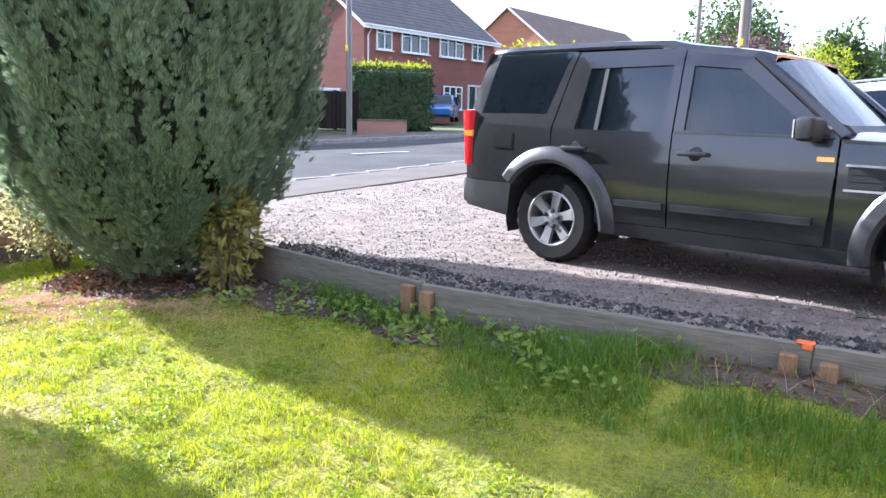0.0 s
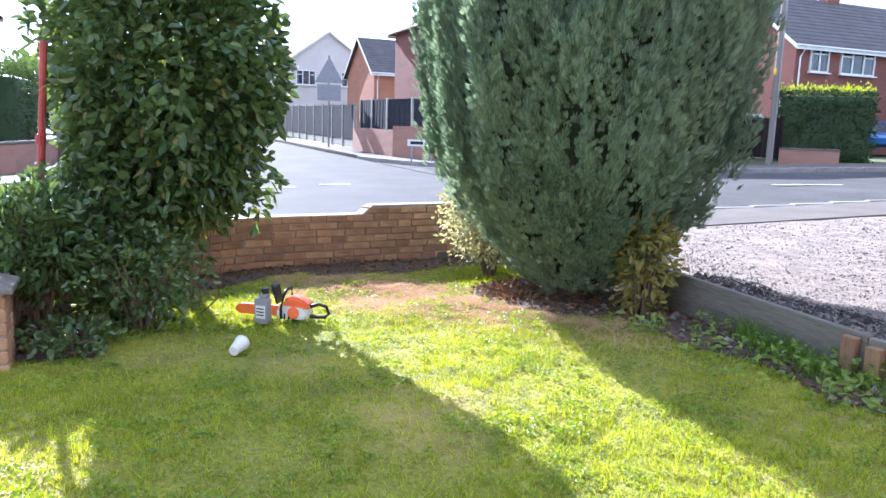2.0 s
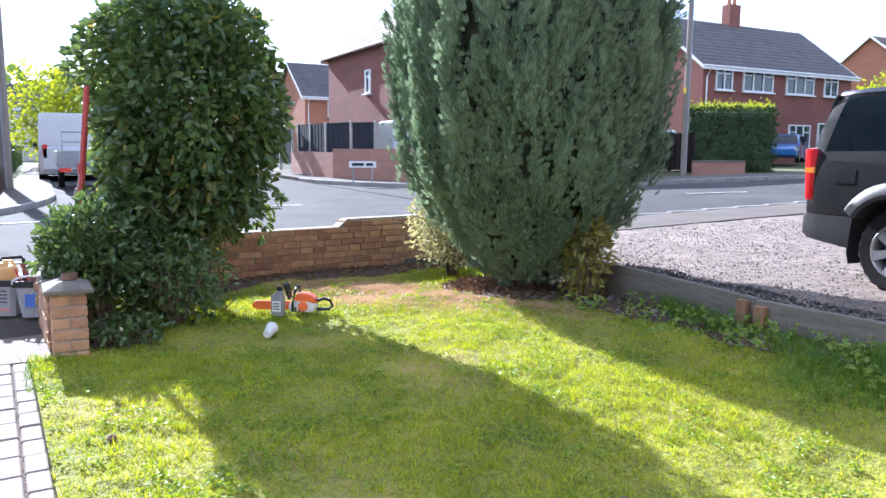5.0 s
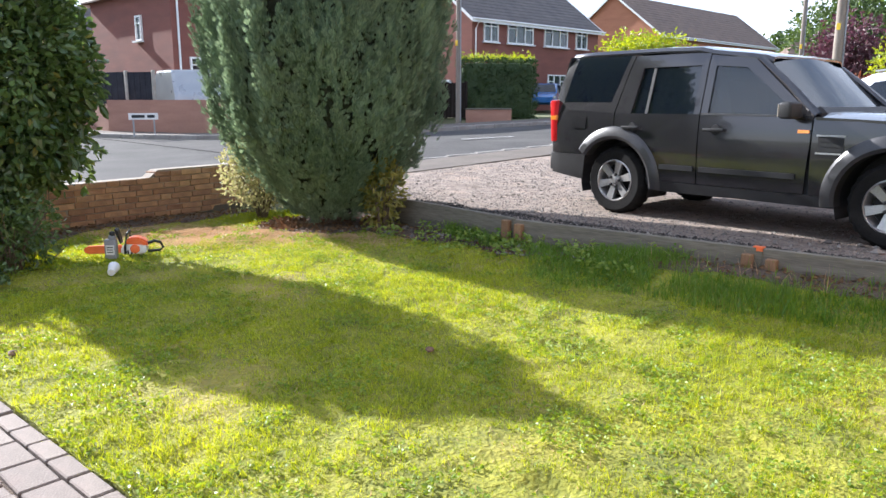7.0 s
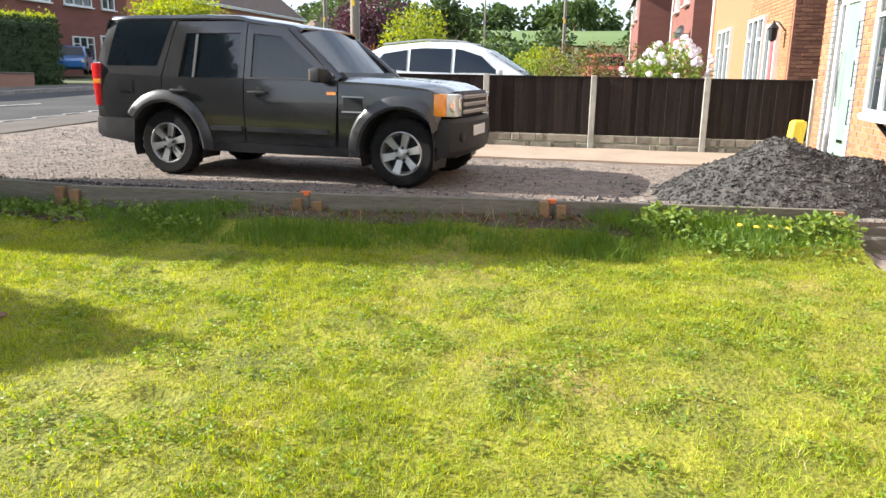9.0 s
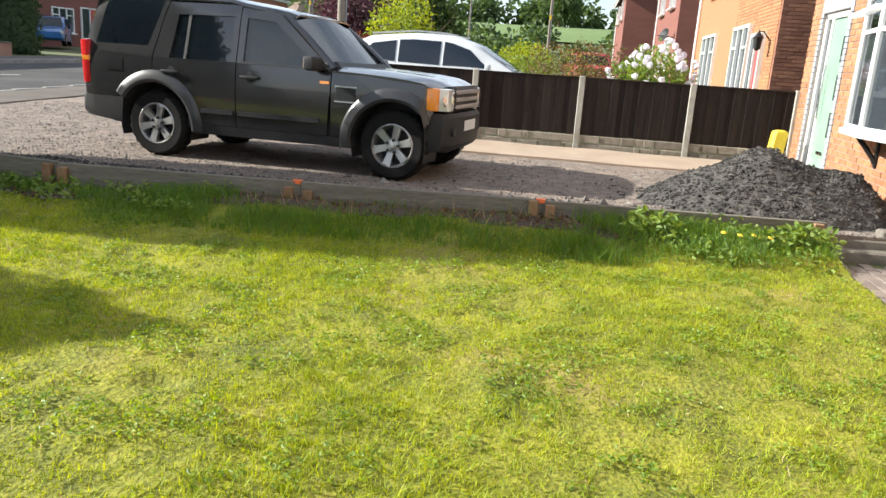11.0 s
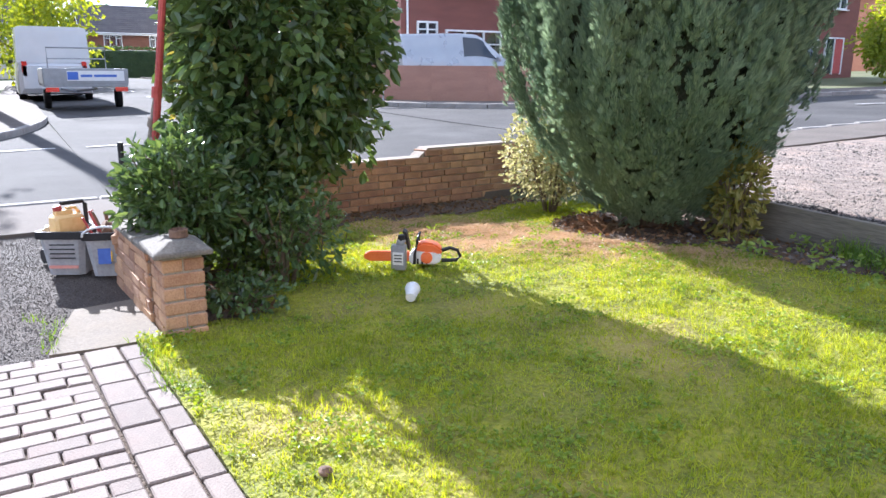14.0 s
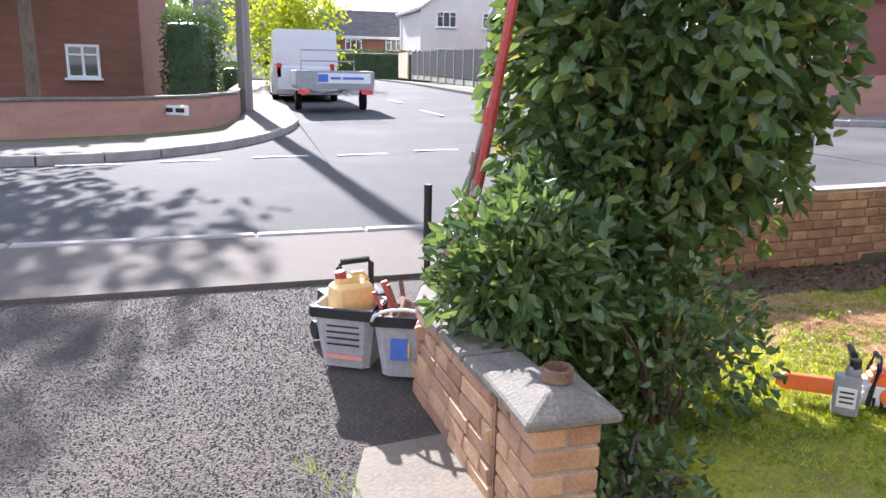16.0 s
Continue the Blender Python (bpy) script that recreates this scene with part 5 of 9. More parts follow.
def glossy_shrub(at):
    t = thing("glossy_shrub", at, 0, "tall dark evergreen shrub with glossy leaves on a short trunk", "shrub")
    twig_tree(t, [([(-0.22, 0.10, -0.05), (-0.20, 0.10, 0.30), (-0.12, 0.08, 0.55), (0, 0, 1.2), (0.05, 0, 2.2)], [0.085, 0.07, 0.06, 0.045, 0.015]),
                  ([(-0.18, 0.10, 0.42), (0.05, 0.22, 0.62), (0.15, 0.45, 0.95), (0.2, 0.6, 1.6)], [0.05, 0.04, 0.03, 0.01]),
                  ([(-0.14, 0.08, 0.50), (0.2, -0.2, 0.9), (0.3, -0.4, 1.7)], [0.045, 0.035, 0.01]),
                  ([(-0.1, 0.06, 0.6), (-0.35, 0.0, 1.1), (-0.4, 0.1, 1.9)], [0.04, 0.03, 0.01])])
    p1, d1 = crown_points(12000, (0, 0, 1.78), (0.80, 0.80, 1.12), 0.32, 2.2, 0.55, 2.0)
    p2, d2 = crown_points(1900, (0.10, 0.02, 1.02), (0.64, 0.74, 0.46), 0.4, 2.6, 0.7, 5.0)
    p3, d3 = crown_points(900, (0.36, -0.30, 0.44), (0.50, 0.48, 0.42), 0.4, 2.6, 0.8, 8.0)
    p3[:, 2] = np.maximum(p3[:, 2], 0.04)
    p, d = np.concatenate([p1, p2, p3]), np.concatenate([d1, d2, d3])
    leaves("foliage", p, d * 0.7 + RNG.normal(0, 0.6, p.shape) + np.array([0, 0, 0.15]), 0.092, 0.058, M["laurel"], t, droop=0.5)
    k = RNG.random(len(p)) < 0.03
    leaves("yellow_leaves", p[k] * np.array([1.02, 1.02, 1]), d[k] + RNG.normal(0, 0.5, p[k].shape), 0.09, 0.04, M["yleaf"], t, droop=0.6)
    for i in range(24):
        a, e = RNG.uniform(0, 2 * math.pi), RNG.uniform(0.15, 0.6)
        bm = bmesh.new()
        x0, y0 = 0.28 + 0.36 * RNG.uniform(-1, 1), -0.25 + 0.40 * RNG.uniform(-1, 1)
        tube(bm, [(x0, y0, 0.0), (x0 + 0.12 * math.cos(a), y0 + 0.12 * math.sin(a), e * 0.6), (x0 + 0.18 * math.cos(a), y0 + 0.18 * math.sin(a), e + 0.2)], [0.006, 0.005, 0.003], 4)
        part("twig", bm, M["bark"], t)
    sp, sf = [], []
    for i in range(46):
        a, q = RNG.uniform(0, 2 * math.pi), RNG.uniform(0, 1)
        r0 = 0.62 * math.sqrt(q)
        b = np.array([r0 * math.cos(a), r0 * math.sin(a), 2.55 - 0.5 * q])
        tp = b + np.array([0.12 * math.cos(a), 0.12 * math.sin(a), RNG.uniform(0.2, 0.5)])
        for f in np.linspace(0.1, 1, 9):
            sp.append(b + (tp - b) * f)
            sf.append([RNG.normal(0, 1), RNG.normal(0, 1), 0.7])
    tagged(leaves("young_shoots", np.array(sp), np.array(sf), 0.075, 0.032, M["laurel"], t, droop=0.2), kind="stuff")
    return t


glossy_shrub((-5.52, 1.00, 0))


def low_shrub(name, at, radii, n, mat_, label, leaf=(0.06, 0.03), stems=9, cz=None, seed=1.0, cat="shrub"):
    t = thing(name, at, 0, label, cat)
    cz = radii[2] if cz is None else cz
    for k in range(stems):
        a = 2 * math.pi * k / stems + RNG.uniform(-0.3, 0.3)
        bm = bmesh.new()
        e = (radii[0] * 0.75 * math.cos(a), radii[1] * 0.75 * math.sin(a), cz + radii[2] * RNG.uniform(0.1, 0.7))
        tube(bm, [(0.05 * math.cos(a), 0.05 * math.sin(a), -0.04), (e[0] * 0.45, e[1] * 0.45, e[2] * 0.55), e], [0.014, 0.010, 0.004], 5)
        part("stem", bm, M["bark"], t)
    p, d = crown_points(n, (0, 0, cz), radii, 0.4, 2.4, 0.7, seed)
    p[:, 2] = np.maximum(p[:, 2], 0.03)
    leaves("foliage", p, d * 0.6 + RNG.normal(0, 0.6, p.shape) + np.array([0, 0, 0.2]), leaf[0], leaf[1], M[mat_], t)
    return t


low_shrub("spreading_shrub", (-4.86, 0.13, 0.05), (0.36, 0.34, 0.36), 2800, "laurel", "bushy evergreen shrub spilling over the garden wall", (0.075, 0.034), 12, 0.55, 3.0)
low_shrub("spreading_shrub", (-5.24, 0.50, 0.1), (0.38, 0.34, 0.42), 2200, "laurel", "small evergreen shrub leaning over the garden wall", (0.075, 0.034), 8, 0.62, 9.0)
low_shrub("spreading_shrub", (-4.72, 0.74, 0), (0.42, 0.44, 0.34), 1000, "laurel", "low twiggy evergreen growth at the shrub's foot", (0.055, 0.032), 16, 0.34, 21.0)
low_shrub("ground_ivy", (-4.32, 0.34, 0), (0.36, 0.30, 0.10), 420, "laurel", "dark ivy creeping over the earth by the pillar", (0.05, 0.034), 8, 0.08, 22.0)
low_shrub("privet_bush", (-5.98, 3.95, 0), (0.48, 0.52, 0.50), 3600, "paleleaf", "thin pale straw-green bush beside the conifer", (0.05, 0.028), 14, 0.55, 4.0)
low_shrub("yellowing_bush", (-4.02, 4.28, 0), (0.25, 0.24, 0.48), 800, "yleaf", "straggly yellowing bush in front of the conifer", (0.075, 0.036), 12, 0.46, 6.0)
low_shrub("spurge_clump", (-5.0, 0.55, 0), (0.26, 0.22, 0.12), 260, "weed", "low pale green clump at the edge of the earth bed", (0.07, 0.03), 6, 0.12, 7.0)

# ---- pieces on the lawn ----


def chainsaw(at, yaw):
    s = thing("chainsaw", at, yaw, "orange and white chainsaw with red bar cover on the lawn", "chainsaw")
    bm = bmesh.new()
    prism(bm, [(-0.13, 0.02), (0.14, 0.02), (0.17, 0.09), (0.12, 0.15), (-0.06, 0.16), (-0.13, 0.11)], "y", -0.09, 0.09)
    bmesh.ops.bevel(bm, geom=bm.edges[:], offset=0.018, segments=2, affect="EDGES")
    part("engine_housing", bm, M["offwhite"], s, "white engine housing", smooth=True)
    bm = bmesh.new()
    prism(bm, [(-0.08, 0.13), (0.15, 0.10), (0.18, 0.15), (0.10, 0.215), (-0.02, 0.225), (-0.07, 0.19)], "y", -0.085, 0.085)
    bmesh.ops.bevel(bm, geom=bm.edges[:], offset=0.02, segments=2, affect="EDGES")
    part("top_cover", bm, M["orange"], s, "orange top cover", smooth=True)
    bm = bmesh.new()
    lathe(bm, [(0.055, 0.0), (0.05, 0.012), (0.02, 0.016)], 18, pose(0.03, -0.09, 0.085, 90, 0, 0))
    part("starter_cover", bm, M["orange"], s, smooth=True)
    for k in range(3):
        bm = bmesh.new()
        box(bm, (-0.05 + 0.04 * k, -0.094, 0.05), (0.016, 0.008, 0.05), bevel=0.002)
        part("cooling_slot", bm, M["black"], s)
    bm = bmesh.new()
    tube(bm, [(0.15, 0, 0.13), (0.24, 0, 0.16), (0.31, 0, 0.14), (0.335, 0, 0.08), (0.30, 0, 0.045), (0.16, 0, 0.04)], [0.02, 0.017, 0.017, 0.017, 0.017, 0.02], 8)
    part("rear_handle", bm, M["black"], s, smooth=True)
    bm = bmesh.new()
    tube(bm, [(-0.08, -0.10, 0.03), (-0.075, -0.12, 0.12), (-0.05, -0.11, 0.25), (-0.04, -0.05, 0.29), (-0.04, 0.06, 0.285), (-0.05, 0.10, 0.20), (-0.06, 0.10, 0.10)], 0.014, 8)
    part("front_handle", bm, M["black"], s, smooth=True)
    bm = bmesh.new()
    prism(bm, [(-0.14, 0.15), (-0.12, 0.15), (-0.155, 0.31), (-0.185, 0.33), (-0.19, 0.31)], "y", -0.07, 0.07)
    bmesh.ops.bevel(bm, geom=bm.edges[:], offset=0.006, segments=1, affect="EDGES")
    part("hand_guard", bm, M["black"], s)
    bm = bmesh.new()
    prism(bm, [(-0.13, 0.03), (-0.50, 0.03), (-0.55, 0.055), (-0.55, 0.095), (-0.50, 0.125), (-0.13, 0.125)], "y", -0.022, 0.022)
    bmesh.ops.bevel(bm, geom=bm.edges[:], offset=0.006, segments=1, affect="EDGES")
    part("bar_cover", bm, M["orange"], s, "orange-red bar cover")
    return s


saw = chainsaw((-4.62, 1.74, 0.0), 58)
saw.matrix_world = saw.matrix_world @ Matrix.Scale(0.78, 4)


def oil_bottle(at, yaw):
    o = thing("oil_bottle", at, yaw, "grey plastic oil bottle with a black cap on the lawn", "bottle")
    bm = bmesh.new()
    box(bm, (0, 0, 0.09), (0.105, 0.065, 0.18), bevel=0.014, seg=2)
    box(bm, (0.015, 0, 0.195), (0.06, 0.05, 0.05), (0, 14, 0), 0.014, 2)
    part("body", bm, M["greyplastic"], o, smooth=True)
    bm = bmesh.new()
    lathe(bm, [(0.024, 0.21), (0.024, 0.245), (0.02, 0.25)], 16, pose(0.018, 0, 0))
    part("cap", bm, M["black"], o)
    bm = bmesh.new()
    box(bm, (0, -0.034, 0.085), (0.075, 0.004, 0.09), bevel=0.0015)
    lb = part("label", bm, M["offwhite"], o)
    for k in range(3):
        bm = bmesh.new()
        box(bm, (0, -0.037, 0.065 + 0.022 * k), (0.055, 0.002, 0.008))
        part("print_bar", bm, M["black"], lb)
    return o


oil_bottle((-4.58, 1.52, 0.0), 50)
cup = thing("paper_cup", (-3.90, 1.26, 0.045), 215, "white paper cup lying on its side on the lawn", "cup")
bm = bmesh.new()
lathe(bm, [(0.029, -0.055), (0.044, 0.05), (0.047, 0.053), (0.043, 0.053), (0.028, -0.05), (0.004, -0.05)], 22, pose(0, 0, 0, 78, 0, 20))
part("body", bm, M["offwhite"], cup, smooth=True)
bm = bmesh.new()
lathe(bm, [(0.0475, 0.052), (0.0475, 0.062), (0.03, 0.064)], 22, pose(0, 0, 0, 78, 0, 20))
part("lid", bm, M["offwhite"], cup, smooth=True)
bm = bmesh.new()
box(bm, (0, 0, 0), (0.21, 0.06, 0.05), (20, 0, 0), 0.012)
ob = part("crushed_can", bm, M["steel"], None)
ob.matrix_world = pose(-1.12, plank_y(-1.1) - 0.14, lawn_level(-1.12, plank_y(-1.1) - 0.14) + 0.03, 0, 0, 3)
tagged(ob, "crushed pale drink can by the timber edging", "can")

# ---- fence beside the drive ----
FENCE_Y = 10.75
fence = thing("panel_fence", (0, FENCE_Y, 0), 0, "dark brown close-board fence with concrete posts and rock-faced gravel boards", "fence")
fx = [-4.4, -2.68, -0.97, 0.74, 2.46, 4.18, 5.74]
for i, x in enumerate(fx):
    zb = drive_level(max(x, -3), FENCE_Y) - 0.05
    bm = bmesh.new()
    box(bm, (x, 0, zb + 0.59), (0.095, 0.11, 1.24), bevel=0.01)
    part("post", bm, M["cpost"], fence, "concrete post")
    if i == len(fx) - 1:
        break
    x1 = fx[i + 1]
    for h_ in range(2):
        cuts = [x + 0.05] + sorted(RNG.uniform(x + 0.2, x1 - 0.2, 5)) + [x1 - 0.05]
        for a_, b_ in zip(cuts, cuts[1:]):
            bm = bmesh.new()
            box(bm, ((a_ + b_) / 2, -0.012 + RNG.normal(0, 0.004), zb + 0.085 + 0.13 * h_), (b_ - a_ - 0.008, 0.06, 0.122), bevel=0.012)
            part("gravel_board_stone", bm, M["rockface"], fence)
    n_ = 15
    for k in range(n_):
        xx = x + 0.05 + (x1 - x - 0.1) * (k + 0.5) / n_
        bm = bmesh.new()
        box(bm, (xx, -0.010 + 0.008 * (k % 2), zb + 0.73), ((x1 - x - 0.1) / n_ + 0.018, 0.014, 0.90 + RNG.normal(0, 0.004)), (0, 0, 4), 0.002)
        part("slat", bm, M["darkfence"], fence)
    bm = bmesh.new()
    box(bm, ((x + x1) / 2, 0.0, zb + 1.185), (x1 - x - 0.1, 0.05, 0.022), bevel=0.004)
    part("capping_rail", bm, M["darkfence"], fence)

# ---- brick house beside the path ----
HX = 5.75


def brick_face(holder, x, y0, y1, z0, z1, holes, material, mortar, length=0.215, height=0.065, joint=0.01, face=-1, axis="x", name="brick_courses", slant=0.0):
    """A skin of separate bricks with sunk joints, round openings (a0, a1, z0, z1); joined, as they are many."""
    v, f = [], []
    rows = int((z1 - z0) / (height + joint))
    for r in range(rows):
        z = z0 + r * (height + joint)
        d = y0 - (length / 2 if r % 2 else 0)
        while d < y1:
            segs = [(max(d, y0), min(d + length, y1))]
            for a0, a1, b0, b1 in holes:
                if z + height > b0 and z < b1:
                    nxt = []
                    for s0, s1 in segs:
                        if s1 <= a0 or s0 >= a1:
                            nxt.append((s0, s1))
                        else:
                            if s0 < a0:
                                nxt.append((s0, a0))
                            if s1 > a1:
                                nxt.append((a1, s1))
                    segs = nxt
            for s0, s1 in segs:
                if s1 - s0 > 0.02:
                    t = 0.010 + RNG.normal(0, 0.0015)
                    b = len(v)
                    e = 0.003
                    for u, w in ((0.0, 0.0), (t, e)):
                        for p, q in ((s0 + w, z + w), (s1 - w, z + w), (s1 - w, z + height - w), (s0 + w, z + height - w)):
                            v.append((x + face * u, p, q) if axis == "x" else (p, x + face * u, q))
                    f += [(b + 4, b + 5, b + 6, b + 7), (b, b + 1, b + 5, b + 4), (b + 1, b + 2, b + 6, b + 5), (b + 2, b + 3, b + 7, b + 6), (b + 3, b, b + 4, b + 7)]
            d += length + joint
    ob = raw(name, v, f, material, holder)
    return tagged(ob, kind="stuff")


def wall_block(bm, x0, x1, y0, y1, z0, z1, holes, axis="x"):
    """A wall with openings (a0, a1, z0, z1) through it."""
    az = sorted({z0, z1, *[h for o in holes for h in o[2:]]})
    lo, hi = (y0, y1) if axis == "x" else (x0, x1)
    aa = sorted({lo, hi, *[h for o in holes for h in o[:2]]})
    for a, b in zip(aa, aa[1:]):
        for c, d in zip(az, az[1:]):
            if any(o[0] <= (a + b) / 2 <= o[1] and o[2] <= (c + d) / 2 <= o[3] for o in holes):
                continue
            if axis == "x":
                box(bm, ((x0 + x1) / 2, (a + b) / 2, (c + d) / 2), (x1 - x0, b - a, d - c))
            else:
                box(bm, ((a + b) / 2, (y0 + y1) / 2, (c + d) / 2), (b - a, y1 - y0, d - c))
    bmesh.ops.remove_doubles(bm, verts=bm.verts, dist=0.0005)
    return bm


house = thing("brick_house", (0, 0, 0), 0, "buff brick house with a sage green door and white bay window", "house")
DOOR = (9.05, 10.15, 0.28, 2.45)
BAY = (5.72, 7.85, 1.02, 2.45)
bm = bmesh.new()
wall_block(bm, HX, HX + 0.28, -9.0, 10.72, -0.2, 5.4, [DOOR, BAY])
part("wall", bm, M["mortar"], house)
brick_face(house, HX, 2.0, 10.72, 0.15, 3.2, [DOOR, BAY, (8.93, 9.05, 0.2, 2.6), (10.15, 10.27, 0.2, 2.6), (8.93, 10.27, 2.45, 2.68)], M["buffwall"], None)
bm = bmesh.new()
box(bm, (HX - 0.012, 6.1, 0.07), (0.03, 9.2, 0.30))
part("plinth", bm, M["greybrick"], house)
bm = bmesh.new()
box(bm, (HX + 3.2, 10.62, 2.6), (6.0, 0.2, 5.6))
box(bm, (HX + 3.2, 0.5, 5.5), (6.6, 20.8, 0.2))
part("side_wall", bm, M["brownbrick"], house)
for y_, nm in ((8.99, "edging"), (10.21, "edging")):
    for k in range(29):
        bm = bmesh.new()
        box(bm, (HX - 0.008, y_, 0.32 + 0.0755 * k), (0.03, 0.115, 0.066), bevel=0.004)
        part("edging_brick", bm, M["greybrick"], house)
for k in range(17):
    bm = bmesh.new()
    box(bm, (HX - 0.008, 8.97 + 0.0775 * k, 2.565), (0.03, 0.067, 0.215), bevel=0.004)
    part("lintel_brick", bm, M["greybrick"], house)
door = new("front_door")
door.parent = house
tagged(door, "sage green front door in a white frame")
bm = bmesh.new()
for y_, w_ in ((9.09, 0.08), (10.11, 0.08), (9.84, 0.06)):
    box(bm, (HX + 0.06, y_, 1.36), (0.08, w_, 2.16), bevel=0.008)
box(bm, (HX + 0.06, 9.6, 2.41), (0.08, 1.09, 0.08), bevel=0.008)
box(bm, (HX + 0.04, 9.6, 0.31), (0.14, 1.09, 0.06), bevel=0.008)
part("frame", bm, M["white"], door)
bm = bmesh.new()
box(bm, (HX + 0.075, 9.47, 1.35), (0.05, 0.68, 2.02), bevel=0.006)
part("leaf", bm, M["sage"], door)
for k in range(3):
    bm = bmesh.new()
    box(bm, (HX + 0.046, 9.28 + 0.0 * k, 0.95 + 0.5 * k), (0.008, 0.09, 0.34), bevel=0.003)
    part("door_light", bm, M["wglass"], door)
bm = bmesh.new()
tube(bm, [(HX + 0.0, 9.72, 1.0), (HX - 0.01, 9.72, 1.35), (HX + 0.0, 9.72, 1.75)], 0.012, 8)
part("pull_handle", bm, M["chrome"], door)
bm = bmesh.new()
box(bm, (HX + 0.044, 9.47, 0.55), (0.01, 0.26, 0.05), bevel=0.003)
part("letter_plate", bm, M["chrome"], door)
bm = bmesh.new()
box(bm, (HX + 0.075, 9.97, 1.35), (0.02, 0.19, 2.0))
part("side_light", bm, M["wglass"], door)

bay = new("bay_window")
bay.parent = house
tagged(bay, "white framed bow window on timber brackets")
by = [5.74, 6.10, 6.78, 7.46, 7.83]
bx = [HX, HX - 0.30, HX - 0.38, HX - 0.30, HX]
bm = bmesh.new()
prism(bm, [(HX + 0.1, 5.62), (HX - 0.36, 6.0), (HX - 0.46, 6.78), (HX - 0.36, 7.56), (HX + 0.1, 7.95)], "z", 0.955, 1.02)
bmesh.ops.bevel(bm, geom=bm.edges[:], offset=0.008, segments=1, affect="EDGES")
part("sill", bm, M["white"], bay)
bm = bmesh.new()
prism(bm, [(HX + 0.1, 5.66), (HX - 0.34, 6.03), (HX - 0.44, 6.78), (HX - 0.34, 7.53), (HX + 0.1, 7.91)], "z", 2.42, 2.56)
part("head", bm, M["white"], bay)
for k in range(5):
    bm = bmesh.new()
    box(bm, (bx[k], by[k], 1.72), (0.075, 0.075, 1.42), bevel=0.008)
    part("mullion", bm, M["white"], bay)
for k in range(4):
    a_ = Vector((bx[k], by[k], 0))
    b_ = Vector((bx[k + 1], by[k + 1], 0))
    ln, an = (b_ - a_).length, math.degrees(math.atan2(b_.y - a_.y, b_.x - a_.x))
    for z_, t_ in ((1.04, 0.06), (2.05, 0.05), (2.41, 0.06)):
        bm = bmesh.new()
        box(bm, (0, 0, 0), (ln, 0.06, t_), bevel=0.006)
        o = part("rail", bm, M["white"], bay)
        o.matrix_world = pose((a_.x + b_.x) / 2, (a_.y + b_.y) / 2, z_, 0, 0, an)
    bm = bmesh.new()
    box(bm, (0, 0, 0), (ln - 0.06, 0.008, 1.36))
    o = part("pane", bm, M["wglass"], bay)
    o.matrix_world = pose((a_.x + b_.x) / 2, (a_.y + b_.y) / 2, 1.73, 0, 0, an)
    for s in range(24):
        bm = bmesh.new()
        box(bm, (0, 0, 0), (ln - 0.06, 0.03, 0.004), (28, 0, 0))
        o = part("blind_slat", bm, M["blind"], bay)
        o.matrix_world = pose((a_.x + b_.x) / 2 + 0.10, (a_.y + b_.y) / 2, 1.10 + 0.055 * s, 0, 0, an)
bm = bmesh.new()
box(bm, (HX - 0.42, 7.05, 2.26), (0.05, 0.5, 0.33), (0, 62, 0), 0.008)
part("open_fanlight", bm, M["white"], bay, "white fanlight standing open")
for y_ in (6.35, 7.25):
    bm = bmesh.new()
    tube(bm, [(HX, y_, 0.62), (HX - 0.06, y_, 0.72), (HX - 0.26, y_, 0.955)], 0.03, 6)
    box(bm, (HX - 0.02, y_, 0.79), (0.045, 0.055, 0.34), bevel=0.006)
    part("bracket", bm, M["black"], bay, "dark timber bracket")
bm = bmesh.new()
box(bm, (HX + 1.6, 7, 1.4), (0.1, 8.0, 3.0))
box(bm, (HX + 0.95, 7, 0.0), (1.3, 8.0, 0.1))
box(bm, (HX + 0.95, 7, 2.8), (1.3, 8.0, 0.1))
part("room_lining", bm, M["room"], house)
bm = bmesh.new()
tube(bm, [(HX - 0.06, 5.36, 0.2), (HX - 0.06, 5.36, 5.0)], 0.04, 10)
part("downpipe", bm, M["black"], house, "black downpipe", smooth=True)
bm = bmesh.new()
tube(bm, [(HX - 0.012, 5.62, 3.0), (HX - 0.012, 5.6, 1.6), (HX - 0.012, 5.66, 0.9), (HX - 0.012, 5.75, 0.85)], 0.006, 5)
part("cable", bm, M["black"], house)


def meter_box(y, z, label):
    b = thing("meter_box", (HX - 0.012, y, z), 0, label, "meter box", "meter boxes")
    bm = bmesh.new()
    prism(bm, [(0, -0.02), (-0.22, -0.05), (-0.24, -0.02), (-0.24, 0.50), (0, 0.56)], "y", -0.25, 0.25)
    bmesh.ops.bevel(bm, geom=bm.edges[:], offset=0.015, segments=2, affect="EDGES")
    part("case", bm, M["offwhite"], b, smooth=True)
    bm = bmesh.new()
    box(bm, (-0.246, 0, 0.235), (0.012, 0.43, 0.45), bevel=0.004)
    d_ = part("lid", bm, M["offwhite"], b)
    bm = bmesh.new()
    lathe(bm, [(0.012, 0), (0.008, 0.008)], 10, pose(-0.252, 0.15, 0.23, 0, -90, 0))
    part("lock", bm, M["black"], d_)
    for k in range(2):
        bm = bmesh.new()
        tube(bm, [(-0.09, -0.1 + 0.14 * k, 0.0), (-0.08, -0.1 + 0.14 * k, -z - 0.02)], 0.032, 8)
        part("duct", bm, M["black" if y < 5.3 else "greyplastic"], b, smooth=True)
    return b


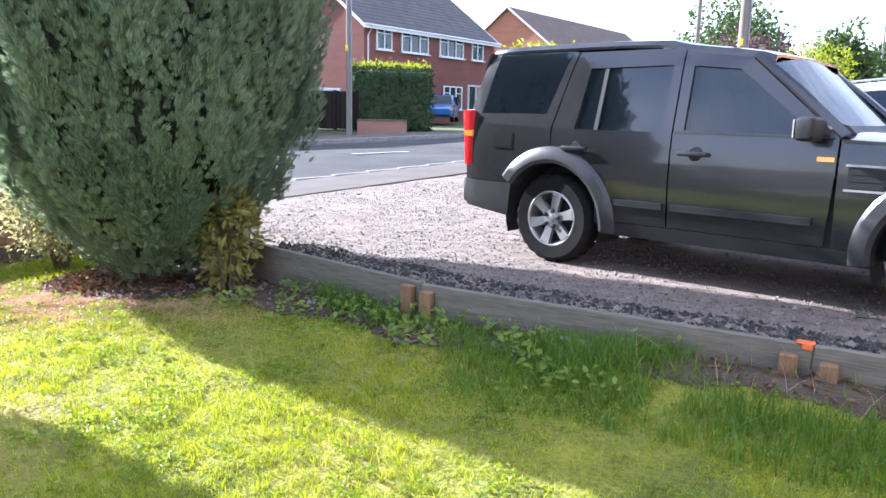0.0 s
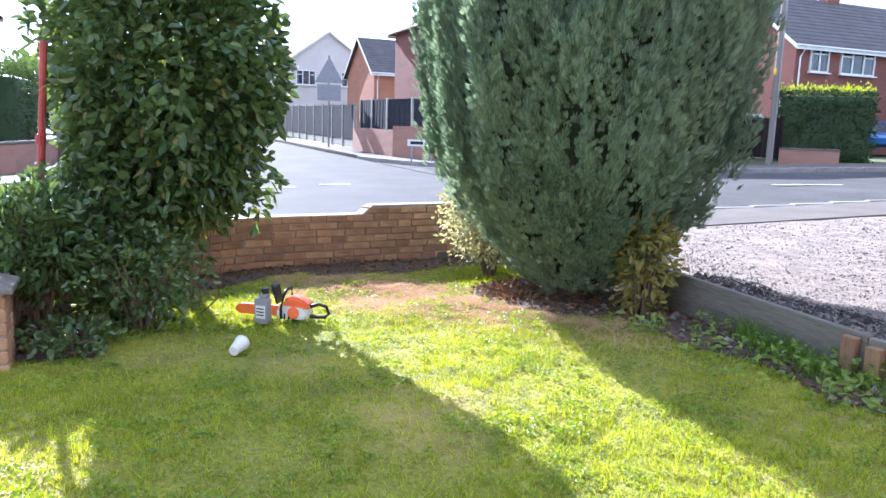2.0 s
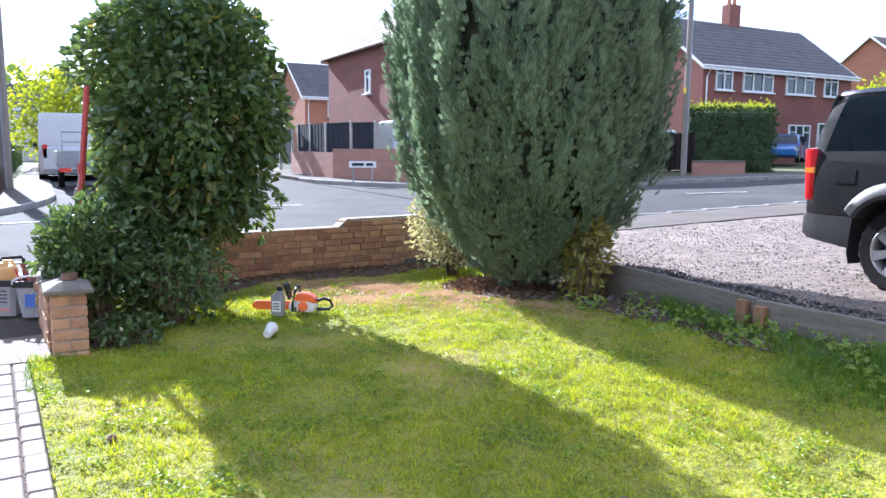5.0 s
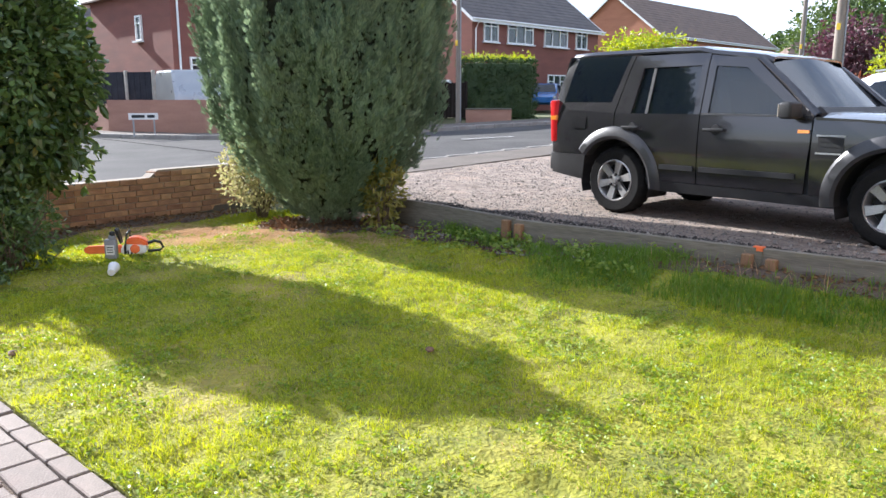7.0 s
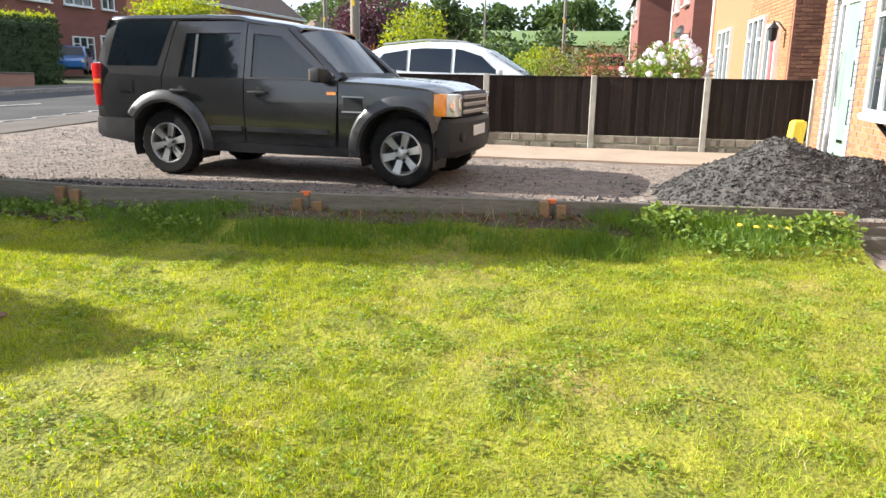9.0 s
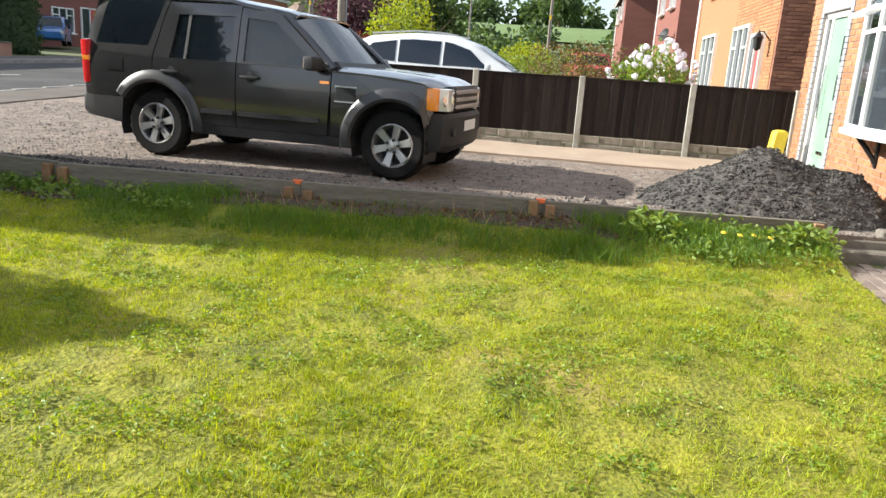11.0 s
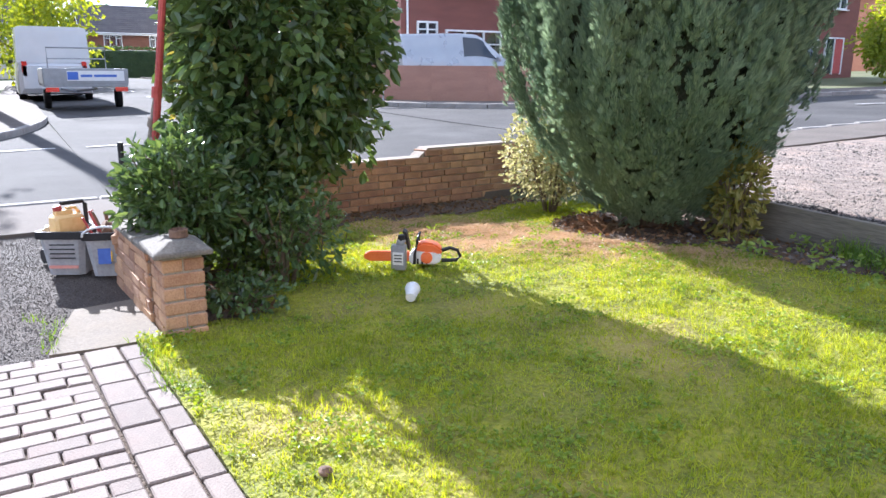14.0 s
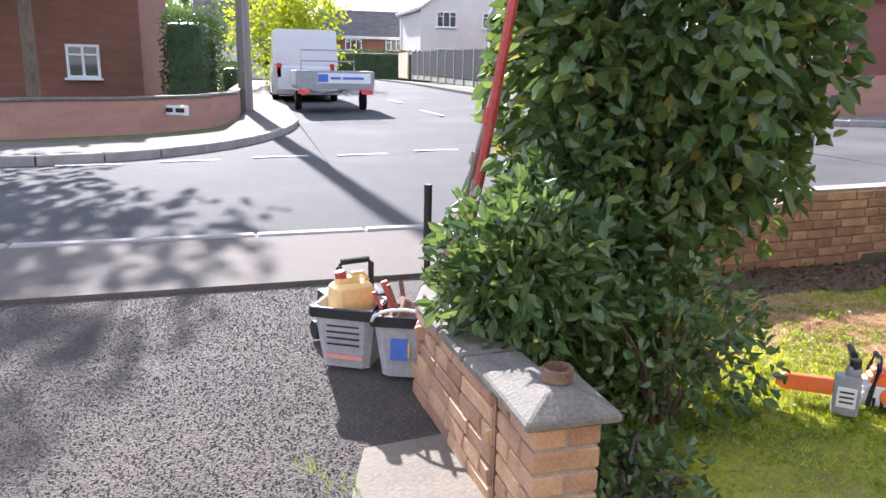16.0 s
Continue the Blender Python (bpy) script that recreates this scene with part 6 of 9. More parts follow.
meter_box(5.60, 0.30, "white meter box on the buff brick wall")
meter_box(4.74, 0.30, "white meter box over black ducts on the wall")
sack = thing("yellow_sack", (5.35, 9.98, 0.2), 20, "folded yellow sack standing beside the front door", "sack")
bm = bmesh.new()
box(bm, (0, 0, 0.30), (0.22, 0.16, 0.60), (0, 6, 0), 0.06, 2)
for v in bm.verts:
    v.co += Vector((0.03 * noise.noise(v.co * 6), 0.03 * noise.noise(v.co * 6 + Vector((3, 0, 0))), 0.02 * noise.noise(v.co * 5)))
part("body", bm, M["yellow"], sack, smooth=True)

# ---- gravel heap and kerb stones by the house ----
heap = thing("rubble_heap", (4.45, 6.55, 0.16), 0, "heap of dark crushed stone dumped on the drive", "gravel heap")
bm = bmesh.new()
rows = []


def heap_height(u, v):
    r = math.hypot(u / 1.28, v / 1.0)
    h = 0.60 * max(0, 1 - r) ** 0.8 * (1 + 0.18 * noise.noise(Vector((u * 2, v * 2, 2)))) + 0.06 * max(0, 1.25 - r)
    h += 0.20 * max(0, 1 - math.hypot((u - 0.95) / 0.5, (v - 0.1) / 0.6))
    return h + 0.03 * noise.noise(Vector((u * 8, v * 8, 0))) - 0.03


for u in steps(-1.65, 1.28, 0.07):
    rows.append([(u, v, heap_height(u, v)) for v in steps(-1.15, 1.35, 0.07)])
loft(bm, rows)
part("mass", bm, M["rubble"], heap)


def pebbles(name, pts, sizes, material, parent=None, label="", category="stone"):
    """Loose broken stones as one object of stuff."""
    base = np.array([(1, 0, 0), (-1, 0, 0), (0, 1, 0), (0, -1, 0), (0, 0, 0.8), (0, 0, -0.6)], float)
    tri = np.array([(0, 2, 4), (2, 1, 4), (1, 3, 4), (3, 0, 4), (2, 0, 5), (1, 2, 5), (3, 1, 5), (0, 3, 5)])
    n = len(pts)
    sc = sizes[:, None, None] * RNG.uniform(0.55, 1.25, (n, 6, 3))
    q = base[None] * sc
    a = RNG.uniform(0, 2 * np.pi, n)
    c, s = np.cos(a)[:, None], np.sin(a)[:, None]
    x, y = q[..., 0] * c - q[..., 1] * s, q[..., 0] * s + q[..., 1] * c
    q = np.stack([x, y, q[..., 2]], 2) + pts[:, None, :]
    f = (np.arange(n) * 6)[:, None, None] + tri[None]
    ob = raw(name, q.reshape(-1, 3), f.reshape(-1, 3), material, parent)
    return tagged(ob, label, category, "", "stuff")


n_ = 13000
u, v = RNG.uniform(-1.6, 1.25, n_), RNG.uniform(-1.1, 1.3, n_)
hp = np.array([(a, b, heap_height(a, b) + 0.004) for a, b in zip(u, v)])
pebbles("heap_stones", hp, RNG.gamma(2.0, 0.0042, n_) + 0.004, M["rubble"], heap, category="")
for k, (x_, ln, z_, y_) in enumerate(((5.15, 1.0, 0.05, 5.14), (5.17, 0.94, 0.125, 5.30), (5.45, 0.5, 0.20, 5.42))):
    bm = bmesh.new()
    box(bm, (0, 0, 0), (ln, 0.15, 0.12), bevel=0.014)
    ob = part("edging_kerb", bm, M["cap"], None)
    ob.matrix_world = pose(x_, y_, z_ - 0.02, 0, 0, 3)
    tagged(ob, "grey concrete edging kerb below the rubble heap", "kerb stone", "edging kerbs")

# ---- tubs, tools and poles by the wall ----


def tub(at, yaw, label, panel, handle=True):
    t = thing("plastic_tub", at, yaw, label, "tub", "tool tubs")
    bm = bmesh.new()
    lo, hi = (0.115, 0.09), (0.15, 0.12)
    rows = []
    for (a, b), z in ((lo, 0.0), (hi, 0.27), ((hi[0] + 0.012, hi[1] + 0.012), 0.275), ((hi[0] + 0.012, hi[1] + 0.012), 0.30), ((hi[0] - 0.004, hi[1] - 0.004), 0.30), ((lo[0] - 0.004, lo[1] - 0.004), 0.012)):
        rows.append([(a * sx, b * sy, z) for sx, sy in ((-1, -0.75), (-0.75, -1), (0.75, -1), (1, -0.75), (1, 0.75), (0.75, 1), (-0.75, 1), (-1, 0.75), (-1, -0.75))])
    loft(bm, rows)
    part("body", bm, M["tub"], t)
    bm = bmesh.new()
    for s in (-1, 1):
        box(bm, (0, s * 0.126, 0.275), (0.31, 0.018, 0.05), bevel=0.004)
        box(bm, (s * 0.156, 0, 0.275), (0.018, 0.24, 0.05), bevel=0.004)
    part("rim", bm, M["black"], t, "black tub rim")
    for x_, z_, w_, h_, m_ in panel:
        bm = bmesh.new()
        box(bm, (x_, -0.113, z_), (w_, 0.006, h_), (-6, 0, 0))
        part("printed_patch", bm, M[m_], t)
    if handle:
        bm = bmesh.new()
        tube(bm, [(0.15 * math.cos(a), -0.14 - 0.03 * math.sin(a), 0.28 + 0.07 * math.sin(a)) for a in np.linspace(0, math.pi, 9)], 0.008, 6)
        part("carry_handle", bm, M["offwhite"], t, "white carry handle", smooth=True)
    return t


bars = [(0, 0.21 - 0.03 * k, 0.16, 0.008, "black") for k in range(4)]
tub((-5.55, -0.47, 0.02), 62, "pale printed plastic tub on the tarmac holding a fuel can", bars + [(0, 0.06, 0.19, 0.02, "pink")], False)
tub((-5.38, -0.22, 0.02), 70, "pale printed plastic tub on the tarmac full of tools", [(-0.03, 0.15, 0.08, 0.12, "blueprint"), (0.0, 0.14, 0.035, 0.07, "yellow"), (0.08, 0.12, 0.05, 0.10, "offwhite")], True)
can = thing("fuel_can", (-5.55, -0.47, 0.26), -70, "cloudy yellow plastic fuel can with a red cap in a tub", "fuel can")
bm = bmesh.new()
box(bm, (0, 0, 0.08), (0.20, 0.14, 0.16), bevel=0.045, seg=3)
box(bm, (0.02, 0, 0.165), (0.12, 0.06, 0.05), bevel=0.02, seg=2)
part("body", bm, M["fuel"], can, smooth=True)
bm = bmesh.new()
lathe(bm, [(0.028, 0.0), (0.028, 0.03), (0.02, 0.034)], 14, pose(0.05, 0, 0.185, 0, 14, 0))
part("cap", bm, M["redpaint"], can)
bm = bmesh.new()
tube(bm, [(-0.09, 0, 0.15), (-0.06, 0, 0.195), (0.0, 0, 0.195)], 0.012, 6)
part("grip", bm, M["fuel"], can, smooth=True)
for k in range(7):
    bm = bmesh.new()
    a = RNG.uniform(0, 6.28)
    b0 = Vector((-5.38 + RNG.uniform(-0.06, 0.06), -0.22 + RNG.uniform(-0.05, 0.05), 0.08))
    tube(bm, [b0, b0 + Vector((0.14 * math.cos(a), 0.14 * math.sin(a), 0.34 + RNG.uniform(-0.05, 0.08)))], 0.009 + 0.004 * (k % 3), 6)
    ob = part("hand_tool_handle", bm, M[("rust", "black", "redpaint", "steel")[k % 4]], None)
    tagged(ob, "worn tool handle sticking out of a tub", "tool", "tools in a tub")
bm = bmesh.new()
lathe(bm, [(0.035, -0.02), (0.072, -0.02), (0.075, 0.0), (0.072, 0.02), (0.035, 0.02), (0.035, -0.02)], 20, caps=False)
ob = part("tape_roll", bm, M["rust"], None, smooth=True)
ob.matrix_world = pose(-5.36, -0.27, 0.315, 60, 0, 0)
tagged(ob, "brown roll of tape on top of a tub", "tape roll")

tool_case = thing("tool_case", (-5.84, -0.42, 0.02), 18, "dark green wheeled tool case with a raised handle", "tool case")
bm = bmesh.new()
box(bm, (0, 0, 0.14), (0.24, 0.32, 0.26), bevel=0.025, seg=2)
part("case", bm, M["trim"], tool_case, smooth=True)
bm = bmesh.new()
tube(bm, [(0.02, -0.09, 0.24), (0.02, -0.09, 0.41), (0.02, -0.075, 0.43), (0.02, 0.075, 0.43), (0.02, 0.09, 0.41), (0.02, 0.09, 0.24)], 0.016, 8)
part("pull_handle", bm, M["trim"], tool_case, smooth=True)
for s in (-1, 1):
    bm = bmesh.new()
    lathe(bm, [(0.05, -0.015), (0.05, 0.015)], 14, pose(-0.10, s * 0.17, 0.05, 90, 0, 0))
    part("wheel", bm, M["black"], tool_case)
bm = bmesh.new()
tube(bm, [(0, 0, 0), (0, 0, 0.55)], 0.016, 8)
tube(bm, [(0, 0, 0.55), (0.004, 0, 0.87)], 0.020, 8)
ob = part("upright_bar", bm, M["black"], None, smooth=True)
ob.matrix_world = pose(-5.594, -0.09, 0.0)
tagged(ob, "upright black bar standing by the wall", "bar")


def leaning_pole(a, b, r, m_, label):
    bm = bmesh.new()
    A, B = Vector(a), Vector(b)
    tube(bm, [A, A.lerp(B, 0.5) + Vector((0, 0.01, 0)), B], [r, r, r * 0.9], 8)
    tube(bm, [A.lerp(B, 0.62), A.lerp(B, 0.66)], r * 1.35, 8)
    ob = part("leaning_pole", bm, M[m_], None, smooth=True)
    return tagged(ob, label, "pole", "poles leaning in the shrub")


leaning_pole((-5.66, 0.03, 0.05), (-5.21, 0.20, 1.86), 0.026, "redpaint", "dull red tool pole leaning in the shrub")
leaning_pole((-5.76, -0.06, 0.05), (-5.30, 0.19, 1.55), 0.017, "pole", "wooden pole leaning in the shrub")
leaning_pole((-5.70, -0.02, 0.05), (-5.33, 0.17, 1.35), 0.015, "pole", "thin wooden pole leaning in the shrub")
leaning_pole((-5.62, -0.14, 0.05), (-5.45, 0.05, 0.75), 0.013, "redpaint", "thin red tool pole leaning in the shrub")
bin_ = thing("black_crate", (-6.62, 0.45, 0.04), 10, "black plastic crate behind the shrub", "crate")
bm = bmesh.new()
box(bm, (0, 0, 0.17), (0.26, 0.3, 0.34), bevel=0.02)
box(bm, (0, 0, 0.33), (0.29, 0.33, 0.03), bevel=0.006)
part("shell", bm, M["black"], bin_)
bm = bmesh.new()
prism(bm, [(-4.78, -0.16), (-4.3, -0.165), (-3.99, -0.17), (-3.985, -0.50), (-4.0, -0.70), (-4.35, -0.63), (-4.72, -0.53)], "z", -0.08, -0.006)
ob = part("threshold_slab", bm, M["slab"], None)
tagged(ob, "sandy worn slab at the foot of the gate pillar", "paving slab")

# ---- houses across the street ----


def gable_house(at, yaw, size, eave, ridge, wall, roof, label, windows=(), doors=(), chimney=None, hip=0.0, over=0.3, ext=None):
    """A house: its front faces local -y, its ridge runs along local x. windows and doors: (x, z, width, height) on the front; ends in 'l' or 'r' for the side walls."""
    h = thing("house", at, yaw, label, "house")
    w, d = size
    bm = bmesh.new()
    poly = [(0, -0.6), (d, -0.6), (d, eave), (d / 2, ridge if not hip else eave), (0, eave)]
    prism(bm, poly, "x", -w / 2, w / 2)
    part("wall", bm, M[wall], h)
    k = (ridge - eave) / (d / 2)
    ez = eave - over * k
    courses = 14
    hw = w / 2 + over
    bm = bmesh.new()
    lo = [bm.verts.new(p) for p in ((-hw, -over, ez), (hw, -over, ez), (hw, d + over, ez), (-hw, d + over, ez))]
    hi = [bm.verts.new(p) for p in ((-hw + hip, d / 2, ridge), (hw - hip, d / 2, ridge))]
    for f_ in [(lo[0], lo[1], hi[1], hi[0]), (lo[2], lo[3], hi[0], hi[1])] + ([(lo[1], lo[2], hi[1]), (lo[3], lo[0], hi[0])] if hip else []):
        bm.faces.new(f_)
    deck = part("roof", bm, M[roof], h)

    def course(rows):
        """One overlapping course of tiles with its front edge."""
        bm = bmesh.new()
        (p, q), (u, v) = rows
        loft(bm, [[(p[0], p[1], p[2] - 0.05), (q[0], q[1], q[2] - 0.05)], [p, q], [u, v]])
        part("tile_course", bm, M[roof], deck)

    for c in range(courses):
        t0, t1 = c / courses, min(1, (c + 1.12) / courses)
        for s in (0, 1):
            rows = []
            for t, lift in ((t0, 0.07), (t1, 0.04)):
                y = -over + (d / 2 + over) * t
                rows.append([(-hw + hip * t, d - y if s else y, ez + (ridge - ez) * t + lift), (hw - hip * t, d - y if s else y, ez + (ridge - ez) * t + lift)])
            course(rows)
        if hip:
            for s in (-1, 1):
                rows = []
                for t, lift in ((t0, 0.07), (t1, 0.04)):
                    ya = -over + (d / 2 + over) * t
                    rows.append([(s * (hw - hip * t), ya, ez + (ridge - ez) * t + lift), (s * (hw - hip * t), d - ya, ez + (ridge - ez) * t + lift)])
                course(rows)
    for y_ in (-over - 0.01, d + over + 0.01):
        bm = bmesh.new()
        box(bm, (0, y_, ez), (2 * hw, 0.05, 0.20))
        part("fascia", bm, M["white"], h)
    bm = bmesh.new()
    tube(bm, [(-hw, -over - 0.07, ez + 0.08), (hw, -over - 0.07, ez + 0.08)], 0.055, 6)
    part("gutter", bm, M["white"], h)
    if not hip:
        for s in (-1, 1):
            for q in (0, 1):
                bm = bmesh.new()
                y0, y1 = (-over, d / 2) if q == 0 else (d + over, d / 2)
                prism(bm, [(y0, ez - 0.08), (y1, ridge - 0.10), (y1, ridge + 0.09), (y0, ez + 0.10)], "x", s * hw - 0.02, s * hw + 0.02)
                part("barge_board", bm, M["white"], h)
    bm = bmesh.new()
    tube(bm, [(-w / 2 + 0.25, -over - 0.05, ez), (-w / 2 + 0.25, -0.06, ez - 0.45), (-w / 2 + 0.25, -0.06, 0.0)], 0.045, 6)
    part("downpipe", bm, M["white"], h)
    for o in windows:
        x, z, ww, wh = o[:4]
        side = o[4] if len(o) > 4 else "f"
        wn_ = new("window")
        wn_.parent = h
        wn_.matrix_local = pose(x, -0.02, z) if side == "f" else (pose(-w / 2 - 0.02, x, z, 0, 0, -90) if side == "l" else pose(w / 2 + 0.02, x, z, 0, 0, 90))
        n = 1 if ww < 0.8 else (2 if ww < 1.5 else 3)
        bm = bmesh.new()
        for s in (-1, 1):
            box(bm, (s * (ww / 2 - 0.035), -0.02, 0), (0.07, 0.09, wh))
            box(bm, (0, -0.02, s * (wh / 2 - 0.035)), (ww - 0.14, 0.09, 0.07))
        for q in range(1, n):
            box(bm, (-ww / 2 + ww * q / n, -0.02, 0), (0.07, 0.09, wh - 0.14))
        for q in ((0, n - 1) if n > 1 else (0,)):
            box(bm, (-ww / 2 + ww * (q + 0.5) / n, -0.02, wh * 0.2), (ww / n - 0.09, 0.08, 0.05))
        part("frame", bm, M["white"], wn_)
        bm = bmesh.new()
        box(bm, (0, -0.09, -wh / 2 - 0.03), (ww + 0.12, 0.2, 0.06))
        part("sill", bm, M["white"], wn_)
        bm = bmesh.new()
        box(bm, (0, 0.008, 0), (ww - 0.1, 0.02, wh - 0.1))
        part("pane", bm, M["wglass"], wn_)
        if ww > 0.9:
            for s in (-1, 1):
                bm = bmesh.new()
                box(bm, (s * (ww / 2 - 0.16), 0.022, 0), (0.2, 0.015, wh - 0.12))
                part("curtain", bm, M["blind"], wn_)
    for x, ww, wh in doors:
        dr = new("door")
        dr.parent = h
        dr.matrix_local = pose(x, -0.02, 0)
        bm = bmesh.new()
        for s in (-1, 1):
            box(bm, (s * (ww / 2 - 0.04), -0.03, wh / 2), (0.08, 0.1, wh))
        box(bm, (-0.02, -0.03, wh / 2), (0.07, 0.1, wh))
        box(bm, (0, -0.03, wh - 0.04), (ww - 0.1, 0.1, 0.08))
        part("frame", bm, M["white"], dr)
        bm = bmesh.new()
        box(bm, (ww / 4, -0.01, wh / 2), (ww / 2 - 0.08, 0.05, wh - 0.1))
        part("leaf", bm, M["redpaint"], dr)
        bm = bmesh.new()
        box(bm, (-ww / 4, -0.01, wh / 2), (ww / 2 - 0.08, 0.03, wh - 0.1))
        part("side_light", bm, M["wglass"], dr)
    if chimney:
        bm = bmesh.new()
        box(bm, (chimney, d / 2, ridge + 0.35), (0.9, 0.6, 1.6))
        c_ = part("chimney", bm, M[wall], h)
        for s in (-1, 1):
            bm = bmesh.new()
            lathe(bm, [(0.13, 0), (0.10, 0.4), (0.12, 0.42)], 10, pose(chimney + 0.22 * s, d / 2, ridge + 1.15))
            part("chimney_pot", bm, M["redbrick2"], c_)
    if ext:
        x, ew, eh, ed = ext
        bm = bmesh.new()
        box(bm, (x, -ed / 2, eh / 2), (ew, ed, eh))
        part("porch", bm, M[wall], h)
    return h


# front faces +x: yaw 90, local x runs along world y
gable_house((-27.2, 36.8, 1.15), 90, (12.4, 8.0), 4.9, 7.9, "redbrick", "tile", "pair of red brick semi-detached houses with dark tiled roof",
            [(-4.65, 4.2, 1.25, 1.24), (-2.0, 4.2, 2.4, 1.24), (1.5, 4.2, 2.4, 1.24), (4.25, 4.2, 1.25, 1.24), (1.7, 1.2, 1.9, 1.4), (-3.5, 1.2, 1.9, 1.4)], [(4.15, 1.7, 2.05)], chimney=0.2)
gable_house((-25.8, 18.4, 0.4), 90, (12.0, 7.8), 5.45, 8.3, "redbrick", "tile2", "red brick house with white windows behind a front wall",
            [(-2.8, 1.55, 2.6, 1.75), (-4.9, 2.2, 0.9, 1.0), (-3.2, 4.4, 2.2, 1.2), (2.0, 4.4, 2.2, 1.2), (2.8, 3.9, 0.55, 1.0, "l")], [(0.9, 1.5, 2.1)], hip=3.4)
gable_house((-51.5, 21.0, 0.55), 90, (8.0, 7.0), 4.8, 7.4, "redbrick2", "tile", "orange-red brick house with a gable and lean-to", [(-1.5, 3.9, 1.6, 1.1), (1.6, 3.9, 1.6, 1.1), (-1.5, 1.3, 1.6, 1.2)], hip=0)
gable_house((-70.0, 21.0, 0.5), 0, (9.0, 8.4), 6.0, 9.0, "render", "tile2", "cream rendered house with a broad gable", [(2.2, 5.0, 1.7, 1.25, "r"), (6.2, 5.0, 1.7, 1.25, "r"), (2.2, 2.0, 1.9, 1.3, "r"), (6.2, 2.0, 1.9, 1.3, "r")])
bpy.data.objects["house.003"].matrix_world = pose(-70.0, 13.0, 0.5)
gable_house((-31.0, 70.0, 1.4), 90, (24.0, 9.4), 5.6, 9.2, "redbrick2", "tile2", "orange-red brick terrace end with a plain gable", [(-2.2, 4.2, 1.4, 1.2)])
gable_house((-40.0, 92.0, 1.45), 60, (14.0, 9.0), 5.2, 8.6, "redbrick", "tile2", "red brick house with a brown hipped roof", [(-4, 4.0, 1.6, 1.2), (0, 4.0, 1.6, 1.2), (4, 4.0, 1.6, 1.2)], hip=4, chimney=-2)
gable_house((-31.0, 104.0, 1.45), 40, (15.0, 9.0), 4.6, 7.6, "redbrick", "tile2", "distant red brick house with a low roof", [(-4, 3.6, 1.6, 1.2), (4, 3.6, 1.6, 1.2)], hip=3, chimney=3)
gable_house((-78.0, 11.0, 0.5), 90, (9.0, 8.0), 4.0, 6.6, "brownbrick", "tile", "brown brick house with dark roof down the side road", [(-2, 3.2, 1.6, 1.1), (2, 3.2, 1.6, 1.1)])
gable_house((-74.0, -1.5, 0.5), 90, (8.0, 8.0), 4.4, 6.8, "render", "tile", "white rendered house down the side road", [(-2, 3.6, 1.6, 1.1), (2, 3.6, 1.6, 1.1)])
gable_house((-26.5, -9.5, 0.2), 90, (11.0, 8.0), 5.2, 8.2, "brownbrick", "tile", "dark brick corner house behind a low wall", [(3.9, 1.25, 0.9, 0.95), (-2, 1.4, 2.2, 1.4), (-2, 4.1, 2.2, 1.2), (3, 4.1, 1.4, 1.2)], hip=3.5)
# houses further along this side of the street; their fronts face -x
gable_house((6.15, 20.2, 0.35), -90, (11.2, 8.0), 5.3, 8.2, "buffwall", "tile2", "buff brick house with white door and window", [(2.3, 1.55, 1.9, 1.7), (-2.5, 1.55, 2.4, 1.7), (2.3, 4.2, 1.9, 1.2), (-2.5, 4.2, 1.9, 1.2)], [(4.2, 1.1, 2.15)])
gable_house((6.2, 37.5, 0.9), -90, (10.0, 8.0), 5.2, 8.0, "redbrick", "tile", "red brick house with a white bay", [(2.3, 1.55, 2.0, 1.5), (2.3, 4.2, 2.0, 1.2), (-2.3, 4.2, 2.0, 1.2)], [(-1, 1.1, 2.1)])
gable_house((4.6, 52.0, 1.2), -90, (11.0, 8.0), 5.2, 8.0, "redbrick", "tile", "red brick house with white gable boards", [(2.3, 4.2, 2.0, 1.2), (-2.3, 4.2, 2.0, 1.2)])
bm = bmesh.new()
box(bm, (10.1, 14.56, 2.9), (7.9, 0.12, 5.6))
ob = part("neighbour_side_wall", bm, M["brownbrick"], None)
tagged(ob, "dark brown brick side wall of the neighbouring house", "wall", "", "structure")
brick_face(ob, 14.5, 6.15, 14.0, 0.3, 4.6, [], M["brownbrick"], None, axis="y", name="side_bricks")
brick_face(bpy.data.objects["neighbour_side_wall"], 6.15, 14.62, 19.0, 0.35, 4.4, [(17.0, 18.9, 1.0, 2.8), (15.45, 16.55, 0.3, 2.6)], M["buffwall"], None, name="front_bricks")
lantern = thing("wall_lantern", (6.05, 15.0, 2.25), 0, "black coach lantern on a house wall", "lamp")
bm = bmesh.new()
lathe(bm, [(0.03, -0.16), (0.07, -0.12), (0.09, 0.08), (0.11, 0.10), (0.03, 0.2), (0.01, 0.25)], 6, pose(-0.15, 0, 0))
part("housing", bm, M["black"], lantern)
bm = bmesh.new()
tube(bm, [(0.08, 0, 0.05), (-0.06, 0, 0.22), (-0.15, 0, 0.22)], 0.014, 6)
part("arm", bm, M["black"], lantern)
dish = thing("satellite_dish", (6.0, 33.2, 3.2), 0, "dark satellite dish on a brick wall", "satellite dish")
bm = bmesh.new()
lathe(bm, [(0.02, 0.0), (0.18, 0.02), (0.30, 0.07), (0.31, 0.07), (0.18, 0.0)], 18, pose(-0.2, 0, 0, 0, -70, 30))
part("bowl", bm, M["black"], dish)
bm = bmesh.new()
tube(bm, [(0.2, 0, -0.05), (-0.2, 0, -0.02), (-0.5, 0.1, 0.0)], 0.02, 6)
part("arm", bm, M["black"], dish)

# ---- walls and fences across the street ----


